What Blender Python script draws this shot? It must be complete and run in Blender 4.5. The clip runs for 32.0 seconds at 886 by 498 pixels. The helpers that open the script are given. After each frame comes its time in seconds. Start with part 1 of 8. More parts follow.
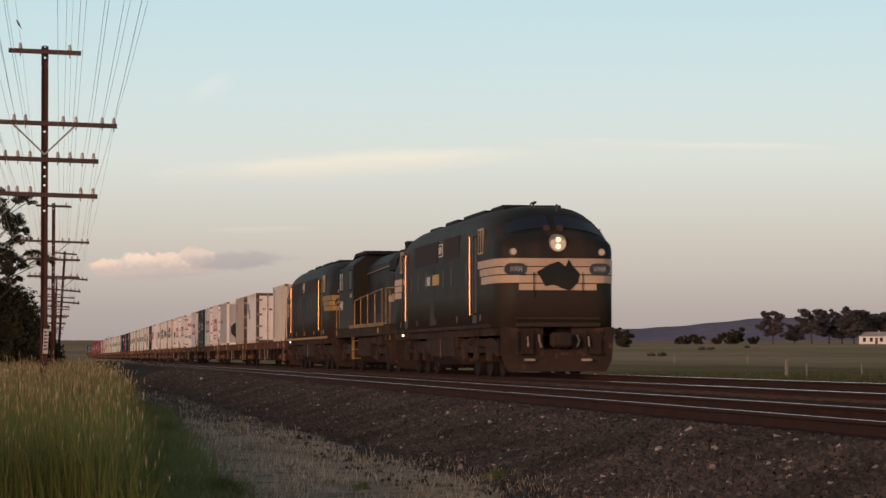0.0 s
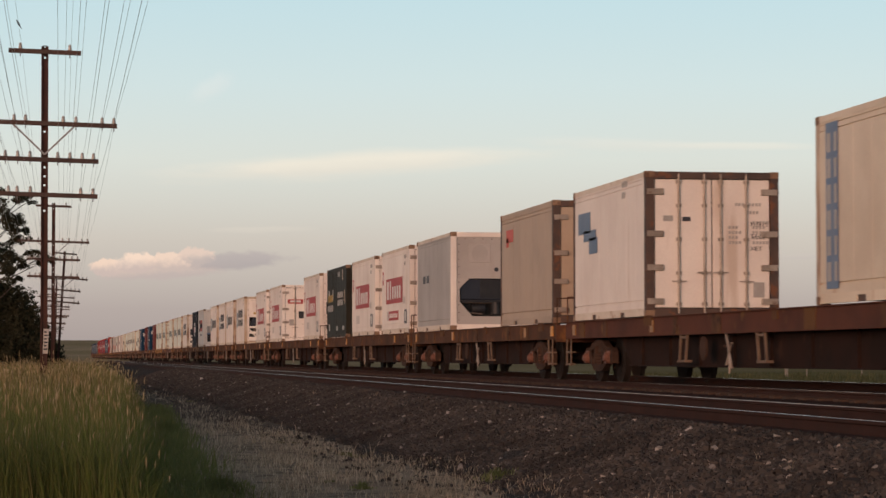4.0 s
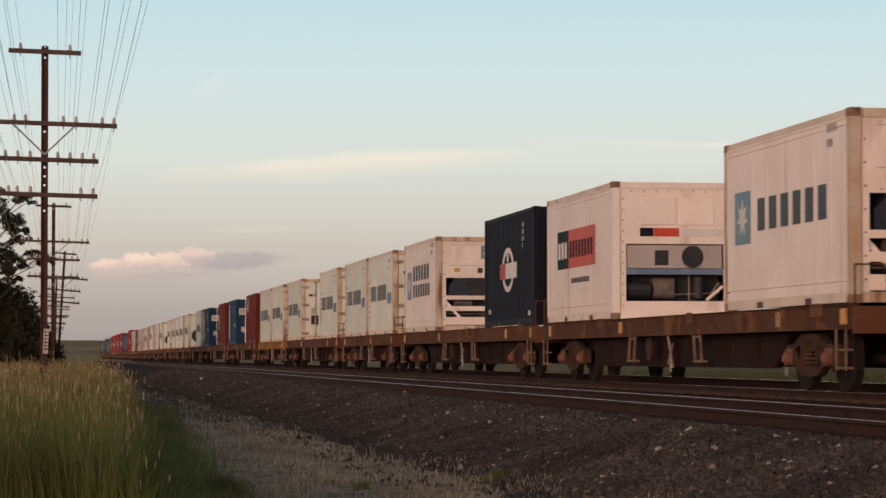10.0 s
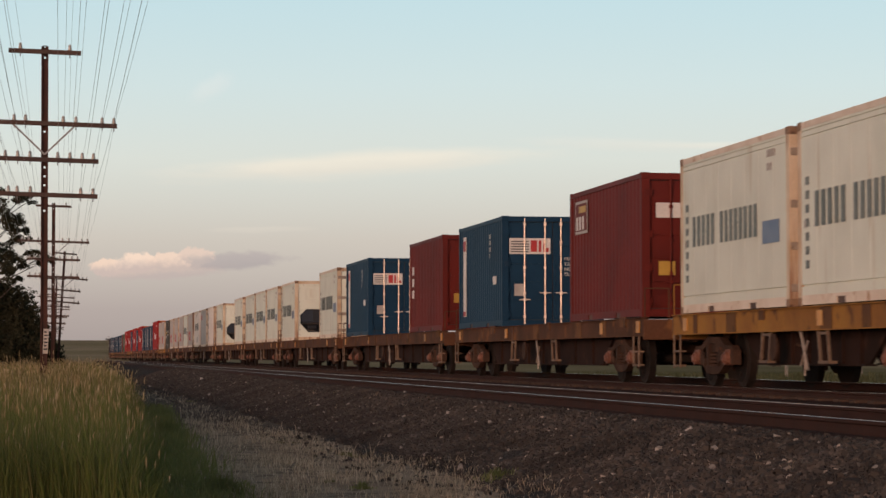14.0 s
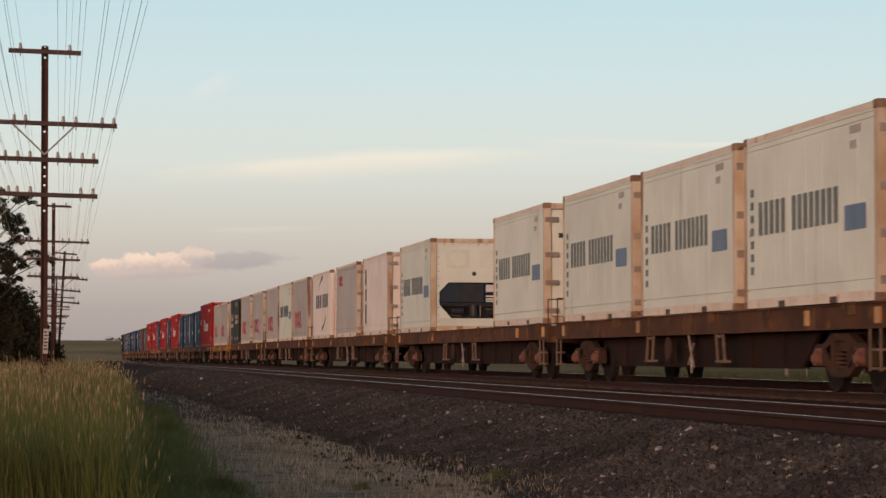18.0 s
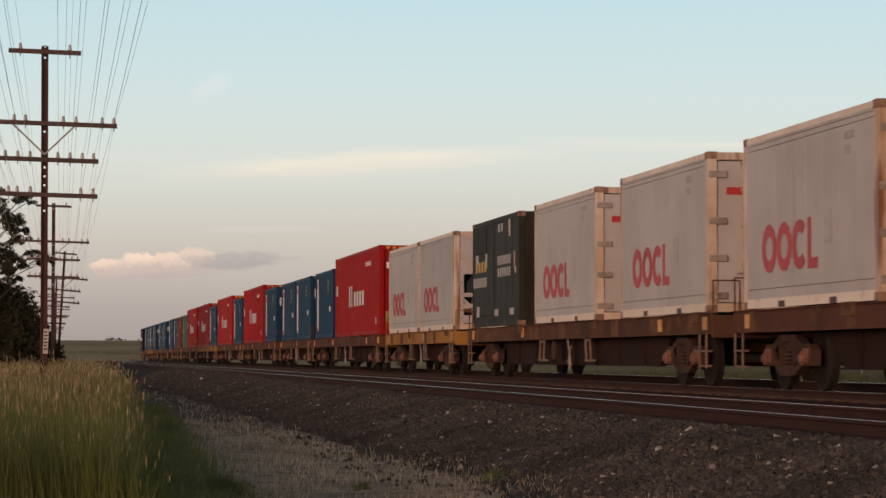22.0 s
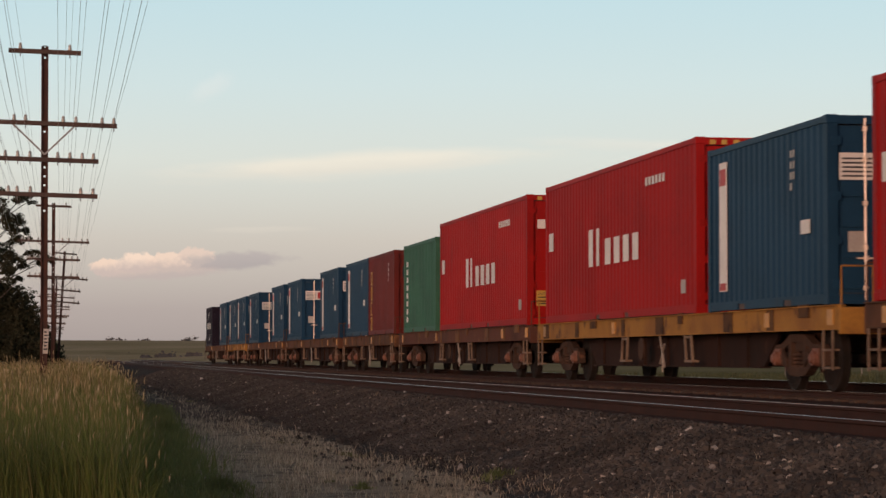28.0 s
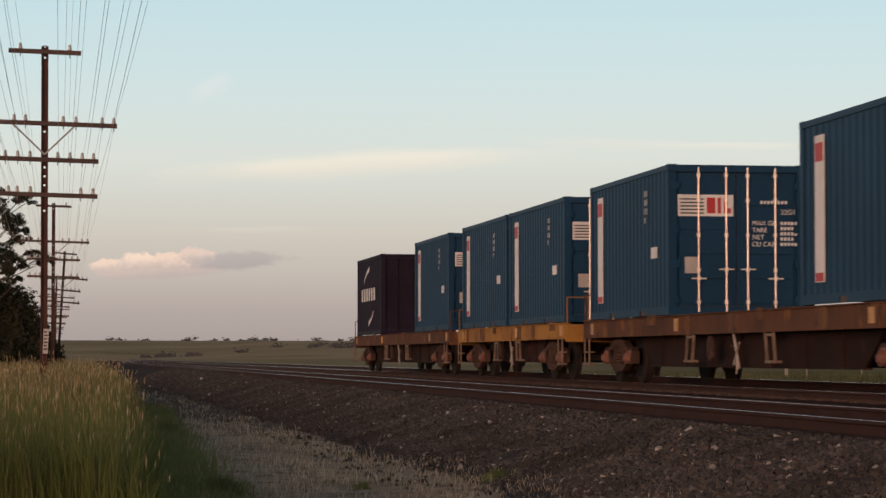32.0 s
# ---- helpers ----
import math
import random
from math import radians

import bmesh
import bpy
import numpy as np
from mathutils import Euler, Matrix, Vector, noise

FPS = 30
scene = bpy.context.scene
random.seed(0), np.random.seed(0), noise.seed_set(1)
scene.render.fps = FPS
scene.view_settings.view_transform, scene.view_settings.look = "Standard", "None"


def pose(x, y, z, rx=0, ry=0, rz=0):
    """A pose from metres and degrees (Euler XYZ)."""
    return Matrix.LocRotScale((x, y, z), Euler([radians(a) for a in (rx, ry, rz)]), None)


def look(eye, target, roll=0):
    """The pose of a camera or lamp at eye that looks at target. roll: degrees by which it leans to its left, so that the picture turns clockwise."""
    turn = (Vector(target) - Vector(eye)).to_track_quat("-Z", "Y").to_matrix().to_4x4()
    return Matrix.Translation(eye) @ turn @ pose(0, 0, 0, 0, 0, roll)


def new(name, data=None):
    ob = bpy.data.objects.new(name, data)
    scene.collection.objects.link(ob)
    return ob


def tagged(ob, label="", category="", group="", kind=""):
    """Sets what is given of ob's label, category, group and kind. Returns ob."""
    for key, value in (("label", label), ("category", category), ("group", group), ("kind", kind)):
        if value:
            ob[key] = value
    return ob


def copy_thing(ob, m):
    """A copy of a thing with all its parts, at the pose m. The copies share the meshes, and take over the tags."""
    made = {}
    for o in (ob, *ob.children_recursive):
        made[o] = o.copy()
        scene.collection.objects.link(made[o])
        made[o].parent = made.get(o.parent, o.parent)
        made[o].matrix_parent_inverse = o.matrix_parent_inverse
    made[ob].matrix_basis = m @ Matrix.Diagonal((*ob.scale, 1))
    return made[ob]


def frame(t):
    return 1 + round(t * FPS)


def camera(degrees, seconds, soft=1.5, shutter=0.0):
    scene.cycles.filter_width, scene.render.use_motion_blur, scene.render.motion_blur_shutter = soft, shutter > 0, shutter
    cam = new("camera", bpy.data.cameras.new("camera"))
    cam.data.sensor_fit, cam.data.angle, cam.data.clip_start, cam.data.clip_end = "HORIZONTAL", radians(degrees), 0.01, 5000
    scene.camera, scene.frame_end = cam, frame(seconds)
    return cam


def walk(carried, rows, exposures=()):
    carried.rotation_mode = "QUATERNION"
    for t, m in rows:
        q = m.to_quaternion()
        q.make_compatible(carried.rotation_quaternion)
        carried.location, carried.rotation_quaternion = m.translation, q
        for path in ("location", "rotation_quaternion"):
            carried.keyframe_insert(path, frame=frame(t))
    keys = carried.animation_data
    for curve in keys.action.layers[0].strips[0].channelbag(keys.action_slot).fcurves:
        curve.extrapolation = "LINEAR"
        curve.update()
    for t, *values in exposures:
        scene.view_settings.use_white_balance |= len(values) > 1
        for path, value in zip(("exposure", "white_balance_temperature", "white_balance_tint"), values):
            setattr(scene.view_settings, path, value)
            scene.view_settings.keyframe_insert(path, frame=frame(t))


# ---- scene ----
# A freight train of three diesels and sixty-seven containers passes a standing camera beside two tracks at dusk.
# x: across the tracks, y: along them away from the camera, z: up from the rail heads.
EYE = 0.485
cam = camera(20.79, 32.0, soft=1.5, shutter=0.15)
walk(cam, [(0.0, pose(0, 0, EYE, 92.552, 0, -9.173)), (32.0, pose(0, 0, EYE, 92.552, 0, -9.173))])

TRAIN_X = 11.584         # centre of the track the train runs on
NEAR_X = 7.02            # centre of the empty near track
SPEED = 20.781            # metres a second towards the camera
GROUND = -0.65
SUN_ELEVATION, SUN_AZIMUTH = radians(5.0), radians(218)   # azimuth from +y, clockwise


# ---------------------------------------------------------------- light
def sky():
    world = bpy.data.worlds.new("world")
    scene.world = world
    world.use_nodes = True
    nt = world.node_tree
    n, l = nt.nodes, nt.links
    n.clear()
    out, bg = n.new("ShaderNodeOutputWorld"), n.new("ShaderNodeBackground")
    l.new(bg.outputs[0], out.inputs[0])
    nish = n.new("ShaderNodeTexSky")
    nish.sky_type, nish.sun_disc = "NISHITA", False
    nish.sun_elevation, nish.sun_rotation = SUN_ELEVATION, SUN_AZIMUTH
    nish.air_density, nish.dust_density, nish.ozone_density = 1.0, 1.5, 1.5
    co = n.new("ShaderNodeTexCoord")
    sep = n.new("ShaderNodeSeparateXYZ")
    l.new(co.outputs["Generated"], sep.inputs[0])

    def math_node(op, a, b=None, c=None):
        m = n.new("ShaderNodeMath")
        m.operation = op
        for i, v in enumerate((a, b, c)):
            if v is None:
                continue
            if isinstance(v, (int, float)):
                m.inputs[i].default_value = v
            else:
                l.new(v, m.inputs[i])
        return m.outputs[0]

    def mix(kind, fac, a, b):
        m = n.new("ShaderNodeMix")
        m.data_type, m.blend_type = "RGBA", kind
        for i, v in ((0, fac), (6, a), (7, b)):
            if isinstance(v, (int, float)):
                m.inputs[i].default_value = v
            elif isinstance(v, tuple):
                m.inputs[i].default_value = (*v, 1)
            else:
                l.new(v, m.inputs[i])
        return m.outputs[2]

    # colour of the dusk sky by height over the horizon
    ramp = n.new("ShaderNodeValToRGB")
    stops = SKY_STOPS
    while len(ramp.color_ramp.elements) < len(stops):
        ramp.color_ramp.elements.new(0.5)
    for e, (p, c) in zip(ramp.color_ramp.elements, stops):
        e.position, e.color = p, (*c, 1)
    height = math_node("POWER", math_node("MAXIMUM", sep.outputs[2], 0.0), 0.5)
    l.new(height, ramp.inputs[0])
    # the west, where the sun goes down, glows warmer
    toward = math_node("ADD", math_node("MULTIPLY", sep.outputs[0], math.sin(SUN_AZIMUTH)), math_node("MULTIPLY", sep.outputs[1], math.cos(SUN_AZIMUTH)))
    west = math_node("POWER", math_node("MAXIMUM", toward, 0.0), 3.0)
    low = math_node("SUBTRACT", 1.0, math_node("MINIMUM", math_node("MULTIPLY", math_node("ABSOLUTE", sep.outputs[2]), 2.2), 1.0))
    glow = math_node("MULTIPLY", math_node("MULTIPLY", west, math_node("MULTIPLY", low, low)), 0.8)
    col = mix("ADD", glow, ramp.outputs[0], (1.0, 0.50, 0.22))
    # clouds: azimuth and elevation in degrees
    az = math_node("MULTIPLY", math_node("ARCTAN2", sep.outputs[0], sep.outputs[1]), 57.2958)
    el = math_node("MULTIPLY", math_node("ARCSINE", sep.outputs[2]), 57.2958)
    comb = n.new("ShaderNodeCombineXYZ")
    l.new(az, comb.inputs[0]), l.new(el, comb.inputs[1])

    def puff(a0, e0, wa, we, scale, stretch, rough, tilt=0.0, warp=1.0):
        """A soft patch of cloud round azimuth a0 and elevation e0, broken up by noise."""
        nz = n.new("ShaderNodeTexNoise")
        nz.inputs["Scale"].default_value, nz.inputs["Detail"].default_value, nz.inputs["Roughness"].default_value = scale, 6, rough
        mp = n.new("ShaderNodeMapping")
        mp.inputs["Scale"].default_value = (1, stretch, 1)
        l.new(comb.outputs[0], mp.inputs[0]), l.new(mp.outputs[0], nz.inputs["Vector"])
        da = math_node("DIVIDE", math_node("SUBTRACT", az, a0), wa)
        de = math_node("DIVIDE", math_node("SUBTRACT", math_node("SUBTRACT", el, e0), math_node("MULTIPLY", math_node("SUBTRACT", az, a0), tilt)), we)
        r = math_node("SQRT", math_node("ADD", math_node("MULTIPLY", da, da), math_node("MULTIPLY", de, de)))
        body = math_node("SUBTRACT", 1.0, r)
        return math_node("ADD", body, math_node("MULTIPLY", math_node("SUBTRACT", nz.outputs[0], 0.5), warp)), nz.outputs[0], de

    def clamp01(v, lo, hi):
        m = n.new("ShaderNodeMapRange")
        m.interpolation_type = "SMOOTHSTEP"
        m.inputs[1].default_value, m.inputs[2].default_value = lo, hi
        l.new(v, m.inputs[0])
        return m.outputs[0]

    for a0, e0, wa, we, scale, stretch, lo, hi, warp, tilt, strength, lit, shade in CLOUDS:
        body, nz, de = puff(a0, e0, wa, we, scale, stretch, 0.55, tilt, warp)
        mask = math_node("MULTIPLY", clamp01(body, lo, hi), strength)
        tone = mix("MIX", clamp01(math_node("ADD", de, math_node("MULTIPLY", math_node("SUBTRACT", nz, 0.5), 1.2)), -0.5, 0.5), shade, lit)
        col = mix("MIX", mask, col, tone)
    total = mix("ADD", NISHITA_STRENGTH, col, nish.outputs[0])
    l.new(total, bg.inputs[0])
    bg.inputs[1].default_value = 1.0

    sun = bpy.data.lights.new("sun", "SUN")
    sun.energy, sun.angle, sun.color = SUN_POWER, radians(22.0), (1.0, 0.56, 0.385)
    ob = new("sun", sun)
    d = Vector((math.sin(SUN_AZIMUTH) * math.cos(SUN_ELEVATION), math.cos(SUN_AZIMUTH) * math.cos(SUN_ELEVATION), math.sin(SUN_ELEVATION)))
    ob.matrix_world = look(d * 200, (0, 0, 0))


# square root of the height over the horizon, and colour
SKY_STOPS = [(0.0, (0.33, 0.275, 0.265)), (0.14, (0.43, 0.37, 0.355)), (0.22, (0.575, 0.525, 0.48)), (0.285, (0.66, 0.685, 0.645)),
             (0.335, (0.60, 0.705, 0.715)), (0.385, (0.52, 0.685, 0.735)), (0.6, (0.20, 0.235, 0.265)), (1.0, (0.075, 0.085, 0.105))]
CLOUDS = [
    # azimuth, elevation, half widths, noise scale, stretch, mask from, to, warp, tilt, strength, lit, shaded
    (7.0, 4.55, 5.0, 0.36, 0.45, 5.0, -0.15, 0.75, 1.0, 0.062, 0.62, (0.90, 0.79, 0.66), (0.80, 0.71, 0.61)),
    (2.6, 2.02, 1.75, 0.24, 2.2, 1.8, -0.05, 0.45, 0.9, 0.06, 0.75, (0.66, 0.50, 0.44), (0.50, 0.41, 0.40)),
    (4.30, 2.26, 1.35, 0.25, 2.0, 2.2, -0.05, 0.5, 1.0, 0.05, 0.8, (0.43, 0.375, 0.385), (0.39, 0.345, 0.36)),
    (1.22, 2.10, 0.42, 0.24, 5.0, 1.0, 0.02, 0.28, 1.0, 0.0, 0.85, (0.90, 0.66, 0.53), (0.58, 0.46, 0.43)),
    (1.95, 2.20, 0.58, 0.27, 4.2, 1.1, 0.02, 0.28, 1.1, 0.0, 0.9, (0.92, 0.69, 0.56), (0.58, 0.46, 0.43)),
    (2.72, 2.22, 0.60, 0.27, 4.4, 1.1, 0.02, 0.28, 1.1, 0.0, 0.85, (0.88, 0.65, 0.53), (0.56, 0.45, 0.42)),
    (3.32, 2.36, 0.48, 0.25, 4.6, 1.1, 0.02, 0.30, 1.1, 0.0, 0.75, (0.80, 0.59, 0.50), (0.52, 0.43, 0.41)),
    (4.9, 3.0, 1.6, 0.10, 1.2, 4.0, 0.0, 0.7, 1.0, 0.02, 0.25, (0.74, 0.66, 0.58), (0.70, 0.63, 0.56)),
    (17.6, 2.35, 0.9, 0.10, 1.6, 4.0, 0.0, 0.6, 1.0, 0.05, 0.5, (0.56, 0.50, 0.47), (0.52, 0.46, 0.45)),
    (16.2, 4.95, 2.4, 0.12, 0.9, 5.0, -0.1, 0.8, 1.0, -0.02, 0.4, (0.86, 0.78, 0.67), (0.80, 0.73, 0.64)),
    (3.7, 6.35, 0.7, 0.45, 1.2, 1.0, 0.1, 0.9, 1.0, 0.5, 0.25, (0.84, 0.80, 0.76), (0.78, 0.75, 0.72)),
    (13.5, 5.0, 3.0, 0.2, 0.8, 4.0, -0.1, 0.9, 1.0, -0.04, 0.35, (0.80, 0.74, 0.66), (0.75, 0.70, 0.63)),
]
SUN_POWER = 2.7
NISHITA_STRENGTH = 0.02
sky()


# ---------------------------------------------------------------- materials
def mat(name, base, second=None, scale=1.5, fine=30.0, rough=0.6, metal=0.0, bump=0.1, speck=None, speck_at=0.62, streak=0.0, vary=0.06, spec=0.5, depth=0.01, grainy=0.5):
    """Two-scale weathered surface: base mixed with second by broad noise, fine grain, an optional third colour in specks or running streaks."""
    m = bpy.data.materials.new(name)
    m.use_nodes = True
    nt = m.node_tree
    n, l = nt.nodes, nt.links
    b = n["Principled BSDF"]
    co, info = n.new("ShaderNodeTexCoord"), n.new("ShaderNodeObjectInfo")
    shift = n.new("ShaderNodeVectorMath")
    shift.operation = "MULTIPLY_ADD"
    comb = n.new("ShaderNodeCombineXYZ")
    for i in range(3):
        l.new(info.outputs["Random"], comb.inputs[i])
    l.new(comb.outputs[0], shift.inputs[0])
    shift.inputs[1].default_value = (37.0, 19.0, 53.0)
    l.new(co.outputs["Object"], shift.inputs[2])

    def noise_tex(sc, detail, stretch=(1, 1, 1)):
        t, mp = n.new("ShaderNodeTexNoise"), n.new("ShaderNodeMapping")
        mp.inputs["Scale"].default_value = stretch
        l.new(shift.outputs[0], mp.inputs[0]), l.new(mp.outputs[0], t.inputs["Vector"])
        t.inputs["Scale"].default_value, t.inputs["Detail"].default_value = sc, detail
        return t.outputs[0]

    def mix(kind, fac, a, c):
        x = n.new("ShaderNodeMix")
        x.data_type, x.blend_type = "RGBA", kind
        for i, v in ((0, fac), (6, a), (7, c)):
            if isinstance(v, (int, float)):
                x.inputs[i].default_value = v
            elif isinstance(v, tuple):
                x.inputs[i].default_value = (*v, 1)
            else:
                l.new(v, x.inputs[i])
        return x.outputs[2]

    def ramp(v, lo, hi):
        r = n.new("ShaderNodeMapRange")
        r.interpolation_type = "SMOOTHSTEP"
        r.inputs[1].default_value, r.inputs[2].default_value = lo, hi
        l.new(v, r.inputs[0])
        return r.outputs[0]

    broad, grain = noise_tex(scale, 4), noise_tex(fine, 3)
    second = second or tuple(c * 0.75 for c in base)
    col = mix("MIX", ramp(broad, 0.35, 0.7), base, second)
    col = mix("MULTIPLY", grainy, col, mix("MIX", ramp(grain, 0.3, 0.7), (0.72, 0.72, 0.72), (1.0, 1.0, 1.0)))
    if speck:
        where = noise_tex(scale * 2.3, 5, (1, 1, 0.12) if streak else (1, 1, 1))
        f = ramp(where, speck_at, speck_at + 0.14)
        if streak:
            k = n.new("ShaderNodeMath")
            k.operation = "MULTIPLY"
            l.new(f, k.inputs[0])
            k.inputs[1].default_value = streak
            f = k.outputs[0]
        col = mix("MIX", f, col, speck)
    if vary:
        hs = n.new("ShaderNodeHueSaturation")
        mr = n.new("ShaderNodeMapRange")
        mr.inputs[3].default_value, mr.inputs[4].default_value = 1 - vary, 1 + vary
        l.new(info.outputs["Random"], mr.inputs[0])
        l.new(mr.outputs[0], hs.inputs["Value"])
        l.new(col, hs.inputs["Color"])
        col = hs.outputs[0]
    l.new(col, b.inputs["Base Color"])
    b.inputs["Metallic"].default_value = metal
    b.inputs["Specular IOR Level"].default_value = spec
    rr = n.new("ShaderNodeMapRange")
    rr.inputs[3].default_value, rr.inputs[4].default_value = max(0.05, rough - 0.12), min(1.0, rough + 0.12)
    l.new(grain, rr.inputs[0]), l.new(rr.outputs[0], b.inputs["Roughness"])
    if bump:
        bp = n.new("ShaderNodeBump")
        bp.inputs["Strength"].default_value, bp.inputs["Distance"].default_value = bump, depth
        l.new(grain, bp.inputs["Height"]), l.new(bp.outputs[0], b.inputs["Normal"])
    return m


def glow_mat(name, colour, power):
    m = bpy.data.materials.new(name)
    m.use_nodes = True
    b = m.node_tree.nodes["Principled BSDF"]
    b.inputs["Base Color"].default_value = (*colour, 1)
    b.inputs["Emission Color"].default_value = (*colour, 1)
    b.inputs["Emission Strength"].default_value = power
    return m


def glass_mat(name, colour):
    m = bpy.data.materials.new(name)
    m.use_nodes = True
    b = m.node_tree.nodes["Principled BSDF"]
    b.inputs["Base Color"].default_value = (*colour, 1)
    b.inputs["Roughness"].default_value = 0.08
    return m


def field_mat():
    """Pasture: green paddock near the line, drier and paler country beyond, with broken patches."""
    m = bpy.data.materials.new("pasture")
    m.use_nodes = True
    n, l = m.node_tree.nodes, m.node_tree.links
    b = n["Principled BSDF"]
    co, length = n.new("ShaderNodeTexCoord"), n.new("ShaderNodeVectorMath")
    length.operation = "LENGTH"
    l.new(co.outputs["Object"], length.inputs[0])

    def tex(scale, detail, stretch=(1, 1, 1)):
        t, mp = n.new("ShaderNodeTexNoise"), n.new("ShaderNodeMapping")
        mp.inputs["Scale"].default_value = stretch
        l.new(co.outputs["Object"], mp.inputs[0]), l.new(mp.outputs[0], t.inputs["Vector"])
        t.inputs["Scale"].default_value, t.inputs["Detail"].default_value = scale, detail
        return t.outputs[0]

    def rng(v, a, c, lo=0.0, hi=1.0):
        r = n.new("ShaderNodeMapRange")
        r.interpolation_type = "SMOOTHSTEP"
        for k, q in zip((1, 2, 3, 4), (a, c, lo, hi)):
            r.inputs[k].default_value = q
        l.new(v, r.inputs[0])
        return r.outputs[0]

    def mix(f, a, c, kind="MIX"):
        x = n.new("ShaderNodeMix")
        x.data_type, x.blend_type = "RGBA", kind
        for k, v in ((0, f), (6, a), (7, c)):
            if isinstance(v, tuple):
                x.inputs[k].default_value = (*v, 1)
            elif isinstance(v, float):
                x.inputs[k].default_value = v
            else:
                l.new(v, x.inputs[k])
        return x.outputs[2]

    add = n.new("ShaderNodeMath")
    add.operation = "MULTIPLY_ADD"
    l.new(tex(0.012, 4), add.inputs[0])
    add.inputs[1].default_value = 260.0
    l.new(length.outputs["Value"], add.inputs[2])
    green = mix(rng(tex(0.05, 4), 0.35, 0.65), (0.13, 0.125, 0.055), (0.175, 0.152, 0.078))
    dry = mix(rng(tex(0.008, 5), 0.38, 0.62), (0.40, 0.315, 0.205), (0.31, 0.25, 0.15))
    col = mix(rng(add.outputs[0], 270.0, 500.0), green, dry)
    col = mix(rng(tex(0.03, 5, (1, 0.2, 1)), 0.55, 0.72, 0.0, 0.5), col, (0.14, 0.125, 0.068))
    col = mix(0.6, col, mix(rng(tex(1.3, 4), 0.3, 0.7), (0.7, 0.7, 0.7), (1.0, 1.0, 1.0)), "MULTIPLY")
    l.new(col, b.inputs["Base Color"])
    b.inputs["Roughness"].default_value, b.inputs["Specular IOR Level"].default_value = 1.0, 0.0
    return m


RUST = (0.16, 0.065, 0.03)
M = {}
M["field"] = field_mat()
M["verge"] = mat("verge_litter", (0.26, 0.207, 0.155), (0.35, 0.28, 0.21), 1.3, 14, 0.95, 0, 0.6, (0.12, 0.096, 0.072), 0.50, vary=0, spec=0.02, depth=0.03)


def cinder_path(m):
    """Further along the line the straw gives way to bare dark cinders."""
    n, l = m.node_tree.nodes, m.node_tree.links
    b = n["Principled BSDF"]
    old = b.inputs["Base Color"].links[0].from_socket
    co, sep, nz, add, mr, mx = (n.new("ShaderNode" + k) for k in ("TexCoord", "SeparateXYZ", "TexNoise", "Math", "MapRange", "Mix"))
    mx.data_type, mr.interpolation_type, add.operation = "RGBA", "SMOOTHSTEP", "MULTIPLY_ADD"
    nz.inputs["Scale"].default_value, nz.inputs["Detail"].default_value, add.inputs[1].default_value = 0.6, 5, 16.0
    l.new(co.outputs["Object"], sep.inputs[0]), l.new(co.outputs["Object"], nz.inputs["Vector"])
    l.new(nz.outputs[0], add.inputs[0]), l.new(sep.outputs[1], add.inputs[2])
    mr.inputs[1].default_value, mr.inputs[2].default_value, mr.inputs[4].default_value = 38.0, 52.0, 0.9
    l.new(add.outputs[0], mr.inputs[0]), l.new(mr.outputs[0], mx.inputs[0]), l.new(old, mx.inputs[6])
    mx.inputs[7].default_value = (0.085, 0.068, 0.056, 1)
    l.new(mx.outputs[2], b.inputs["Base Color"])


cinder_path(M["verge"])
M["rail"] = mat("rusty_rail", (0.046, 0.023, 0.019), (0.036, 0.020, 0.017), 2, 30, 0.85, 0.0, 0.2, vary=0, spec=0.1)
M["railhead"] = mat("polished_rail_head", (0.80, 0.64, 0.56), (0.70, 0.54, 0.46), 3, 40, 0.35, 0.5, 0.0, vary=0, grainy=0.2)
M["raildull"] = mat("little_worn_rail_head", (0.62, 0.47, 0.42), (0.50, 0.38, 0.34), 3, 40, 0.25, 0.9, 0.0, vary=0)
M["sleeper"] = mat("old_sleeper", (0.09, 0.06, 0.048), (0.06, 0.045, 0.04), 3, 25, 0.9, 0, 0.4, spec=0.05)
M["pole"] = mat("rusted_steel_pole", (0.085, 0.035, 0.026), (0.05, 0.024, 0.02), 2, 20, 0.8, 0.3, 0.2)
M["arm"] = mat("weathered_arm", (0.085, 0.052, 0.044), (0.058, 0.038, 0.033), 2, 25, 0.85, 0, 0.2)
M["insulator"] = mat("grey_glazed_porcelain", (0.36, 0.36, 0.36), (0.25, 0.25, 0.25), 6, 30, 0.3, 0, 0.0)
M["wire"] = mat("grey_wire", (0.33, 0.31, 0.31), None, 3, 30, 0.5, 0.6, 0)
M["white"] = mat("white_reefer_paint", (0.86, 0.785, 0.725), (0.78, 0.70, 0.645), 0.9, 40, 0.5, 0, 0.0, (0.50, 0.37, 0.27), 0.60, 0.55, spec=0.3, grainy=0.2)
M["oldcream"] = mat("yellowed_cream_paint", (0.74, 0.645, 0.52), (0.64, 0.54, 0.42), 0.9, 40, 0.5, 0, 0.0, (0.46, 0.28, 0.15), 0.58, 0.6, spec=0.3, grainy=0.2)
M["rustpost"] = mat("rust_bleeding_post", (0.66, 0.56, 0.43), (0.50, 0.36, 0.23), 1.6, 40, 0.7, 0, 0.05, (0.24, 0.10, 0.045), 0.50, 0.8, grainy=0.3)
M["cream"] = mat("cream_reefer_paint", (0.715, 0.755, 0.675), (0.64, 0.675, 0.60), 0.9, 40, 0.5, 0, 0.0, (0.44, 0.37, 0.26), 0.60, 0.5, spec=0.3, grainy=0.2)
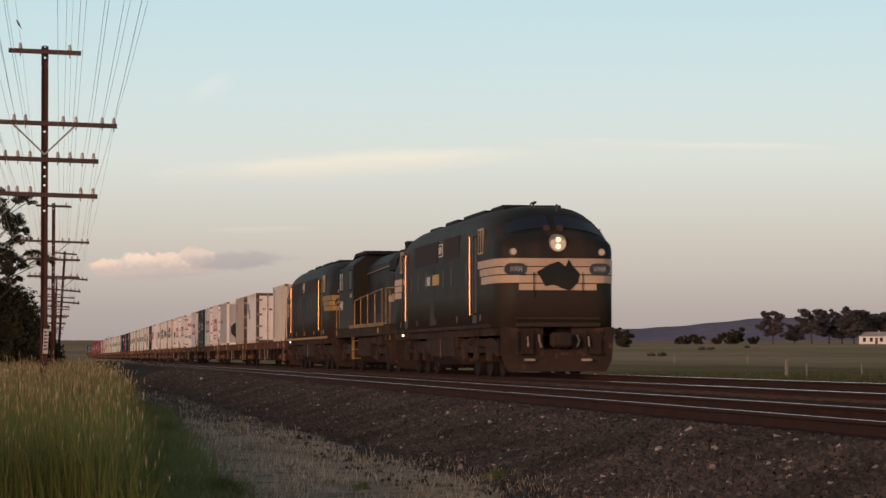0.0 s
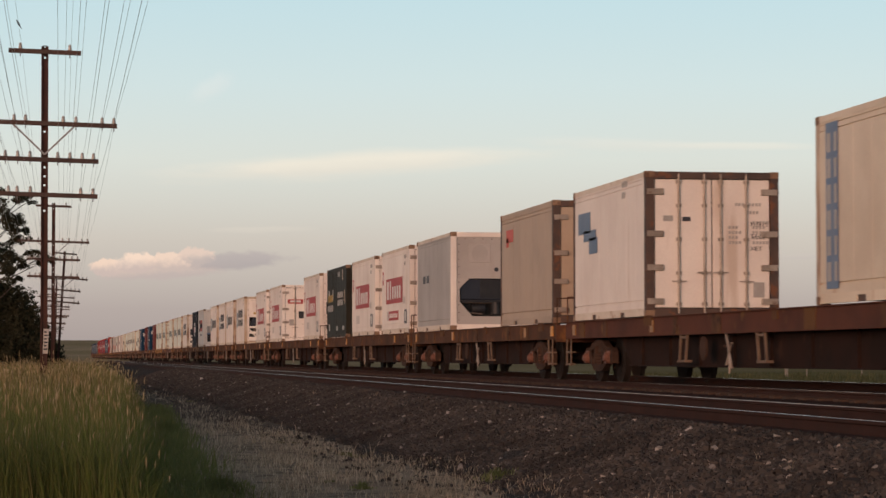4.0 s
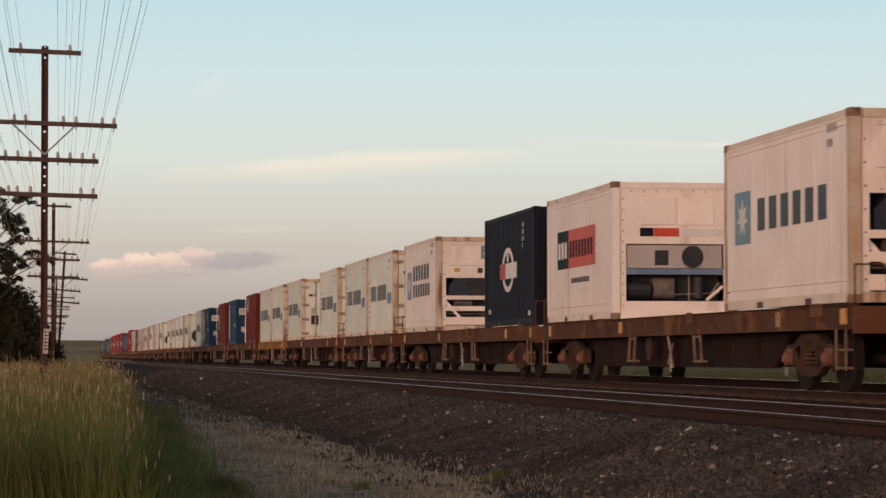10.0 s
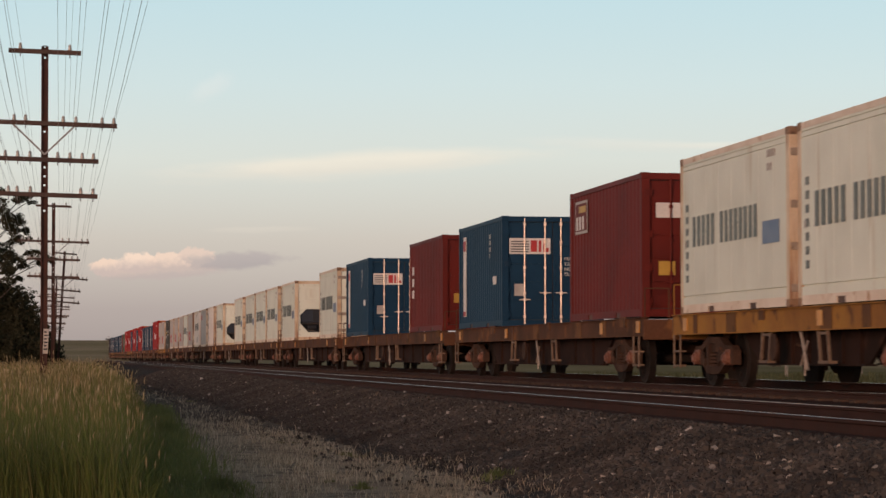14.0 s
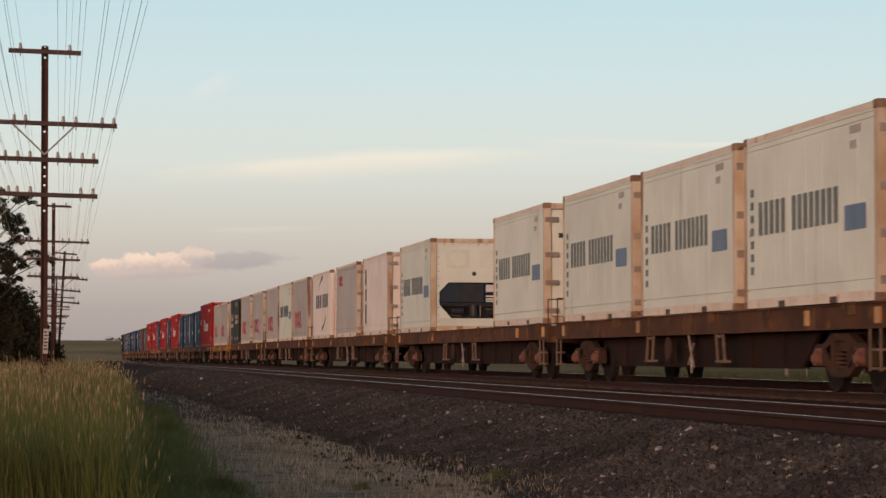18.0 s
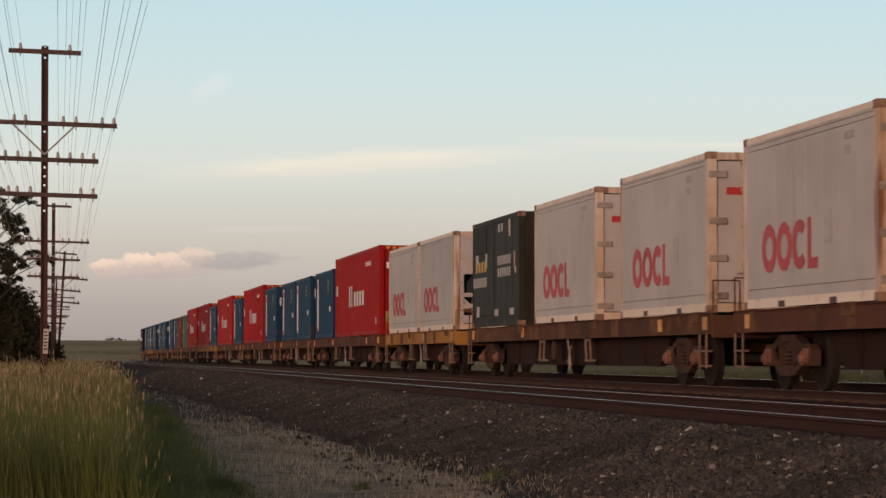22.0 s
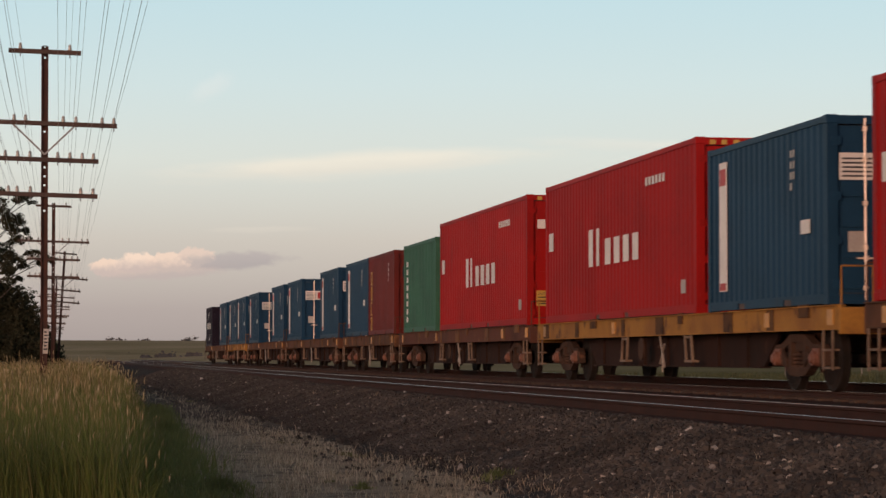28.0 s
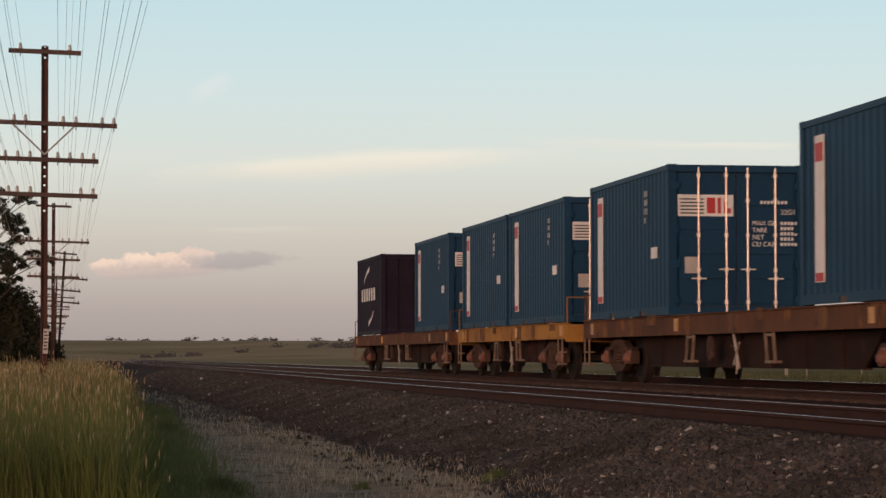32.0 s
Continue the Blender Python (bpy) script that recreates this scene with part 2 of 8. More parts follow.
M["greywhite"] = mat("dull_grey_paint", (0.45, 0.42, 0.40), (0.385, 0.355, 0.335), 0.9, 40, 0.55, 0, 0.0, (0.33, 0.25, 0.2), 0.62, 0.6, grainy=0.2)
M["beige"] = mat("beige_paint", (0.46, 0.355, 0.265), (0.39, 0.30, 0.225), 0.9, 40, 0.55, 0, 0.0, (0.28, 0.2, 0.15), 0.62, 0.6, grainy=0.2)
M["rustwhite"] = mat("rust_streaked_white", (0.62, 0.52, 0.42), (0.5, 0.36, 0.24), 1.6, 40, 0.6, 0, 0.1, RUST, 0.52, 0.9)
M["blue"] = mat("blue_container_paint", (0.0125, 0.045, 0.092), (0.0105, 0.037, 0.075), 0.8, 40, 0.5, 0, 0.02, (0.033, 0.038, 0.05), 0.64, 0.6, spec=0.12, grainy=0.3)
M["navy"] = mat("navy_container_paint", (0.011, 0.012, 0.022), (0.009, 0.010, 0.017), 0.8, 40, 0.6, 0, 0.05, (0.026, 0.02, 0.02), 0.66, 0.6, spec=0.15)
M["red"] = mat("red_container_paint", (0.33, 0.0110, 0.0105), (0.26, 0.0105, 0.0100), 0.7, 40, 0.55, 0, 0.02, (0.14, 0.018, 0.016), 0.62, 0.6, spec=0.08, grainy=0.3)
M["maroon"] = mat("maroon_container_paint", (0.14, 0.021, 0.017), (0.105, 0.018, 0.015), 0.8, 40, 0.55, 0, 0.02, (0.07, 0.024, 0.017), 0.64, 0.6, spec=0.12, grainy=0.3)
M["green"] = mat("green_container_paint", (0.05, 0.15, 0.10), (0.042, 0.12, 0.08), 0.8, 40, 0.55, 0, 0.05, (0.06, 0.055, 0.04), 0.66, 0.6, spec=0.12)
M["black"] = mat("black_green_paint", (0.034, 0.031, 0.023), (0.024, 0.022, 0.017), 1.2, 40, 0.6, 0, 0.05, (0.085, 0.070, 0.056), 0.63, 0.6, spec=0.15, grainy=0.3)
M["castrust"] = mat("rust_worn_casting", (0.30, 0.19, 0.12), (0.19, 0.105, 0.062), 3, 30, 0.75, 0, 0.15, (0.10, 0.05, 0.03), 0.55)
M["darkpost"] = mat("dark_rusty_post", (0.10, 0.06, 0.045), (0.06, 0.04, 0.035), 2, 30, 0.7, 0, 0.2, RUST, 0.55)
M["plum"] = mat("dark_plum_paint", (0.020, 0.0145, 0.026), (0.016, 0.012, 0.021), 0.8, 40, 0.6, 0, 0.02, spec=0.08, grainy=0.3)
M["orange"] = mat("orange_red_print", (0.60, 0.07, 0.035), (0.52, 0.06, 0.03), 2, 40, 0.5, 0, 0)
M["redprint"] = mat("red_print", (0.46, 0.035, 0.035), (0.40, 0.03, 0.03), 2, 40, 0.5, 0, 0)
M["whiteprint"] = mat("white_print", (0.74, 0.72, 0.70), (0.66, 0.64, 0.62), 2, 40, 0.5, 0, 0)
M["darkprint"] = mat("dark_grey_print", (0.035, 0.036, 0.046), (0.05, 0.05, 0.06), 2, 40, 0.5, 0, 0)
M["greenprint"] = mat("faded_green_grey_print", (0.115, 0.14, 0.135), (0.17, 0.19, 0.18), 2, 40, 0.5, 0, 0)
M["faint"] = mat("faint_grey_print", (0.38, 0.35, 0.33), (0.46, 0.43, 0.40), 4, 40, 0.5, 0, 0)
M["faintwhite"] = mat("repainted_patch", (0.62, 0.56, 0.52), (0.56, 0.50, 0.46), 4, 40, 0.5, 0, 0, grainy=0.2)
M["blueprint"] = mat("grey_blue_print", (0.12, 0.18, 0.30), (0.16, 0.22, 0.33), 2, 40, 0.5, 0, 0)
M["tealprint"] = mat("pale_blue_print", (0.14, 0.25, 0.32), (0.17, 0.28, 0.35), 2, 40, 0.5, 0, 0)
M["yellowprint"] = mat("yellow_print", (0.52, 0.33, 0.06), (0.45, 0.28, 0.05), 2, 40, 0.5, 0, 0)
# Bright lock rods, base colour warmed to paint in the sun on them.
M["rodsteel"] = mat("sun_warmed_bright_rod", (0.86, 0.74, 0.64), (0.74, 0.62, 0.53), 3, 40, 0.4, 0.35, 0.0, grainy=0.2)
M["steel"] = mat("dull_steel_bar", (0.40, 0.34, 0.29), (0.27, 0.22, 0.18), 3, 40, 0.5, 0.2, 0.05, (0.16, 0.09, 0.055), 0.6)
M["machine"] = mat("black_machinery", (0.02, 0.022, 0.028), (0.035, 0.034, 0.036), 4, 40, 0.5, 0.2, 0.05)
M["pipe"] = mat("copper_grey_machinery", (0.22, 0.17, 0.14), (0.12, 0.10, 0.09), 6, 40, 0.45, 0.4, 0.05)
M["dirtywhite"] = mat("grimy_white_rail", (0.74, 0.655, 0.56), (0.66, 0.56, 0.46), 1.6, 40, 0.6, 0, 0.05, (0.40, 0.24, 0.13), 0.60, grainy=0.3)
M["unitnavy"] = mat("navy_machine_casing", (0.018, 0.024, 0.042), (0.026, 0.03, 0.045), 3, 40, 0.4, 0, 0.02)
M["wagon"] = mat("rusty_brown_wagon", (0.115, 0.053, 0.030), (0.068, 0.036, 0.024), 0.9, 25, 0.85, 0, 0.2, (0.18, 0.082, 0.032), 0.56, spec=0.15)
M["wagonyellow"] = mat("rust_worn_yellow_wagon", (0.35, 0.175, 0.038), (0.24, 0.112, 0.033), 0.9, 25, 0.8, 0, 0.2, (0.11, 0.052, 0.027), 0.56, spec=0.2)
M["wagonred"] = mat("dull_red_brown_wagon", (0.115, 0.046, 0.031), (0.078, 0.035, 0.026), 0.9, 25, 0.85, 0, 0.2, (0.16, 0.09, 0.035), 0.60, spec=0.15)
M["patchy"] = mat("worn_bracket_paint", (0.105, 0.054, 0.032), (0.15, 0.078, 0.034), 1.4, 25, 0.85, 0, 0.2, (0.055, 0.030, 0.021), 0.52, vary=0.3, spec=0.15)
M["pale"] = mat("bare_grey_lever", (0.36, 0.31, 0.27), (0.24, 0.19, 0.155), 5, 30, 0.5, 0.2, 0.1)
# Truss plates below the sills, much darker than the wagon paints.
M["truss"] = mat("dark_truss_plate", (0.031, 0.0165, 0.0135), (0.022, 0.014, 0.012), 1.1, 25, 0.9, 0, 0.2, (0.05, 0.025, 0.017), 0.60, spec=0.1)
M["bogie"] = mat("brake_dust_bogie", (0.070, 0.041, 0.030), (0.044, 0.028, 0.022), 2.2, 25, 0.9, 0.0, 0.2, (0.13, 0.062, 0.038), 0.60, spec=0.1)
M["wheel"] = mat("dusty_wheel_steel", (0.028, 0.020, 0.017), (0.020, 0.016, 0.014), 4, 25, 0.8, 0.2, 0.1, spec=0.2)
M["stirrup"] = mat("pale_worn_step", (0.20, 0.135, 0.09), (0.12, 0.075, 0.05), 5, 30, 0.7, 0, 0.1)
M["railbright"] = mat("polished_busy_rail_head", (0.96, 0.88, 0.82), (0.90, 0.81, 0.74), 3, 40, 0.2, 0.9, 0.0, vary=0, grainy=0.2)
# Rusty axle boxes; the orange light on them is painted in as brighter red.
M["bearing"] = mat("sunlit_rust_bearing", (0.20, 0.085, 0.055), (0.13, 0.055, 0.038), 5, 30, 0.7, 0, 0.1)
M["marker"] = mat("grimy_marker_board", (0.50, 0.46, 0.42), (0.38, 0.34, 0.30), 6, 30, 0.6, 0, 0.05)
M["reflector"] = mat("amber_reflector", (0.52, 0.25, 0.045), (0.38, 0.18, 0.035), 5, 40, 0.4, 0, 0, (0.16, 0.08, 0.035), 0.60, vary=0.4)


# ---------------------------------------------------------------- small builders
JOINED = ("lettering", "serial_marking", "upright_lettering", "code_panel", "number_marking", "owner_lettering", "board_marking", "slat_row", "louvre_panel", "louvre", "rod_bracket", "bolt_row", "wave_print", "brake_rigging", "stake_bracket", "panel_seam", "spring_nest")   # rows of small alike pieces


def part(name, bm, material, parent=None, label="", smooth=False):
    me = bpy.data.meshes.new(name)
    bm.normal_update()
    bm.to_mesh(me)
    bm.free()
    me.materials.append(M[material] if isinstance(material, str) else material)
    if smooth:
        me.polygons.foreach_set("use_smooth", [True] * len(me.polygons))
    ob = new(name, me)
    ob.parent = parent
    if label:
        ob["label"] = label
    if name in JOINED:
        ob["kind"] = "stuff"
    return ob


def again(name, source, parent, m, label=""):
    """One more part on the mesh of source."""
    ob = new(name, source.data)
    ob.parent = parent
    ob.matrix_basis = m
    if label:
        ob["label"] = label
    return ob


def box(bm, x0, x1, y0, y1, z0, z1, bevel=0.0):
    vs = [bm.verts.new((x, y, z)) for x in (x0, x1) for y in (y0, y1) for z in (z0, z1)]
    fs = [bm.faces.new([vs[i] for i in f]) for f in ((0, 1, 3, 2), (4, 6, 7, 5), (0, 4, 5, 1), (2, 3, 7, 6), (0, 2, 6, 4), (1, 5, 7, 3))]
    if bevel:
        es = list({e for f in fs for e in f.edges})
        bmesh.ops.bevel(bm, geom=es, offset=bevel, segments=1, affect="EDGES")
    return bm


def boxes(*dims, bevel=0.0):
    bm = bmesh.new()
    for d in dims:
        box(bm, *d, bevel=bevel)
    return bm


def tube(bm, a, b, r, seg=8, r2=None, caps=True):
    """A round bar from a to b."""
    a, b = Vector(a), Vector(b)
    d = (b - a)
    q = d.to_track_quat("Z", "Y").to_matrix()
    r2 = r if r2 is None else r2
    rings = []
    for p, rr in ((a, r), (b, r2)):
        rings.append([bm.verts.new(p + q @ Vector((math.cos(t) * rr, math.sin(t) * rr, 0))) for t in (2 * math.pi * i / seg for i in range(seg))])
    for i in range(seg):
        bm.faces.new((rings[0][i], rings[0][(i + 1) % seg], rings[1][(i + 1) % seg], rings[1][i]))
    if caps:
        bm.faces.new(rings[0][::-1]), bm.faces.new(rings[1])
    return bm


def tubes(*bars, seg=8):
    bm = bmesh.new()
    for a, b, r in bars:
        tube(bm, a, b, r, seg)
    return bm


def bent(bm, pts, r, seg=6):
    """A bent bar through pts."""
    for a, b in zip(pts[:-1], pts[1:]):
        tube(bm, a, b, r, seg)
    return bm


def prism(bm, outline, axis, lo, hi):
    """A flat outline (pairs) pushed along an axis: 'x' takes (y, z), 'y' takes (x, z), 'z' takes (x, y)."""
    def at(p, d):
        return {"x": (d, p[0], p[1]), "y": (p[0], d, p[1]), "z": (p[0], p[1], d)}[axis]
    a = [bm.verts.new(at(p, lo)) for p in outline]
    b = [bm.verts.new(at(p, hi)) for p in outline]
    k = len(outline)
    for i in range(k):
        bm.faces.new((a[i], a[(i + 1) % k], b[(i + 1) % k], b[i]))
    bm.faces.new(a[::-1]), bm.faces.new(b)
    bmesh.ops.recalc_face_normals(bm, faces=bm.faces)
    return bm


def empty(name):
    ob = new(name)
    ob.empty_display_size = 0.3
    return ob


# ---------------------------------------------------------------- land
def smooth(a, b, v):
    t = min(1.0, max(0.0, (v - a) / (b - a)))
    return t * t * (3 - 2 * t)


def land(x, y):
    """Height of the open country."""
    r = math.hypot(x, y)
    az = math.degrees(math.atan2(x, y))
    z = GROUND
    z += -0.3 * smooth(60, 170, r) + 1.0 * smooth(190, 380, r)
    far = 3.7 * smooth(330, 760, r) + 6.0 * smooth(760, 1500, r) + 5.0 * smooth(1500, 2400, r)
    roll = 1.6 * noise.noise(Vector((x / 260, y / 260, 0.3))) * smooth(250, 900, r)
    open_side = smooth(14, 90, abs(x - 9)) if y < 900 else max(smooth(14, 90, abs(x - 9)), smooth(900, 1100, y))
    z += (far + roll) * open_side
    return z


def ground():
    radii = [0, 4, 8, 12, 16, 20, 25, 30, 36, 43, 52, 62, 75, 90, 110, 135, 165, 200, 240, 290, 350, 420, 500, 600, 720, 860, 1020, 1200, 1450, 1750, 2100, 2500, 2900, 3300, 3700, 4200]
    angles = [-180 + 6 * i for i in range(27)] + [-18 + 0.75 * i for i in range(81)] + [42.75 + 6 * i for i in range(23)]
    bm = bmesh.new()
    centre = bm.verts.new((0, 0, land(0, 0)))
    rows = []
    for r in radii[1:]:
        rows.append([bm.verts.new((x, y, land(x, y))) for x, y in ((r * math.sin(radians(a)), r * math.cos(radians(a))) for a in angles)])
    k = len(angles)
    for i in range(k):
        bm.faces.new((centre, rows[0][(i + 1) % k], rows[0][i]))
    for a, b in zip(rows[:-1], rows[1:]):
        for i in range(k):
            bm.faces.new((a[i], a[(i + 1) % k], b[(i + 1) % k], b[i]))
    bmesh.ops.recalc_face_normals(bm, faces=bm.faces)
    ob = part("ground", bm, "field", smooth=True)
    tagged(ob, "flat dusk-green pasture rising to low hills", "ground", kind="structure")


BED = [(3.3, GROUND - 0.04), (3.75, GROUND + 0.015), (4.35, -0.50), (5.45, -0.18), (5.72, -0.145), (6.1, -0.130), (8.0, -0.130), (8.7, -0.175), (9.7, -0.185), (10.3, -0.125), (12.0, -0.10), (12.7, -0.055), (13.2, -0.03), (14.4, GROUND + 0.02), (14.7, GROUND - 0.1)]


def track_bed():
    bm = bmesh.new()
    ys = [-720, -400, -200, -100, -30, 0, 10, 14] + [14 + 0.5 * i for i in range(1, 130)] + [80 + 4 * i for i in range(1, 40)] + [260 + 40 * i for i in range(21)]
    rows = []
    for y in ys:
        w = 0.05 if 10 < y < 82 else 0.0
        rows.append([bm.verts.new((x + w * noise.noise(Vector((x * 3, y * 1.3, 1))), y, z + w * noise.noise(Vector((x * 2, y * 1.9, 5))) * (1 if z < -0.19 else 0.15))) for x, z in BED])
    for a, b in zip(rows[:-1], rows[1:]):
        for i in range(len(BED) - 1):
            bm.faces.new((a[i], a[i + 1], b[i + 1], b[i]))
    bmesh.ops.recalc_face_normals(bm, faces=bm.faces)
    ob = part("ballast_bed", bm, "ballast", smooth=True)
    tagged(ob, "dark brown crushed stone bed under two tracks", "ballast", kind="structure")


def railway_track(cx, gauge, base, lift, shiny, label):
    """Two flat-bottomed rails with bright heads on sleepers; lift: how much the far rail stands above the near one."""
    root = empty("railway_track")
    tagged(root, label, "railway track", "railway tracks", kind="structure")
    prof = [(-0.07, -0.15), (0.07, -0.15), (0.07, -0.138), (0.012, -0.12), (0.012, -0.04), (0.036, -0.03), (0.036, -0.012), (-0.036, -0.012), (-0.036, -0.03), (-0.012, -0.04), (-0.012, -0.12), (-0.07, -0.138)]
    for side in (-1, 1):
        x, z = cx + side * (gauge / 2 + 0.035), base + (lift if side > 0 else 0.0)
        rail = part("rail", prism(bmesh.new(), [(x + a, z + b) for a, b in prof], "y", -720, 900), "rail", root)
        worn = "railbright" if shiny else "railhead" if side > 0 else "raildull"
        part("rail_head", prism(bmesh.new(), [(x - 0.0365, z - 0.012), (x + 0.0365, z - 0.012), (x + 0.0365, z - 0.006), (x + 0.030, z - 0.002), (x - 0.030, z - 0.002), (x - 0.0365, z - 0.006)], "y", -720, 900), "rail", rail, "rounded rusty rail head")
        r, e, foot = (0.0375, 0.002, 0.004) if shiny else (0.028 if side > 0 else 0.016, 0.003, 0.0045)
        part("running_band", prism(bmesh.new(), [(x - r, z - foot), (x + r, z - foot), (x + r, z - e), (x + r - e - 0.003, z + 0.001), (x - r + e + 0.003, z + 0.001), (x - r, z - e)], "y", -720, 900), worn, rail, "bright worn running band")
    src = None
    for i in range(105):
        y = 12 + i * 0.71
        if src is None:
            src = part("sleeper", boxes((-1.25, 1.25, -0.12, 0.12, -0.24, -0.125), bevel=0.01), "sleeper", root)
            src.matrix_basis = pose(cx, y, base + lift / 2)
        else:
            again("sleeper", src, root, pose(cx + random.uniform(-0.03, 0.03), y, base + lift / 2, 0, 0, random.uniform(-0.6, 0.6)))
    bm = bmesh.new()
    for i in range(170):
        box(bm, cx - 1.25, cx + 1.25, 86.4 + i * 0.9, 86.4 + i * 0.9 + 0.24, base - 0.24, base - 0.125 + lift / 2)
    far = part("sleeper", bm, "sleeper", root)
    far["kind"] = "stuff"
    return root


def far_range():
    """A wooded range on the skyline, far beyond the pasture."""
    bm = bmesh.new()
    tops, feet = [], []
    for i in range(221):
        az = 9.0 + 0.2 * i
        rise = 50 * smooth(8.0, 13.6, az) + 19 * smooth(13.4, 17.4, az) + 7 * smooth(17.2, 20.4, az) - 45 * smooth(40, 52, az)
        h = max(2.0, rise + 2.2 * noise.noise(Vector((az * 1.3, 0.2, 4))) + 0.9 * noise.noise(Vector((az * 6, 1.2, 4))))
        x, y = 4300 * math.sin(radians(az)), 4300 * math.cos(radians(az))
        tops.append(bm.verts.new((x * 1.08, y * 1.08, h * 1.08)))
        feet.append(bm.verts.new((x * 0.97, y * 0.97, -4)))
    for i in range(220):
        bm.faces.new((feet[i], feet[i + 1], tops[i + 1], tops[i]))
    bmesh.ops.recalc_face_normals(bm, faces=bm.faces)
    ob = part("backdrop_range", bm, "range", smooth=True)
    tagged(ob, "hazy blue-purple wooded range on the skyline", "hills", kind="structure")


# The blue-purple haze of distance is mixed into the range's base colour.
M["range"] = mat("haze_tinted_range", (0.215, 0.205, 0.275), (0.18, 0.172, 0.232), 0.004, 0.05, 1.0, 0, 0.0, vary=0, spec=0.0)
def bed_mat():
    """Ballast: rust and brake dust stain the stones along the rails."""
    m = mat("ballast_bed_stained", (0.046, 0.041, 0.040), (0.058, 0.048, 0.043), 0.35, 22, 0.95, 0, 1.0, (0.036, 0.034, 0.035), 0.6, vary=0, depth=0.05, spec=0.05)
    n, l = m.node_tree.nodes, m.node_tree.links
    b = n["Principled BSDF"]
    old = b.inputs["Base Color"].links[0].from_socket
    co, sep, mr, mx = n.new("ShaderNodeTexCoord"), n.new("ShaderNodeSeparateXYZ"), n.new("ShaderNodeMapRange"), n.new("ShaderNodeMix")
    mx.data_type = "RGBA"
    l.new(co.outputs["Object"], sep.inputs[0]), l.new(sep.outputs[0], mr.inputs[0])
    mr.interpolation_type = "SMOOTHSTEP"
    mr.inputs[1].default_value, mr.inputs[2].default_value, mr.inputs[4].default_value = 4.9, 5.8, 0.85
    l.new(mr.outputs[0], mx.inputs[0]), l.new(old, mx.inputs[6])
    mx.inputs[7].default_value = (0.050, 0.026, 0.022, 1)
    l.new(mx.outputs[2], b.inputs["Base Color"])
    return m


M["ballast"] = bed_mat()
ground()
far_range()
track_bed()
railway_track(NEAR_X, 1.435, -0.01, 0.0, False, "empty standard-gauge track with rust-brown rails beside the train")
railway_track(TRAIN_X, 1.53, 0.0, 0.08, True, "broad-gauge track with polished rail heads under the train")


# ---------------------------------------------------------------- telegraph line
ARMS = [(6.80, 0.80, (-0.54, 0.55)), (5.195, 1.60, (-1.42, -1.1, -0.67, -0.42, 0.41, 0.69, 1.27, 1.53)),
        (4.385, 1.19, (-1.05, -0.86, -0.59, -0.32, 0.29, 0.56, 0.83, 1.08)), (3.60, 1.17, (-1.05, -0.79, -0.60, -0.31, 0.80, 1.07))]
TILT = 0.028              # the arms hang a little lower on the track side


def telegraph_pole(x, y, lean, z0):
    """A rolled-steel pole with punched web, four wooden arms and white insulators."""
    root = empty("telegraph_pole")
    zt = 6.93 + EYE - z0
    tagged(root, "rust-brown steel telegraph pole with four crossarms", "telegraph pole", "telegraph poles beside the track")
    bm = boxes((-0.078, -0.05, -0.06, 0.06, 0, zt), (0.05, 0.078, -0.06, 0.06, 0, zt))
    web = [z for z in (6.93, 6.80, 6.68, 5.02, 4.22, 4.02, 3.82, 3.25)]
    last = 0.0
    for h in sorted(web):
        zz = h + EYE - z0
        box(bm, -0.05, 0.05, -0.012, 0.012, last, zz - 0.022)
        box(bm, -0.05, -0.022, -0.012, 0.012, zz - 0.022, zz + 0.022)
        box(bm, 0.022, 0.05, -0.012, 0.012, zz - 0.022, zz + 0.022)
        last = zz + 0.022
    box(bm, -0.05, 0.05, -0.012, 0.012, last, zt)
    part("pole", bm, "pole", root)
    for h, half, pins in ARMS:
        z = h + EYE - z0
        arm = part("crossarm", prism(bmesh.new(), [(-half, z - 0.05 + half * TILT), (half, z - 0.05 - half * TILT), (half, z + 0.05 - half * TILT), (-half, z + 0.05 + half * TILT)], "y", -0.13, -0.065), "arm", root)
        mid = z
        for p in pins:
            z = mid - p * TILT
            bm = bmesh.new()
            tube(bm, (p, -0.1, z - 0.12), (p, -0.1, z + 0.06), 0.012, 6)
            if y < 170:
                part("pin", bm, "wire", arm)
                bm = bmesh.new()
            tube(bm, (p, -0.1, z + 0.05), (p, -0.1, z + 0.105), 0.044, 8, 0.042)
            tube(bm, (p, -0.1, z + 0.105), (p, -0.1, z + 0.16), 0.031, 8, 0.036)
            tube(bm, (p, -0.1, z + 0.16), (p, -0.1, z + 0.185), 0.036, 8, 0.016)
            part("insulator", bm, "insulator", arm)
    z1, z2 = 5.2 + EYE - z0, 4.5 + EYE - z0
    for s in (-1, 1):
        part("brace", boxes((-0.02, 0.02, -0.1, -0.094, 0, 1.0)), "wire", root).matrix_basis = Matrix.Translation((0, -0.01 - 0.004 * s, z2)) @ pose(0, 0, 0, 0, s * 46, 0)
    root.matrix_basis = pose(x, y, z0, 0, lean, 0)
    return root


POLES = [(-0.19, 54.5, -0.2), (0.0, 110.5, 0.0), (0.28, 161.0, 3.2), (0.15, 214, 1.0), (0.2, 268, 0), (0.2, 322, 0.5), (0.3, 376, 0), (0.3, 430, 0), (-0.35, -2.2, 0)]


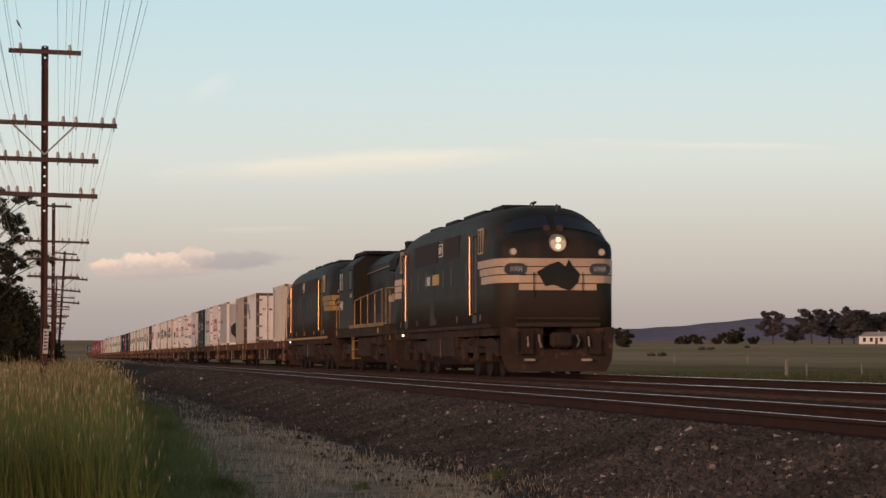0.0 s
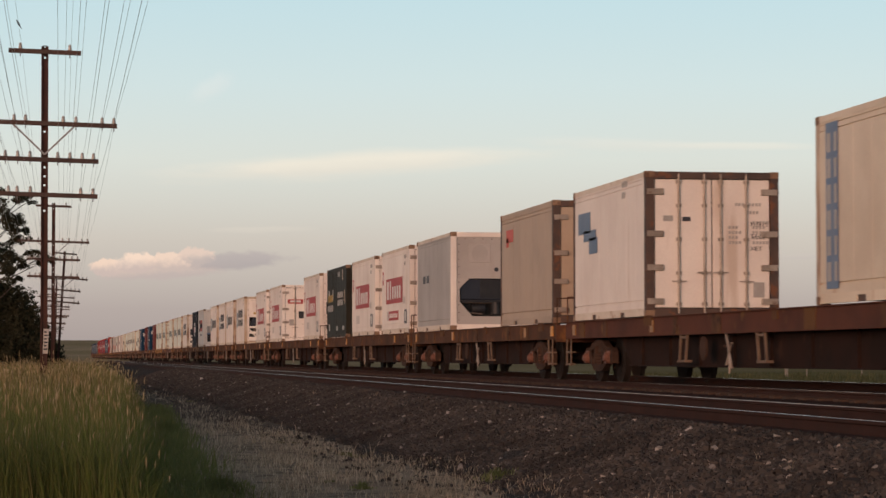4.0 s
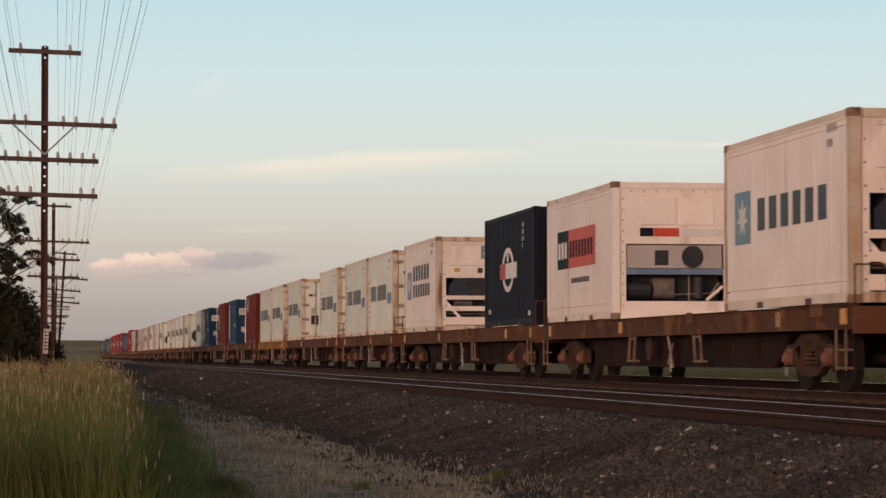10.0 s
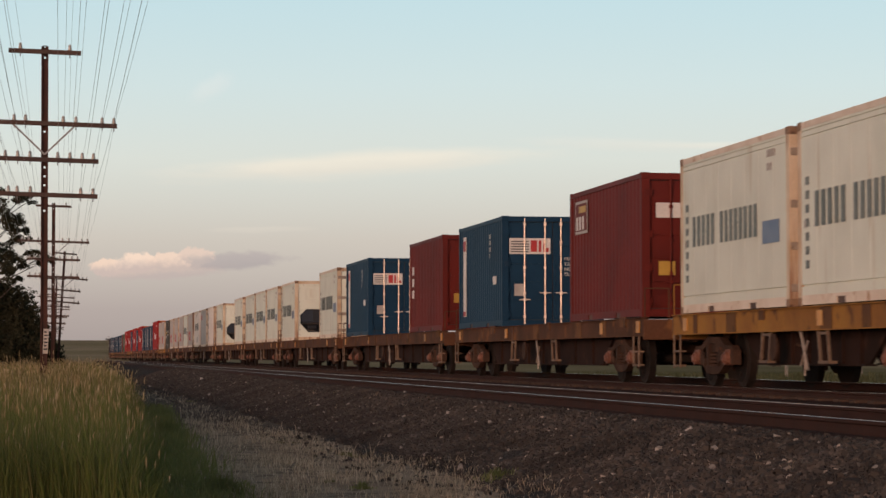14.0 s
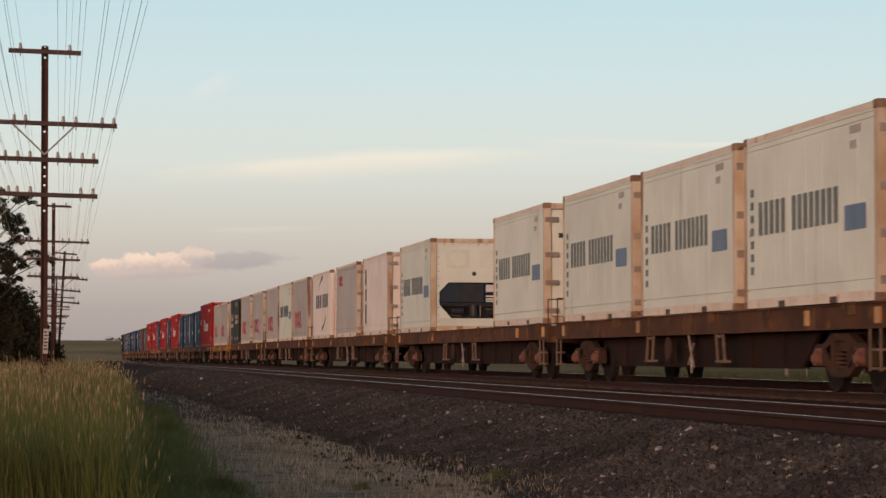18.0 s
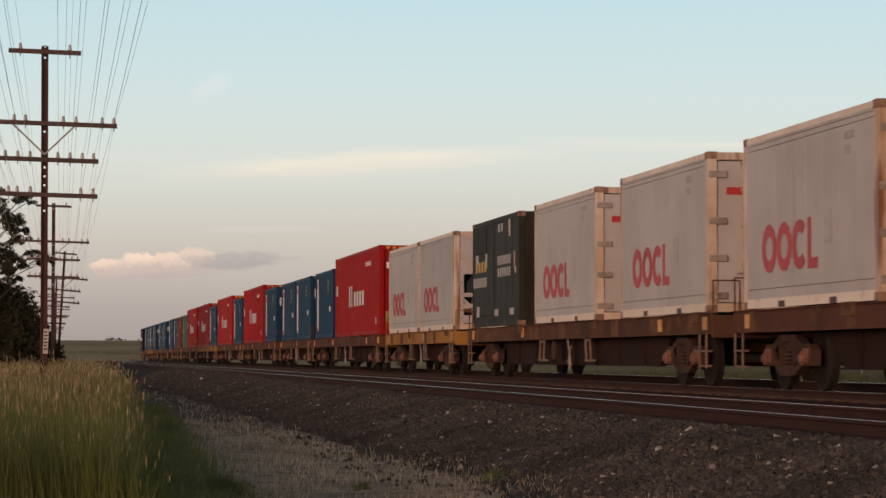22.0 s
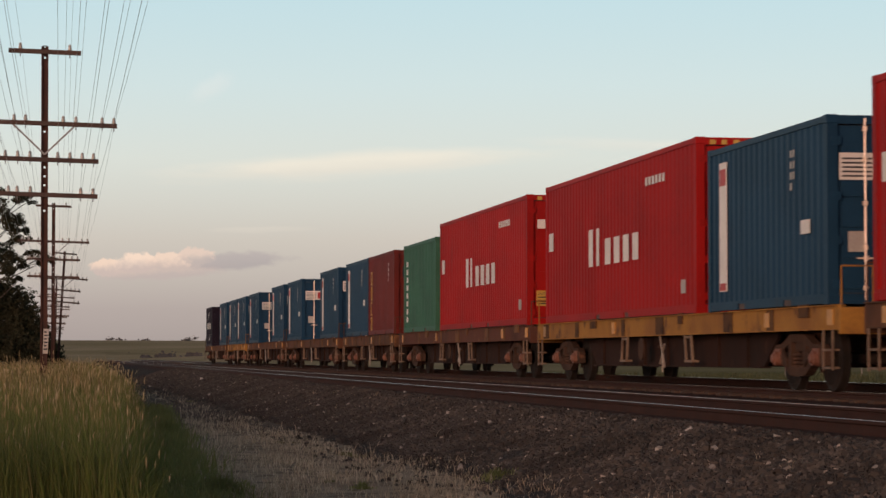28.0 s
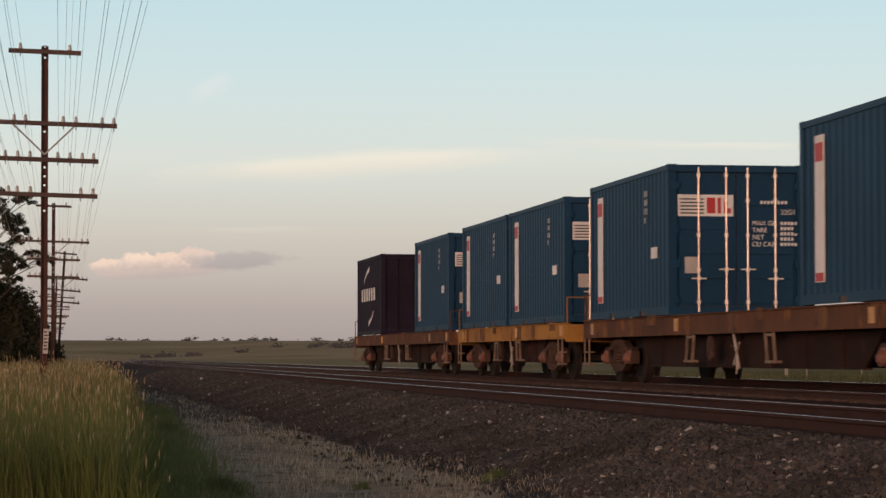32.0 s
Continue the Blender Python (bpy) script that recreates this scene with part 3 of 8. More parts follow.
def telegraph_line():
    for x, y, lean in POLES:
        z0 = land(x, y)
        telegraph_pole(x, y, lean, z0)
    order = sorted(POLES, key=lambda p: p[1])
    for k, (h, half, pins) in enumerate(ARMS):
        for i, p in enumerate(pins):
            bm = bmesh.new()
            line = []
            for (xa, ya, la), (xb, yb, lb) in zip(order[:-1], order[1:]):
                n = 16 if yb < 170 else 5
                sag = 0.32 + 0.12 * math.sin(i * 2.1 + k)
                for j in range(n):
                    t = j / n
                    line.append((xa + (xb - xa) * t + p, ya + (yb - ya) * t - 0.1, h + EYE + 0.12 - p * TILT - 4 * sag * t * (1 - t)))
            line.append((order[-1][0] + p, order[-1][1] - 0.1, h + EYE + 0.12 - p * TILT))
            bent(bm, line, 0.0032, 3)
            ob = part("telegraph_wire", bm, "wire")
            tagged(ob, "thin grey wire sagging between telegraph poles", "wire", "wires of the telegraph line")


telegraph_line()


# ---------------------------------------------------------------- containers
W2 = 1.219                # half the width of a container
POST = 0.15


def strokes(bm, y0, y1, z0, z1, count, side=-W2, gap=0.40, slit=0.30, proud=0.006):
    """A row of upright bars where a word stands, read from the rear (large y) to the front, on the near side."""
    w = (y0 - y1) / count
    for i in range(count):
        a, b = y0 - w * i, y0 - w * (i + 1 - gap)
        if count == 1:
            t = (a - b) * (1 - slit) / 2
            box(bm, side - proud, side, a - t * 1.2, a, z0, z1)
            box(bm, side - proud, side, b, b + t * 0.8, z0, z1)
        else:
            box(bm, side - proud, side, b, a, z0, z1)
    return bm


def slab(bm, L, H, a, b, c, d, side=-W2, proud=0.004):
    """A painted panel on the near side: a, b from rear to front and c, d from the bottom up, as shares."""
    box(bm, side - proud, side, L / 2 - b * L, L / 2 - a * L, c * H, d * H)
    return bm


def words(L, H, a, b, c, d, count, **kw):
    return strokes(bmesh.new(), L / 2 - a * L, L / 2 - b * L, c * H, d * H, count, **kw)


def ring(cy, cz, ry, rz, side=-W2, start=0, stop=16, bore=0.52):
    """One thick ring, or an open one when start and stop leave a gap."""
    bm = bmesh.new()
    n = stop - start
    full = n == 16
    loops = []
    for k in range(n if full else n + 1):
        t = 2 * math.pi * (start + k) / 16
        loops.append([bm.verts.new((side - d, cy + q * ry * math.cos(t), cz + q * rz * math.sin(t))) for q, d in ((1, 0), (1, 0.006), (bore, 0.006), (bore, 0))])
    pairs = list(zip(loops, loops[1:] + loops[:1])) if full else list(zip(loops[:-1], loops[1:]))
    for a, b in pairs:
        for k in range(4):
            bm.faces.new((a[k], b[k], b[(k + 1) % 4], a[(k + 1) % 4]))
    if not full:
        bm.faces.new(loops[0]), bm.faces.new(loops[-1][::-1])
    bmesh.ops.recalc_face_normals(bm, faces=bm.faces)
    return bm


def swoosh(bm, L, H, a, b, c, d, side=-W2, flip=1):
    """A tapering curved stroke."""
    y0, y1, z0, z1 = L / 2 - a * L, L / 2 - b * L, c * H, d * H
    pts = []
    for i in range(8):
        t = i / 7
        y, z = y0 + (y1 - y0) * t, z0 + (z1 - z0) * (t ** 0.6 if flip > 0 else 1 - (1 - t) ** 0.6)
        pts.append((y, z, 0.02 + 0.06 * (t if flip > 0 else 1 - t)))
    for (ya, za, wa), (yb, zb, wb) in zip(pts[:-1], pts[1:]):
        prism(bm, [(ya, za - wa), (ya, za + wa), (yb, zb + wb), (yb, zb - wb)], "x", side - 0.006, side)
    return bm


def wall_sheet(L, H, ribbed, x):
    """One long wall: folded sheet for dry boxes, flat panels with shallow seams for insulated ones."""
    bm = bmesh.new()
    y0, y1 = -L / 2 + POST * 0.6, L / 2 - POST * 0.6
    z0, z1 = 0.14, H - 0.10
    s = 1 if x > 0 else -1
    if ribbed:
        pitch, line, y = 0.278, [], y0
        while y < y1:
            for dy, d in ((0.0, 0), (0.072, 0), (0.139, 0.020), (0.211, 0.020)):
                if y + dy < y1:
                    line.append((y + dy, d))
            y += pitch
        line.append((y1, 0))
    else:
        line, y = [], y0
        step = (y1 - y0) / 8
        for i in range(8):
            line += [(y, 0), (y + step - 0.03, 0), (y + step - 0.02, 0.005), (y + step - 0.01, 0.005)]
            y += step
        line.append((y1, 0))
    # insulated walls have one groove over the foot panel and two under the top rail
    levels = [(z0, 0), (z1, 0)] if ribbed else [(z0, 0), (0.272, 0), (0.276, 0.03), (0.296, 0.03), (0.300, 0), (H - 0.232, 0), (H - 0.229, 0.02), (H - 0.217, 0.02), (H - 0.214, 0), (H - 0.152, 0), (H - 0.149, 0.02), (H - 0.138, 0.02), (H - 0.135, 0), (z1, 0)]
    rows = [[bm.verts.new((x - s * max(d, g), yy, zz)) for yy, d in line] for zz, g in levels]
    inner = x - s * 0.07
    for lo, hi in zip(rows[:-1], rows[1:]):
        for i in range(len(line) - 1):
            bm.faces.new((lo[i], lo[i + 1], hi[i + 1], hi[i]))
    a, b = bm.verts.new((inner, y0, z0)), bm.verts.new((inner, y1, z0))
    c, d = bm.verts.new((inner, y1, z1)), bm.verts.new((inner, y0, z1))
    bm.faces.new((a, b, c, d))
    bmesh.ops.recalc_face_normals(bm, faces=bm.faces)
    if s < 0 and bm.faces[:][0].normal.x > 0:
        bmesh.ops.reverse_faces(bm, faces=bm.faces)
    return bm


def stencil(lines, material, parent, yf):
    """Stencilled words on a leading end: (text, x, z, height) each, as one thin printed sheet."""
    bm = bmesh.new()
    for text, x, z, height in lines:
        cu = bpy.data.curves.new("stencil", "FONT")
        cu.body, cu.size, cu.extrude = text, height * 1.35, 0.002
        ob = new("stencil", cu)
        me = bpy.data.meshes.new_from_object(ob.evaluated_get(bpy.context.evaluated_depsgraph_get()))
        me.transform(pose(x, yf, z, 90, 0, 0))
        bm.from_mesh(me)
        bpy.data.objects.remove(ob)
        bpy.data.curves.remove(cu)
        bpy.data.meshes.remove(me)
    return part("lettering", bm, material, parent)


def container(paint, L=6.058, H=2.591, ribbed=False, front="door", post=None, rod="steel", label="", marks=(), door_marks=()):
    """A shipping container, base at z = 0, front (the end that leads) at y = -L/2. marks: (part name, bmesh, material)."""
    root = empty("shipping_container")
    tagged(root, label, "container", "containers on the freight train")
    post = post or paint
    trim = "dirtywhite" if paint in ("white", "cream", "greywhite") else paint
    xin = W2 - (0.012 if ribbed else 0.006)
    for s in (-1, 1):
        part("side_wall", wall_sheet(L, H, ribbed, s * xin), paint, root)
        part("top_rail", boxes((s * (W2 - 0.07), s * W2, -L / 2 + POST, L / 2 - POST, H - 0.10, H - 0.012)), trim, root)
        rail = bmesh.new()
        x0, x1 = s * (W2 - 0.06), s * W2
        box(rail, x0, x1, -L / 2 + POST, L / 2 - POST, 0.105, 0.15)
        for a, b in ((-L / 2 + POST, -1.35), (-0.98, 0.98), (1.35, L / 2 - POST)):
            box(rail, x0, x1, a, b, 0.015, 0.105)
        part("bottom_rail", rail, trim, root)
        if s < 0:
            for a in (-1.35, 0.98):
                part("fork_pocket", boxes((-W2 + 0.05, -W2 + 0.02, a, a + 0.37, 0.016, 0.125)), "darkpost", root)
        for y in (-L / 2, L / 2 - POST):
            part("corner_post", boxes((s * (W2 - POST), s * (W2 - 0.001), y, y + POST, 0.118, H - 0.118)), post, root)
            for z in (0.0, H - 0.118):
                yy = y - 0.003 if y < 0 else y + POST - 0.175
                part("corner_casting", boxes((s * (W2 - 0.16), s * (W2 + 0.004), yy, yy + 0.178, z, z + 0.118), bevel=0.008), paint if ribbed else "castrust", root)
    part("roof", boxes((-W2 + 0.02, W2 - 0.02, -L / 2 + 0.05, L / 2 - 0.05, H - 0.045, H - 0.02)), paint, root)
    part("floor_panel", boxes((-W2 + 0.05, W2 - 0.05, -L / 2 + 0.1, L / 2 - 0.1, 0.06, 0.12)), "machine", root)
    part("rear_wall", boxes((-W2 + POST, W2 - POST, L / 2 - 0.06, L / 2 - 0.03, 0.1, H - 0.1)), paint, root)
    yf = -L / 2
    part("end_header", boxes((-W2 + POST, W2 - POST, yf, yf + 0.09, H - 0.13, H - 0.01)), post, root)
    part("end_sill", boxes((-W2 + POST, W2 - POST, yf, yf + 0.09, 0.01, 0.15)), post, root)
    xi = W2 - POST - 0.012
    if front == "door":
        for s in (-1, 1):
            bm = bmesh.new()
            a, b = sorted((s * 0.012, s * xi))
            if ribbed:
                box(bm, a, b, yf + 0.06, yf + 0.09, 0.165, H - 0.145)
                for k in range(5):
                    z = 0.22 + k * (H - 0.5) / 5
                    box(bm, a + 0.05, b - 0.05, yf + 0.035, yf + 0.06, z, z + (H - 0.5) / 5 - 0.12)
            else:
                box(bm, a, b, yf + 0.035, yf + 0.10, 0.165, H - 0.145, bevel=0.012)
            leaf = part("door_leaf", bm, paint, root)
            part("door_seal", boxes((a - 0.010, b + 0.010, yf + 0.075, yf + 0.095, 0.152, H - 0.132)), "machine", leaf, "black rubber seal")
            for x in ((0.15, 0.62) if not ribbed else (0.19, 0.68)):
                r = part("lock_rod", tubes(((s * x, yf + 0.005, 0.06), (s * x, yf + 0.005, H - 0.05), 0.016 if ribbed else 0.021)), rod, root)
                part("rod_bracket", boxes(*[(s * x - (0.03 if ribbed else 0.045), s * x + (0.03 if ribbed else 0.045), yf - 0.01, yf + 0.03, z, z + 0.06) for z in (0.2, 0.75, 1.35, 1.95, H - 0.22)]), rod, r)
                z = 0.78 if x < 0.4 else 0.62
                part("rod_handle", boxes((s * x - 0.13, s * x + 0.13, yf - 0.022, yf - 0.004, z, z + 0.022), (s * x - 0.03, s * x + 0.03, yf - 0.026, yf - 0.004, z - 0.02, z + 0.045)), rod, r)
            for z in (0.22, 0.82, 1.42, H - 0.42):
                if not ribbed:
                    part("hinge", boxes((s * (W2 - POST - 0.17), s * (W2 - 0.02), yf - 0.012, yf + 0.035, z, z + 0.11), bevel=0.008), "steel", root)
                else:
                    part("hinge", boxes((s * (W2 - POST - 0.05), s * (W2 - 0.06), yf - 0.006, yf + 0.03, z, z + 0.12)), paint, root)
        for k, (x0, x1, z0, z1, m) in enumerate(door_marks):
            part("placard", boxes((x0, x1, yf + (-0.004 if z0 > H - 0.15 else 0.024 if k == 0 else 0.018), yf + 0.031, z0, z1)), m, root)
        if paint == "blue":
            stencil((("22G1", 0.78, 1.74, 0.09), ("MAX GR.", 0.27, 1.55, 0.085), ("TARE", 0.27, 1.43, 0.085), ("NET", 0.27, 1.31, 0.085), ("CU CAP", 0.27, 1.19, 0.085)), "whiteprint", root, yf + 0.022)
        if paint == "red":
            stencil((("CAUTION", -0.985, 0.67, 0.05),), "machine", root, yf + 0.012)
        blocks = ((0.42, 1.92, 1, 8), (0.78, 1.20, 5, 5)) if paint == "blue" else ((0.42, 1.98, 1, 8), (0.62, 1.84, 1, 4), (0.30, 1.30, 4, 4), (0.74, 1.30, 5, 5))
        for x, z, rows, cols in blocks:
            bm = bmesh.new()
            for r in range(rows):
                for k in range(cols - (r * 3) % 2):
                    box(bm, x + 0.062 * k, x + 0.062 * k + 0.04, yf + 0.022, yf + 0.027, z + 0.09 * r, z + 0.09 * r + 0.055)
            part("code_panel", bm, "faint" if paint in ("white", "cream", "greywhite", "beige") else "whiteprint", root, "rows of small painted codes")
    elif front == "unit":
        refrigeration_end(root, paint, yf, H, xi)
    elif front == "fan":
        fan_unit_end(root, paint, yf, H, xi)
    elif front == "frame":
        framed_unit_end(root, paint, yf, H, xi)
    else:
        part("end_wall", boxes((-xi, xi, yf + 0.03, yf + 0.06, 0.15, H - 0.13)), paint, root)
        part("end_ribs", boxes(*[(-xi + 0.15 * i, -xi + 0.15 * i + 0.07, yf + 0.005, yf + 0.03, 0.16, H - 0.14) for i in range(14)]), paint, root)
    for name, bm, m in marks:
        part(name, bm, m, root)
    return root


def refrigeration_end(root, paint, yf, H, xi):
    """The machinery end of an insulated container: hatches above, an eight-sided opening with the compressor below."""
    for d in ((-xi, xi, yf + 0.03, yf + 0.06, 1.36, H - 0.13), (-xi, -0.98, yf + 0.03, yf + 0.06, 0.15, 1.36), (0.98, xi, yf + 0.03, yf + 0.06, 0.15, 1.36), (-0.98, 0.98, yf + 0.03, yf + 0.06, 0.15, 0.36)):
        part("end_panel", boxes(d), paint, root)
    corners = bmesh.new()
    for sx, cz, sz in ((-1, 1.36, -1), (1, 1.36, -1), (-1, 0.36, 1), (1, 0.36, 1)):
        prism(corners, [(sx * 0.98, cz), (sx * 0.72, cz), (sx * 0.98, cz + sz * 0.26)], "y", yf + 0.031, yf + 0.059)
    part("opening_corners", corners, paint, root)
    part("recess", boxes((-0.98, 0.98, yf + 0.40, yf + 0.43, 0.36, 1.36), (-1.0, -0.98, yf + 0.06, yf + 0.43, 0.34, 1.38), (0.98, 1.0, yf + 0.06, yf + 0.43, 0.34, 1.38), (-0.98, 0.98, yf + 0.06, yf + 0.43, 0.34, 0.36), (-0.98, 0.98, yf + 0.06, yf + 0.43, 1.36, 1.38)), "machine", root)
    for x in (-0.45, 0.45):
        part("hatch", boxes((x - 0.3, x + 0.3, yf + 0.015, yf + 0.03, 1.78, 2.28), bevel=0.006), paint, root)
    part("fan_cover", tubes(((-0.45, yf - 0.002, 2.03), (-0.45, yf + 0.02, 2.03), 0.22), seg=16), paint, root)
    part("name_plate", tubes(((0, yf + 0.02, 1.60), (0, yf + 0.034, 1.60), 0.06), seg=12), "darkprint", root)
    part("casing", boxes((-0.96, 0.30, yf + 0.12, yf + 0.40, 0.80, 1.35), bevel=0.015), "unitnavy", root, "navy evaporator casing")
    part("fan_opening", boxes((-0.42, 0.16, yf + 0.112, yf + 0.12, 0.84, 1.33)), "machine", root)
    part("control_box", boxes((0.32, 0.62, yf + 0.08, yf + 0.4, 1.04, 1.33), (0.32, 0.95, yf + 0.10, yf + 0.4, 0.80, 1.02), bevel=0.012), "machine", root, "black electrical control boxes")
    for d in ((0.34, 0.56, 1.10, 1.30), (0.34, 0.86, 0.96, 1.0), (0.34, 0.90, 0.88, 0.92), (0.34, 0.70, 0.82, 0.86)):
        part("data_plate", boxes((d[0], d[1], yf + 0.072 if d[2] > 1.05 else yf + 0.092, yf + 0.08 if d[2] > 1.05 else yf + 0.10, d[2], d[3])), "whiteprint", root)
    unit = part("compressor", tubes(((-0.62, yf + 0.25, 0.56), (-0.28, yf + 0.25, 0.56), 0.12), ((0.02, yf + 0.22, 0.42), (0.02, yf + 0.22, 0.74), 0.13), ((0.45, yf + 0.25, 0.50), (0.80, yf + 0.25, 0.50), 0.08), seg=12), "machine", root)
    part("pipe_run", tubes(((-0.9, yf + 0.2, 0.72), (0.9, yf + 0.2, 0.72), 0.018), ((0.2, yf + 0.18, 0.4), (0.2, yf + 0.18, 0.72), 0.015), ((-0.75, yf + 0.16, 0.46), (-0.35, yf + 0.16, 0.42), 0.02), ((0.35, yf + 0.15, 0.62), (0.85, yf + 0.15, 0.60), 0.022)), "pipe", unit)
    part("front_bar", boxes((-0.98, 0.98, yf + 0.05, yf + 0.075, 0.74, 0.79)), "machine", root)
    for s in (-1, 1):
        bm = prism(bmesh.new(), [(s * 0.98, 0.74), (s * 0.98, 0.60), (s * 0.78, 0.36), (s * 0.64, 0.36)], "y", yf + 0.032, yf + 0.062)
        part("corner_brace", bm, paint, root)
    end_bolts(root, yf, H, xi)


def end_bolts(root, yf, H, xi):
    """Rows of bolts round the machinery end."""
    bm = bmesh.new()
    for s in (-1, 1):
        for k in range(11):
            box(bm, s * (xi - 0.05) - 0.011, s * (xi - 0.05) + 0.011, yf + 0.02, yf + 0.031, 0.25 + 0.2 * k, 0.272 + 0.2 * k)
    for k in range(8):
        box(bm, -0.85 + 0.24 * k, -0.828 + 0.24 * k, yf + 0.02, yf + 0.031, H - 0.19, H - 0.168)
    part("bolt_row", bm, "darkpost", root)


def fan_unit_end(root, paint, yf, H, xi):
    """A machinery end with two flat hatches, a round fan grille, a blue bar and an open bay of pipework below."""
    for d in ((-xi, xi, yf + 0.03, yf + 0.06, 1.42, H - 0.13), (-xi, -0.95, yf + 0.03, yf + 0.06, 0.15, 1.42), (0.95, xi, yf + 0.03, yf + 0.06, 0.15, 1.42), (-0.95, 0.95, yf + 0.03, yf + 0.06, 0.15, 0.34)):
        part("end_panel", boxes(d), paint, root)
    for x in (-0.32, 0.42):
        part("hatch", boxes((x - 0.34, x + 0.34, yf + 0.012, yf + 0.03, 1.78, 2.30), bevel=0.006), paint, root)
    part("name_plate", boxes((-0.68, -0.42, yf + 0.02, yf + 0.032, 1.56, 1.72)), "navy", root)
    part("name_plate", boxes((-0.41, 0.08, yf + 0.02, yf + 0.032, 1.56, 1.72)), "orange", root)
    part("name_plate", boxes((0.12, 0.95, yf + 0.02, yf + 0.032, 1.57, 1.71)), "whiteprint", root)
    part("recess", boxes((-0.95, 0.95, yf + 0.45, yf + 0.47, 0.34, 1.42)), "machine", root, "dark machinery recess")
    part("casing", boxes((-0.93, 0.93, yf + 0.08, yf + 0.42, 0.96, 1.40), bevel=0.01), "greywhite", root, "grey evaporator casing")
    part("fan_grille", tubes(((0.35, yf + 0.06, 1.18), (0.35, yf + 0.09, 1.18), 0.21), seg=20), "machine", root, "round black fan grille")
    part("control_window", boxes((-0.38, -0.12, yf + 0.066, yf + 0.09, 1.02, 1.30)), "machine", root)
    part("blue_bar", boxes((-0.95, 0.95, yf + 0.04, yf + 0.10, 0.84, 0.95), bevel=0.006), "blueprint", root)
    part("compressor", tubes(((-0.9, yf + 0.25, 0.55), (-0.45, yf + 0.25, 0.55), 0.17), ((0.5, yf + 0.25, 0.4), (0.5, yf + 0.25, 0.8), 0.11), seg=12), "machine", root)
    part("receiver_tank", boxes((-0.4, 0.05, yf + 0.2, yf + 0.4, 0.4, 0.78), bevel=0.03), "pipe", root)
    part("pipe_run", tubes(((-0.4, yf + 0.18, 0.45), (0.9, yf + 0.18, 0.5), 0.018), ((0.3, yf + 0.16, 0.36), (0.3, yf + 0.16, 0.82), 0.015), ((0.7, yf + 0.2, 0.4), (0.9, yf + 0.2, 0.7), 0.03)), "pipe", root)
    part("corner_brace", tubes(((0.62, yf + 0.07, 0.36), (0.93, yf + 0.07, 0.62), 0.03)), paint, root)
    end_bolts(root, yf, H, xi)


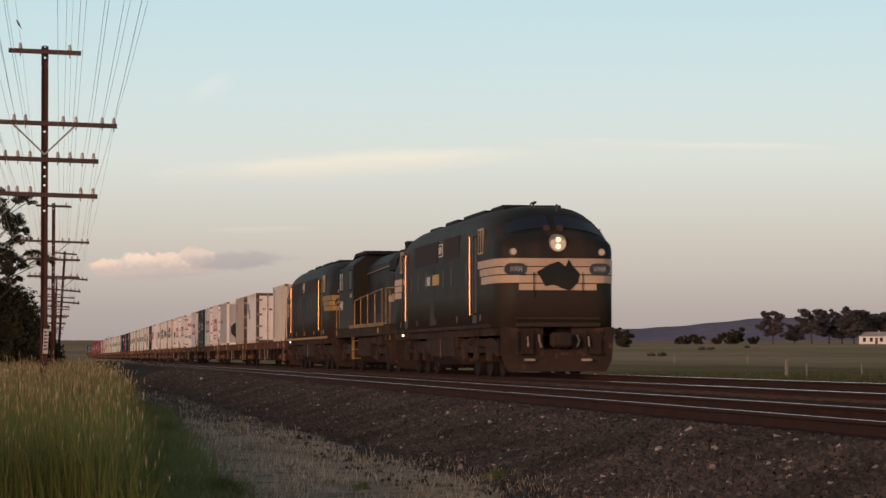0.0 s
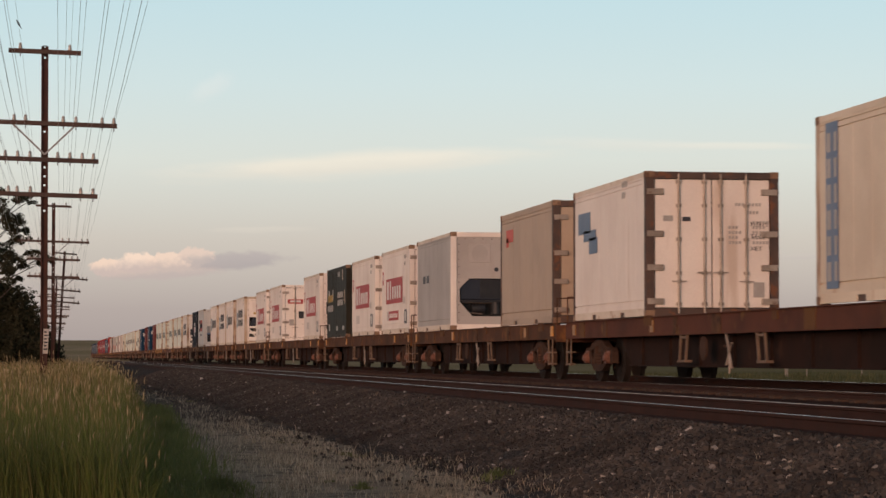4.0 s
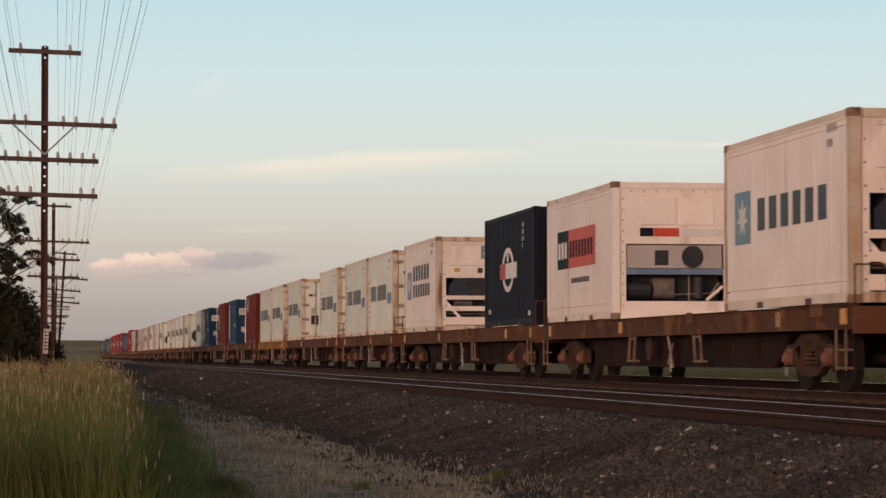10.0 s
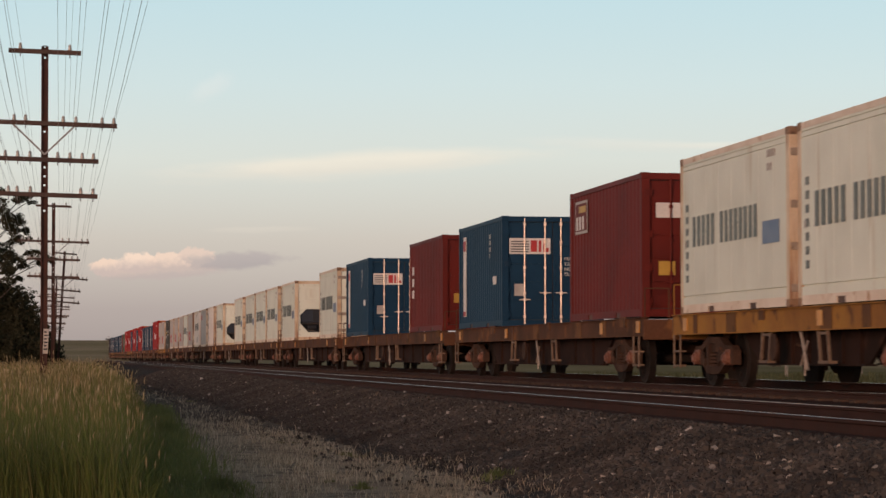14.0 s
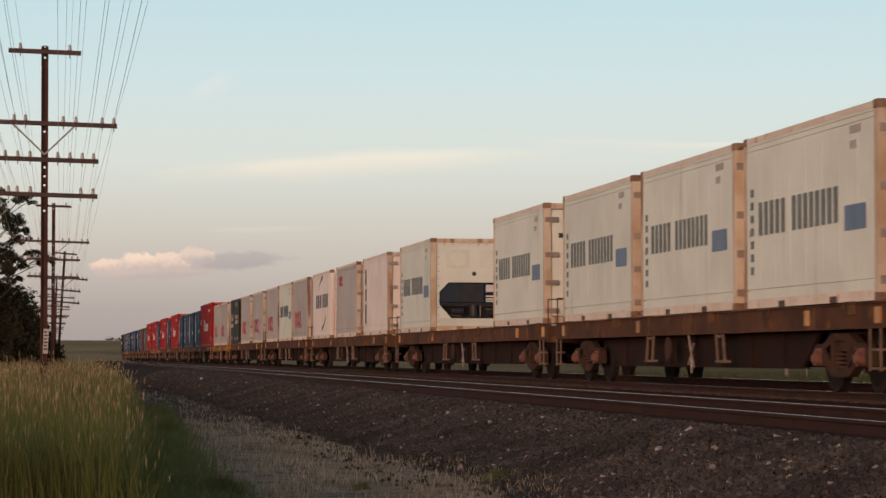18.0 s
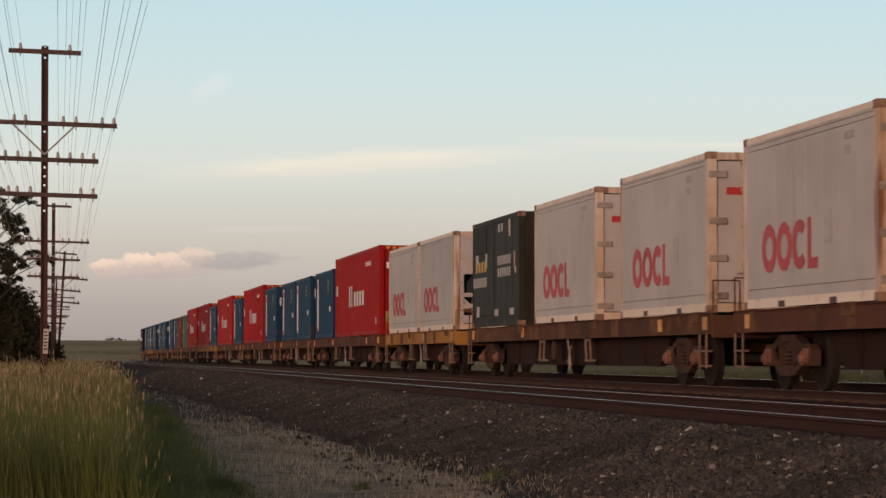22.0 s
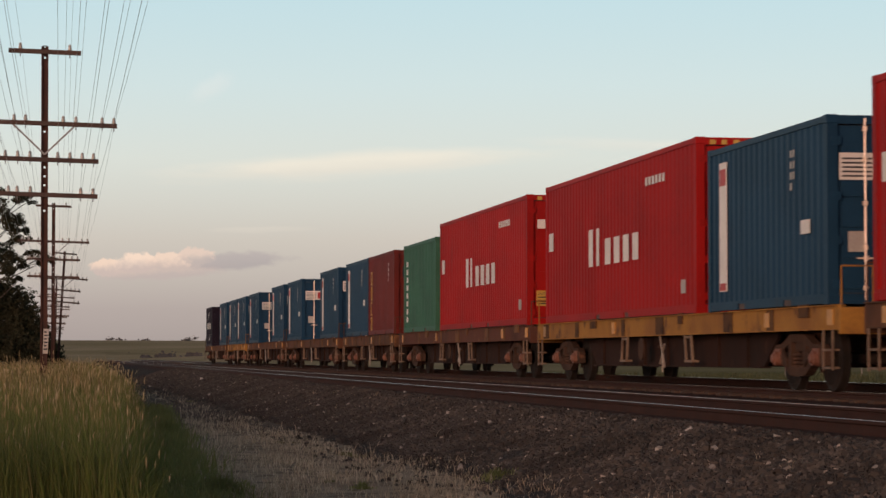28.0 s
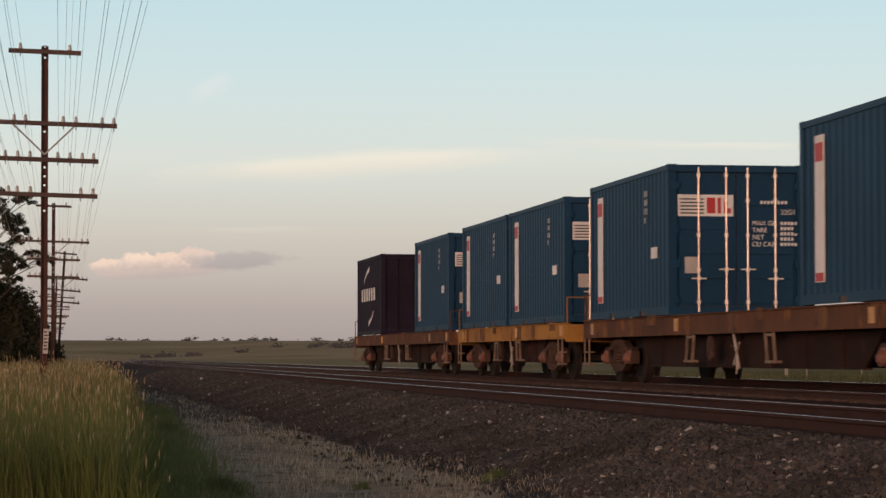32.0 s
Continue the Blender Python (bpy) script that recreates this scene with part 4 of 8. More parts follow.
def framed_unit_end(root, paint, yf, H, xi):
    """A machinery end with a navy casing above and an open white frame with braces below."""
    for d in ((-xi, xi, yf + 0.03, yf + 0.06, 1.46, H - 0.13), (-xi, -0.95, yf + 0.03, yf + 0.06, 0.15, 1.46), (0.95, xi, yf + 0.03, yf + 0.06, 0.15, 1.46)):
        part("end_panel", boxes(d), paint, root)
    part("recess", boxes((-0.95, 0.95, yf + 0.42, yf + 0.44, 0.15, 1.46)), "machine", root, "dark machinery recess")
    bm = bmesh.new()
    prism(bm, [(-0.86, 0.90), (0.40, 0.90), (0.40, 1.44), (-0.68, 1.44), (-0.86, 1.24)], "y", yf + 0.08, yf + 0.40)
    part("casing", bm, "unitnavy", root, "navy evaporator casing")
    part("fan_opening", boxes((-0.36, 0.28, yf + 0.072, yf + 0.08, 0.94, 1.40)), "machine", root)
    part("control_box", boxes((0.42, 0.92, yf + 0.06, yf + 0.38, 1.18, 1.43), (0.44, 0.90, yf + 0.08, yf + 0.38, 0.92, 1.15), bevel=0.01), "greywhite", root, "pale electrical control boxes")
    for d in ((0.46, 0.74, 1.24, 1.40), (0.47, 0.86, 0.98, 1.10)):
        part("data_plate", boxes((d[0], d[1], yf + 0.052, yf + 0.06 if d[2] > 1.2 else yf + 0.08, d[2], d[3])), "whiteprint", root)
    for z0, z1 in ((0.86, 0.97), (0.55, 0.68), (0.17, 0.38)):
        part("frame_bar", boxes((-0.95, 0.95, yf + 0.03, yf + 0.07, z0, z1)), paint, root)
    for s in (-1, 1):
        bm = bmesh.new()
        prism(bm, [(s * 0.95, 0.86), (s * 0.95, 0.74), (s * 0.62, 0.38), (s * 0.52, 0.38)], "y", yf + 0.072, yf + 0.088)
        part("diagonal_brace", bm, paint, root)
        part("hatch", boxes((s * 0.5 - 0.28, s * 0.5 + 0.28, yf + 0.016, yf + 0.03, 1.86, 2.32), bevel=0.006), paint, root)
    unit = part("compressor", tubes(((-0.7, yf + 0.22, 0.76), (-0.2, yf + 0.22, 0.76), 0.09), ((0.1, yf + 0.25, 0.45), (0.45, yf + 0.25, 0.45), 0.08), seg=12), "pipe", root)
    part("pipe_run", tubes(((-0.9, yf + 0.15, 0.47), (0.9, yf + 0.15, 0.47), 0.018), ((0.6, yf + 0.15, 0.40), (0.6, yf + 0.15, 0.84), 0.02)), "pipe", unit)
    part("name_plate", tubes(((0.0, yf + 0.02, 1.66), (0.0, yf + 0.034, 1.66), 0.08), seg=12), "darkprint", root)
    bm = bmesh.new()
    for s in (-1, 1):
        for k in range(7):
            box(bm, s * (xi - 0.05) - 0.012, s * (xi - 0.05) + 0.012, yf + 0.02, yf + 0.03, 0.3 + 0.31 * k, 0.325 + 0.31 * k)
    part("bolt_row", bm, "darkpost", root)
    part("wiring_cover", boxes((-0.72, -0.56, yf + 0.022, yf + 0.03, 1.62, 1.72)), "yellowprint", root)
    seams = boxes((-0.84, 0.84, yf + 0.024, yf + 0.031, 1.79, 1.80), (-0.84, 0.84, yf + 0.024, yf + 0.031, 2.36, 2.37))
    for k in range(9):
        box(seams, -0.8 + 0.2 * k, -0.78 + 0.2 * k, yf + 0.018, yf + 0.031, 2.40, 2.42)
        box(seams, -0.8 + 0.2 * k, -0.78 + 0.2 * k, yf + 0.018, yf + 0.031, 1.50, 1.52)
    part("panel_seam", seams, "steel", root)


def star_outline(cy, cz, r):
    """Fourteen corners of a seven-pointed star."""
    return [(cy + q * math.cos(t), cz + q * math.sin(t)) for q, t in ((r if k % 2 == 0 else 0.42 * r, math.pi * k / 7 + math.pi / 2) for k in range(14))]


def star(bm, L, H, a, c, r, side):
    return prism(bm, star_outline(L / 2 - a * L, c * H, r), "x", side - 0.009, side - 0.004)


def codes(L, H, a, c):
    """Small unreadable identification marks near the leading upper corner."""
    bm = bmesh.new()
    for r, n in ((0, 5), (1, 3)):
        for k in range(n):
            y = L / 2 - a * L - 0.09 * k
            box(bm, -W2 - 0.005, -W2, y - 0.055, y, c * H - r * 0.2, c * H - r * 0.2 + 0.11)
    return bm


def tall_codes(L, H, a, c):
    bm = bmesh.new()
    for k in range(4):
        box(bm, -W2 - 0.005, -W2, L / 2 - a * L - 0.1, L / 2 - a * L - 0.03, (c - 0.06 * k) * H, (c - 0.06 * k + 0.04) * H)
        if k < 3:
            box(bm, -W2 - 0.005, -W2, L / 2 - a * L - 0.22, L / 2 - a * L - 0.16, (c - 0.06 * k) * H, (c - 0.06 * k + 0.04) * H)
    return bm


def kind_kline(front, extra=False):
    L, H = 6.058, 2.591
    mk = [("emblem_panel", slab(bmesh.new(), L, H, 0.17, 0.76, 0.36, 0.66), "redprint"),
          ("lettering", words(L, H, 0.21, 0.36, 0.41, 0.63, 1, side=-W2 - 0.004, slit=0.3, gap=0.05), "whiteprint"),
          ("lettering", words(L, H, 0.40, 0.73, 0.415, 0.56, 4, side=-W2 - 0.004), "whiteprint"),
          ("small_panel", slab(bmesh.new(), L, H, 0.03, 0.075, 0.60, 0.76), "redprint"),
          ("serial_marking", codes(L, H, 0.82, 0.86), "faint")]
    if extra:
        mk += [("address_panel", slab(bmesh.new(), L, H, 0.27, 0.62, 0.16, 0.27), "redprint"), ("lettering", words(L, H, 0.3, 0.6, 0.19, 0.24, 9, side=-W2 - 0.004), "whiteprint")]
    mk += [("blue_placard", slab(bmesh.new(), L, H, 0.82, 0.91, 0.11, 0.27), "unitnavy"), ("panel_face", slab(bmesh.new(), L, H, 0.04, 0.067, 0.66, 0.73, side=-W2 - 0.004), "whiteprint"), ("repair_patch", slab(bmesh.new(), L, H, 0.20, 0.34, 0.16, 0.27, proud=0.002), "faintwhite"), ("repair_patch", slab(bmesh.new(), L, H, 0.78, 0.86, 0.34, 0.42, proud=0.002), "faintwhite"), ("white_strip", slab(bmesh.new(), L, H, 0.845, 0.885, 0.14, 0.25, side=-W2 - 0.004), "whiteprint")]
    dm = [(-0.95, -0.25, 1.72, 1.92, "redprint"), (-0.85, -0.35, 1.78, 1.87, "whiteprint"), (-0.45, -0.12, 1.05, 1.37, "machine"), (-0.88, -0.66, 0.72, 1.0, "faint")]
    return container("white", front=front, post="white", label="white insulated container with a red name panel, rust-stained", marks=mk, door_marks=dm)


def kind_maersk(front, two_rows):
    L, H = 6.058, 2.591
    c = 0.525 if two_rows else 0.54
    mk = [("emblem_panel", slab(bmesh.new(), L, H, 0.10, 0.235, c - 0.155, c + 0.155), "tealprint"),
          ("emblem_star", star(bmesh.new(), L, H, 0.168, c, 0.3, -W2), "whiteprint")]
    if two_rows:
        mk += [("lettering", words(L, H, 0.29, 0.80, 0.57, 0.735, 6), "darkprint"), ("lettering", words(L, H, 0.29, 0.82, 0.39, 0.525, 7), "darkprint")]
        text = "white insulated container with blue star panel, two dark name rows"
    else:
        mk += [("lettering", words(L, H, 0.30, 0.87, 0.45, 0.635, 6), "darkprint")]
        text = "white insulated container with blue star panel, one dark name row"
    mk.append(("serial_marking", codes(L, H, 0.84, 0.9), "faint"))
    ob = container("white", front=front, post="rustwhite", label=text, marks=mk)
    yf = -L / 2
    em = part("end_emblem", boxes((0.02, 0.42, yf + 0.008, yf + 0.0155, 1.98, 2.34)), "tealprint", ob, "square pale blue emblem plate")
    bm = prism(bmesh.new(), star_outline(0.22, 2.16, 0.15), "y", yf + 0.003, yf + 0.008)
    part("emblem_star", bm, "whiteprint", em)
    return ob


def kind_shipping(front):
    L, H = 6.058, 2.591
    bm = words(L, H, 0.13, 0.36, 0.42, 0.61, 5)
    strokes(bm, L / 2 - 0.40 * L, L / 2 - 0.75 * L, 0.42 * H, 0.61 * H, 8)
    mk = [("lettering", bm, "greenprint"), ("blue_placard", slab(bmesh.new(), L, H, 0.78, 0.92, 0.37, 0.50), "blueprint"), ("serial_marking", codes(L, H, 0.82, 0.86), "faint"),
          ("side_code", strokes(bmesh.new(), L / 2 - 0.05 * L, L / 2 - 0.075 * L, 0.42 * H, 0.46 * H, 1), "faint")]
    tall = bmesh.new()
    for k in range(7):
        box(tall, -W2 - 0.005, -W2, L / 2 - 0.085 * L, L / 2 - 0.06 * L, (0.2 + 0.075 * k) * H, (0.2 + 0.075 * k + 0.045) * H)
    mk.append(("upright_lettering", tall, "greenprint"))
    dm = [(-0.9, -0.72, 1.84, 1.94, "darkprint"), (-0.68, -0.58, 1.84, 1.94, "darkprint"), (-0.80, -0.62, 1.08, 1.34, "faint"), (-0.80, -0.50, 0.66, 1.04, "machine")]
    return container("cream", front=front, post="rustpost", label="cream insulated container with a faded grey name and blue square", marks=mk, door_marks=dm)


def kind_rings(front, small=False):
    L, H = 6.058, 2.591
    y0, y1, z0, z1 = (L / 2 - 0.13 * L, L / 2 - 0.32 * L, 0.715 * H, 0.86 * H) if small else (L / 2 - 0.155 * L, L / 2 - 0.59 * L, 0.20 * H, 0.475 * H)
    w, r, cz = (y0 - y1) / 3.6, (z1 - z0) / 2, (z0 + z1) / 2
    mk = [("ring_emblem", ring(y0 - w * (k + 0.5), cz, w * 0.48, r, start=0 if k < 2 else 10, stop=16 if k < 2 else 22), "redprint") for k in range(3)]
    foot = bmesh.new()
    prism(foot, [(y0 - 3.0 * w, z0), (y0 - 3.0 * w, z1), (y0 - 3.2 * w, z1), (y0 - 3.2 * w, z0 + r * 0.42), (y0 - 3.6 * w, z0 + r * 0.42), (y0 - 3.6 * w, z0)], "x", -W2 - 0.006, -W2)
    mk += [("angle_emblem", foot, "redprint"), ("serial_marking", codes(L, H, 0.78, 0.84), "faint"), ("small_panel", slab(bmesh.new(), L, H, 0.64, 0.69, 0.32, 0.5), "faint")]
    return container("greywhite", front=front, post="rustwhite", label="dull grey insulated container with a small high red ring emblem" if small else "dull grey insulated container with large red ring emblems", marks=mk, door_marks=[(-0.9, -0.55, 1.9, 2.02, "redprint")])


def kind_strip(front):
    """Blue dry box with an upright white name strip."""
    L, H = 6.058, 2.591
    s = -W2 - 0.002
    mk = [("name_strip", slab(bmesh.new(), L, H, 0.115, 0.18, 0.12, 0.90, side=-W2 + 0.008, proud=0.014), "whiteprint"),
          ("strip_marking", slab(slab(bmesh.new(), L, H, 0.12, 0.175, 0.125, 0.17, side=s - 0.004), L, H, 0.12, 0.175, 0.76, 0.86, side=s - 0.004), "redprint"),
          ("white_placard", slab(bmesh.new(), L, H, 0.805, 0.87, 0.39, 0.465, side=-W2 + 0.008, proud=0.014), "whiteprint"), ("serial_marking", tall_codes(L, H, 0.72, 0.82), "faint")]
    dm = [(-1.04, -0.06, 1.70, 2.07, "whiteprint"), *[(-1.0, -0.58, 1.74 + 0.06 * k, 1.765 + 0.06 * k, "darkprint") for k in range(5)], (-0.53, -0.38, 1.75, 2.02, "redprint"), (-0.34, -0.28, 1.75, 2.02, "redprint"), (-0.23, -0.10, 1.75, 1.84, "redprint"), (-0.23, -0.17, 1.84, 2.02, "redprint"), (-0.92, -0.68, 0.72, 1.0, "faint")]
    return container("blue", ribbed=True, front=front, rod="rodsteel", label="blue corrugated container with an upright white name strip", marks=mk, door_marks=dm)


def kind_red(front):
    L, H = 12.192, 2.896
    mk = [("lettering", words(L, H, 0.345, 0.43, 0.36, 0.61, 1, slit=0.35, gap=0.15), "whiteprint"), ("lettering", words(L, H, 0.46, 0.70, 0.36, 0.53, 4, slit=0.35, gap=0.4), "whiteprint"),
          ("white_placard", slab(bmesh.new(), L, H, 0.03, 0.065, 0.52, 0.65), "whiteprint"), ("serial_marking", words(L, H, 0.72, 0.84, 0.80, 0.85, 6), "whiteprint"), ("small_panel", slab(bmesh.new(), L, H, 0.92, 0.945, 0.12, 0.2), "faint")]
    return container("red", L, H, ribbed=True, front=front, rod="red", label="long high red corrugated container with a white name", marks=mk,
                     door_marks=[(-1.0, -0.64, 0.42, 0.76, "yellowprint"), *[(-0.97, -0.68 - 0.04 * k, 0.46 + 0.07 * k, 0.485 + 0.07 * k, "machine") for k in range(3)], (-0.98, -0.80, 2.14, 2.34, "whiteprint"), *[(-0.75 + 0.11 * k, -0.68 + 0.11 * k, 2.14, 2.27, "whiteprint") for k in range(4)],
                                 *[(-0.98 + 0.20 * k, -0.88 + 0.20 * k, 2.772, 2.85, "yellowprint") for k in range(10)]])


def kind_maroon(front, mark):
    L, H = 6.058, 2.591
    mk = []
    if mark == "sign":
        mk = [("sign_panel", slab(bmesh.new(), L, H, 0.09, 0.27, 0.67, 0.92), "faint"), ("sign_face", slab(bmesh.new(), L, H, 0.10, 0.26, 0.69, 0.90, side=-W2 - 0.004), "maroon"), ("lettering", words(L, H, 0.11, 0.24, 0.70, 0.80, 3, side=-W2 - 0.008), "whiteprint"), ("sign_rays", slab(bmesh.new(), L, H, 0.15, 0.25, 0.83, 0.88, side=-W2 - 0.008), "yellowprint")]
        text = "maroon corrugated container with a small framed sign"
    elif mark == "gold":
        bm = bmesh.new()
        for k in range(4):
            ya, yb, za, zb = L / 2 - 0.155 * L, L / 2 - 0.105 * L, (0.63 - 0.19 * k) * H, (0.80 - 0.19 * k) * H
            for d in ((ya, yb, za, za + 0.05), (ya, yb, zb - 0.05, zb), (yb - 0.06, yb, za, zb), (ya, ya + 0.06, za, zb))[:3 if k == 2 else 4]:
                box(bm, -W2 - 0.005, -W2 + 0.004, *d)
        mk = [("upright_lettering", bm, "yellowprint"), ("serial_marking", tall_codes(L, H, 0.78, 0.82), "faint")]
        text = "maroon corrugated container with upright yellow lettering"
    else:
        bm = bmesh.new()
        for k in range(3):
            box(bm, -W2 - 0.005, -W2, L / 2 - 0.15 * L, L / 2 - 0.09 * L, (0.38 + 0.13 * k) * H, (0.38 + 0.13 * k + 0.09) * H)
        mk = [("upright_lettering", bm, "whiteprint")]
        text = "maroon corrugated container with small white lettering"
    dm = ([(-0.95, -0.2, 1.74, 2.08, "machine"), (-0.86, -0.29, 1.95, 2.04, "yellowprint"), (-0.80, -0.35, 1.84, 1.88, "yellowprint"), (-0.74, -0.41, 1.78, 1.81, "yellowprint")] if mark == "gold" else [(-0.95, -0.2, 1.78, 2.05, "whiteprint")]) + [(-0.9, -0.6, 0.75, 1.0, "yellowprint" if mark != "gold" else "faint")]
    return container("maroon", ribbed=True, front=front, rod="maroon", label=text, marks=mk, door_marks=dm[1:] if mark == "plain" else dm)


def kind_black():
    L, H = 6.058, 2.591
    louvre = bmesh.new()
    for k in range(9):
        slab(louvre, L, H, 0.08, 0.33, 0.70 + 0.027 * k, 0.70 + 0.027 * k + 0.016, proud=0.02)
    mk = [("louvre", louvre, "black"), ("upright_seam", slab(slab(bmesh.new(), L, H, 0.47, 0.485, 0.04, 0.97), L, H, 0.01, 0.02, 0.04, 0.97), "black"),
          ("lettering", words(L, H, 0.08, 0.34, 0.52, 0.62, 4), "yellowprint"), ("lettering", words(L, H, 0.03, 0.34, 0.38, 0.47, 7), "faint"),
          ("lettering", words(L, H, 0.57, 0.85, 0.56, 0.64, 7), "faint"), ("lettering", words(L, H, 0.57, 0.85, 0.45, 0.53, 6), "faint"),
          ("white_placard", slab(slab(slab(bmesh.new(), L, H, 0.1, 0.16, 0.10, 0.2), L, H, 0.5, 0.58, 0.10, 0.16), L, H, 0.82, 0.9, 0.1, 0.16), "faint"), ("lettering", words(L, H, 0.58, 0.7, 0.86, 0.93, 2), "faint"), ("worn_patch", slab(slab(slab(bmesh.new(), L, H, 0.90, 0.925, 0.50, 0.66), L, H, 0.925, 0.945, 0.46, 0.52), L, H, 0.80, 0.83, 0.80, 0.95), "rustwhite"), ("worn_patch", slab(slab(bmesh.new(), L, H, 0.08, 0.14, 0.60, 0.69), L, H, 0.30, 0.335, 0.55, 0.69), "faint")]
    return container("black", front="plain", label="black-green equipment container with a louvred side and worn lettering", marks=mk)


def kind_plain(paint, front, label, marks, **kw):
    return container(paint, front=front, label=label, marks=marks, **kw)


def kinds():
    L, H = 6.058, 2.591
    K = {}
    K["kl_d"], K["kl_u"], K["kl_x"] = kind_kline("door"), kind_kline("frame"), kind_kline("door", True)
    K["ms_u"], K["ms"], K["m"] = kind_maersk("frame", True), kind_maersk("frame", True), kind_maersk("frame", False)
    K["cs_d"], K["cs_u"] = kind_shipping("door"), kind_shipping("unit")
    K["oo_d"], K["oo_u"], K["oo_s"] = kind_rings("door"), kind_rings("frame"), kind_rings("door", True)
    K["pil_d"], K["red"], K["black"] = kind_strip("door"), kind_red("door"), kind_black()
    K["mar_s"], K["mar_g"], K["mar_p"] = kind_maroon("door", "sign"), kind_maroon("door", "gold"), kind_maroon("door", "plain")
    up = bmesh.new()
    for k in range(6):
        strokes(up, L / 2 - 0.085 * L, L / 2 - 0.15 * L, (0.12 + 0.135 * k) * H, (0.22 + 0.135 * k) * H, 1, side=-W2 - 0.004, gap=0.0, slit=0.4)
    K["cronos"] = kind_plain("oldcream", "frame", "rust-streaked off-white container with an upright blue name band", [("name_band", slab(bmesh.new(), L, H, 0.075, 0.16, 0.08, 0.95), "blueprint"), ("upright_lettering", up, "greywhite"), ("serial_marking", codes(L, H, 0.75, 0.84), "faint")], post="rustwhite")
    K["swoosh"] = kind_plain("white", "door", "white insulated container with a blue flag emblem", [("flag_emblem", slab(slab(slab(bmesh.new(), L, H, 0.08, 0.26, 0.66, 0.82), L, H, 0.16, 0.34, 0.6, 0.68), L, H, 0.24, 0.36, 0.5, 0.62), "blueprint"), ("serial_marking", codes(L, H, 0.7, 0.93), "faint")], post="darkpost",
                             door_marks=[(-0.9, -0.72, 1.7, 1.8, "faint"), (-0.55, -0.4, 1.7, 1.78, "darkprint"), (0.75, 0.95, 0.35, 0.62, "faint")])
    stencil((("M.G.M", 0.70, 1.62, 0.085), ("TARE", 0.70, 1.40, 0.085), ("NET", 0.70, 1.18, 0.085)), "darkprint", K["swoosh"], -L / 2 + 0.030)
    K["beige"] = kind_plain("beige", "door", "dull beige insulated container with a red corner mark", [("corner_mark", slab(slab(bmesh.new(), L, H, 0.12, 0.26, 0.74, 0.85), L, H, 0.12, 0.17, 0.7, 0.78), "orange")], post="darkpost")
    K["bluemark"] = kind_plain("greywhite", "unit", "pale grey insulated container with small dark blue marks", [("lettering", words(L, H, 0.2, 0.42, 0.52, 0.6, 2), "darkprint"), ("upright_lettering", slab(bmesh.new(), L, H, 0.08, 0.10, 0.2, 0.8), "faint")], post="white")
    K["pando"] = kind_plain("white", "fan", "pale grey insulated container with a navy and orange name panel", [("emblem_panel", slab(bmesh.new(), L, H, 0.18, 0.36, 0.42, 0.72), "navy"), ("emblem_panel", slab(bmesh.new(), L, H, 0.36, 0.76, 0.42, 0.72), "orange"),
                            ("lettering", words(L, H, 0.2, 0.35, 0.5, 0.63, 3, side=-W2 - 0.004), "whiteprint"), ("lettering", words(L, H, 0.38, 0.74, 0.5, 0.63, 8, side=-W2 - 0.004), "navy"), ("lettering", words(L, H, 0.4, 0.68, 0.3, 0.34, 10), "darkprint")])
    K["navy"] = container("navy", ribbed=True, front="plain", label="navy corrugated container with a round white emblem", marks=[("round_emblem", ring(L / 2 - 0.50 * L, 0.5 * H, 0.72, 0.52, side=-W2 + 0.004, bore=0.76), "whiteprint"), ("emblem_band", slab(bmesh.new(), L, H, 0.34, 0.46, 0.42, 0.56, proud=0.008), "redprint"), ("emblem_band", slab(slab(bmesh.new(), L, H, 0.46, 0.68, 0.42, 0.56, proud=0.008), L, H, 0.485, 0.515, 0.57, 0.64, proud=0.007), "whiteprint"), ("white_placard", slab(slab(bmesh.new(), L, H, 0.1, 0.14, 0.12, 0.16), L, H, 0.9, 0.94, 0.08, 0.12), "whiteprint"), ("serial_marking", tall_codes(L, H, 0.78, 0.85), "faint")])
    K["cma"] = kind_plain("white", "frame", "clean white container with dark grey name and curved strokes", [("lettering", words(L, H, 0.18, 0.52, 0.46, 0.66, 3), "darkprint"), ("lettering", words(L, H, 0.56, 0.88, 0.46, 0.66, 3), "darkprint"), ("curved_stroke", swoosh(bmesh.new(), L, H, 0.33, 0.55, 0.74, 0.93), "darkprint"), ("curved_stroke", swoosh(bmesh.new(), L, H, 0.52, 0.74, 0.14, 0.34, flip=-1), "darkprint")])
    K["lines"] = kind_plain("white", "door", "pinkish white insulated container with upright dark lettering", [("upright_lettering", slab(slab(slab(bmesh.new(), L, H, 0.09, 0.14, 0.15, 0.4), L, H, 0.09, 0.14, 0.45, 0.6), L, H, 0.09, 0.14, 0.65, 0.85), "darkprint")], post="rustwhite")
    up = bmesh.new()
    for k in range(8):
        box(up, -W2 - 0.005, -W2, L / 2 - 0.15 * L, L / 2 - 0.10 * L, (0.12 + 0.09 * k) * H, (0.18 + 0.09 * k) * H)
    K["green"] = container("green", ribbed=True, front="door", rod="green", label="faded green corrugated container with upright white lettering", marks=[("upright_lettering", up, "whiteprint")])
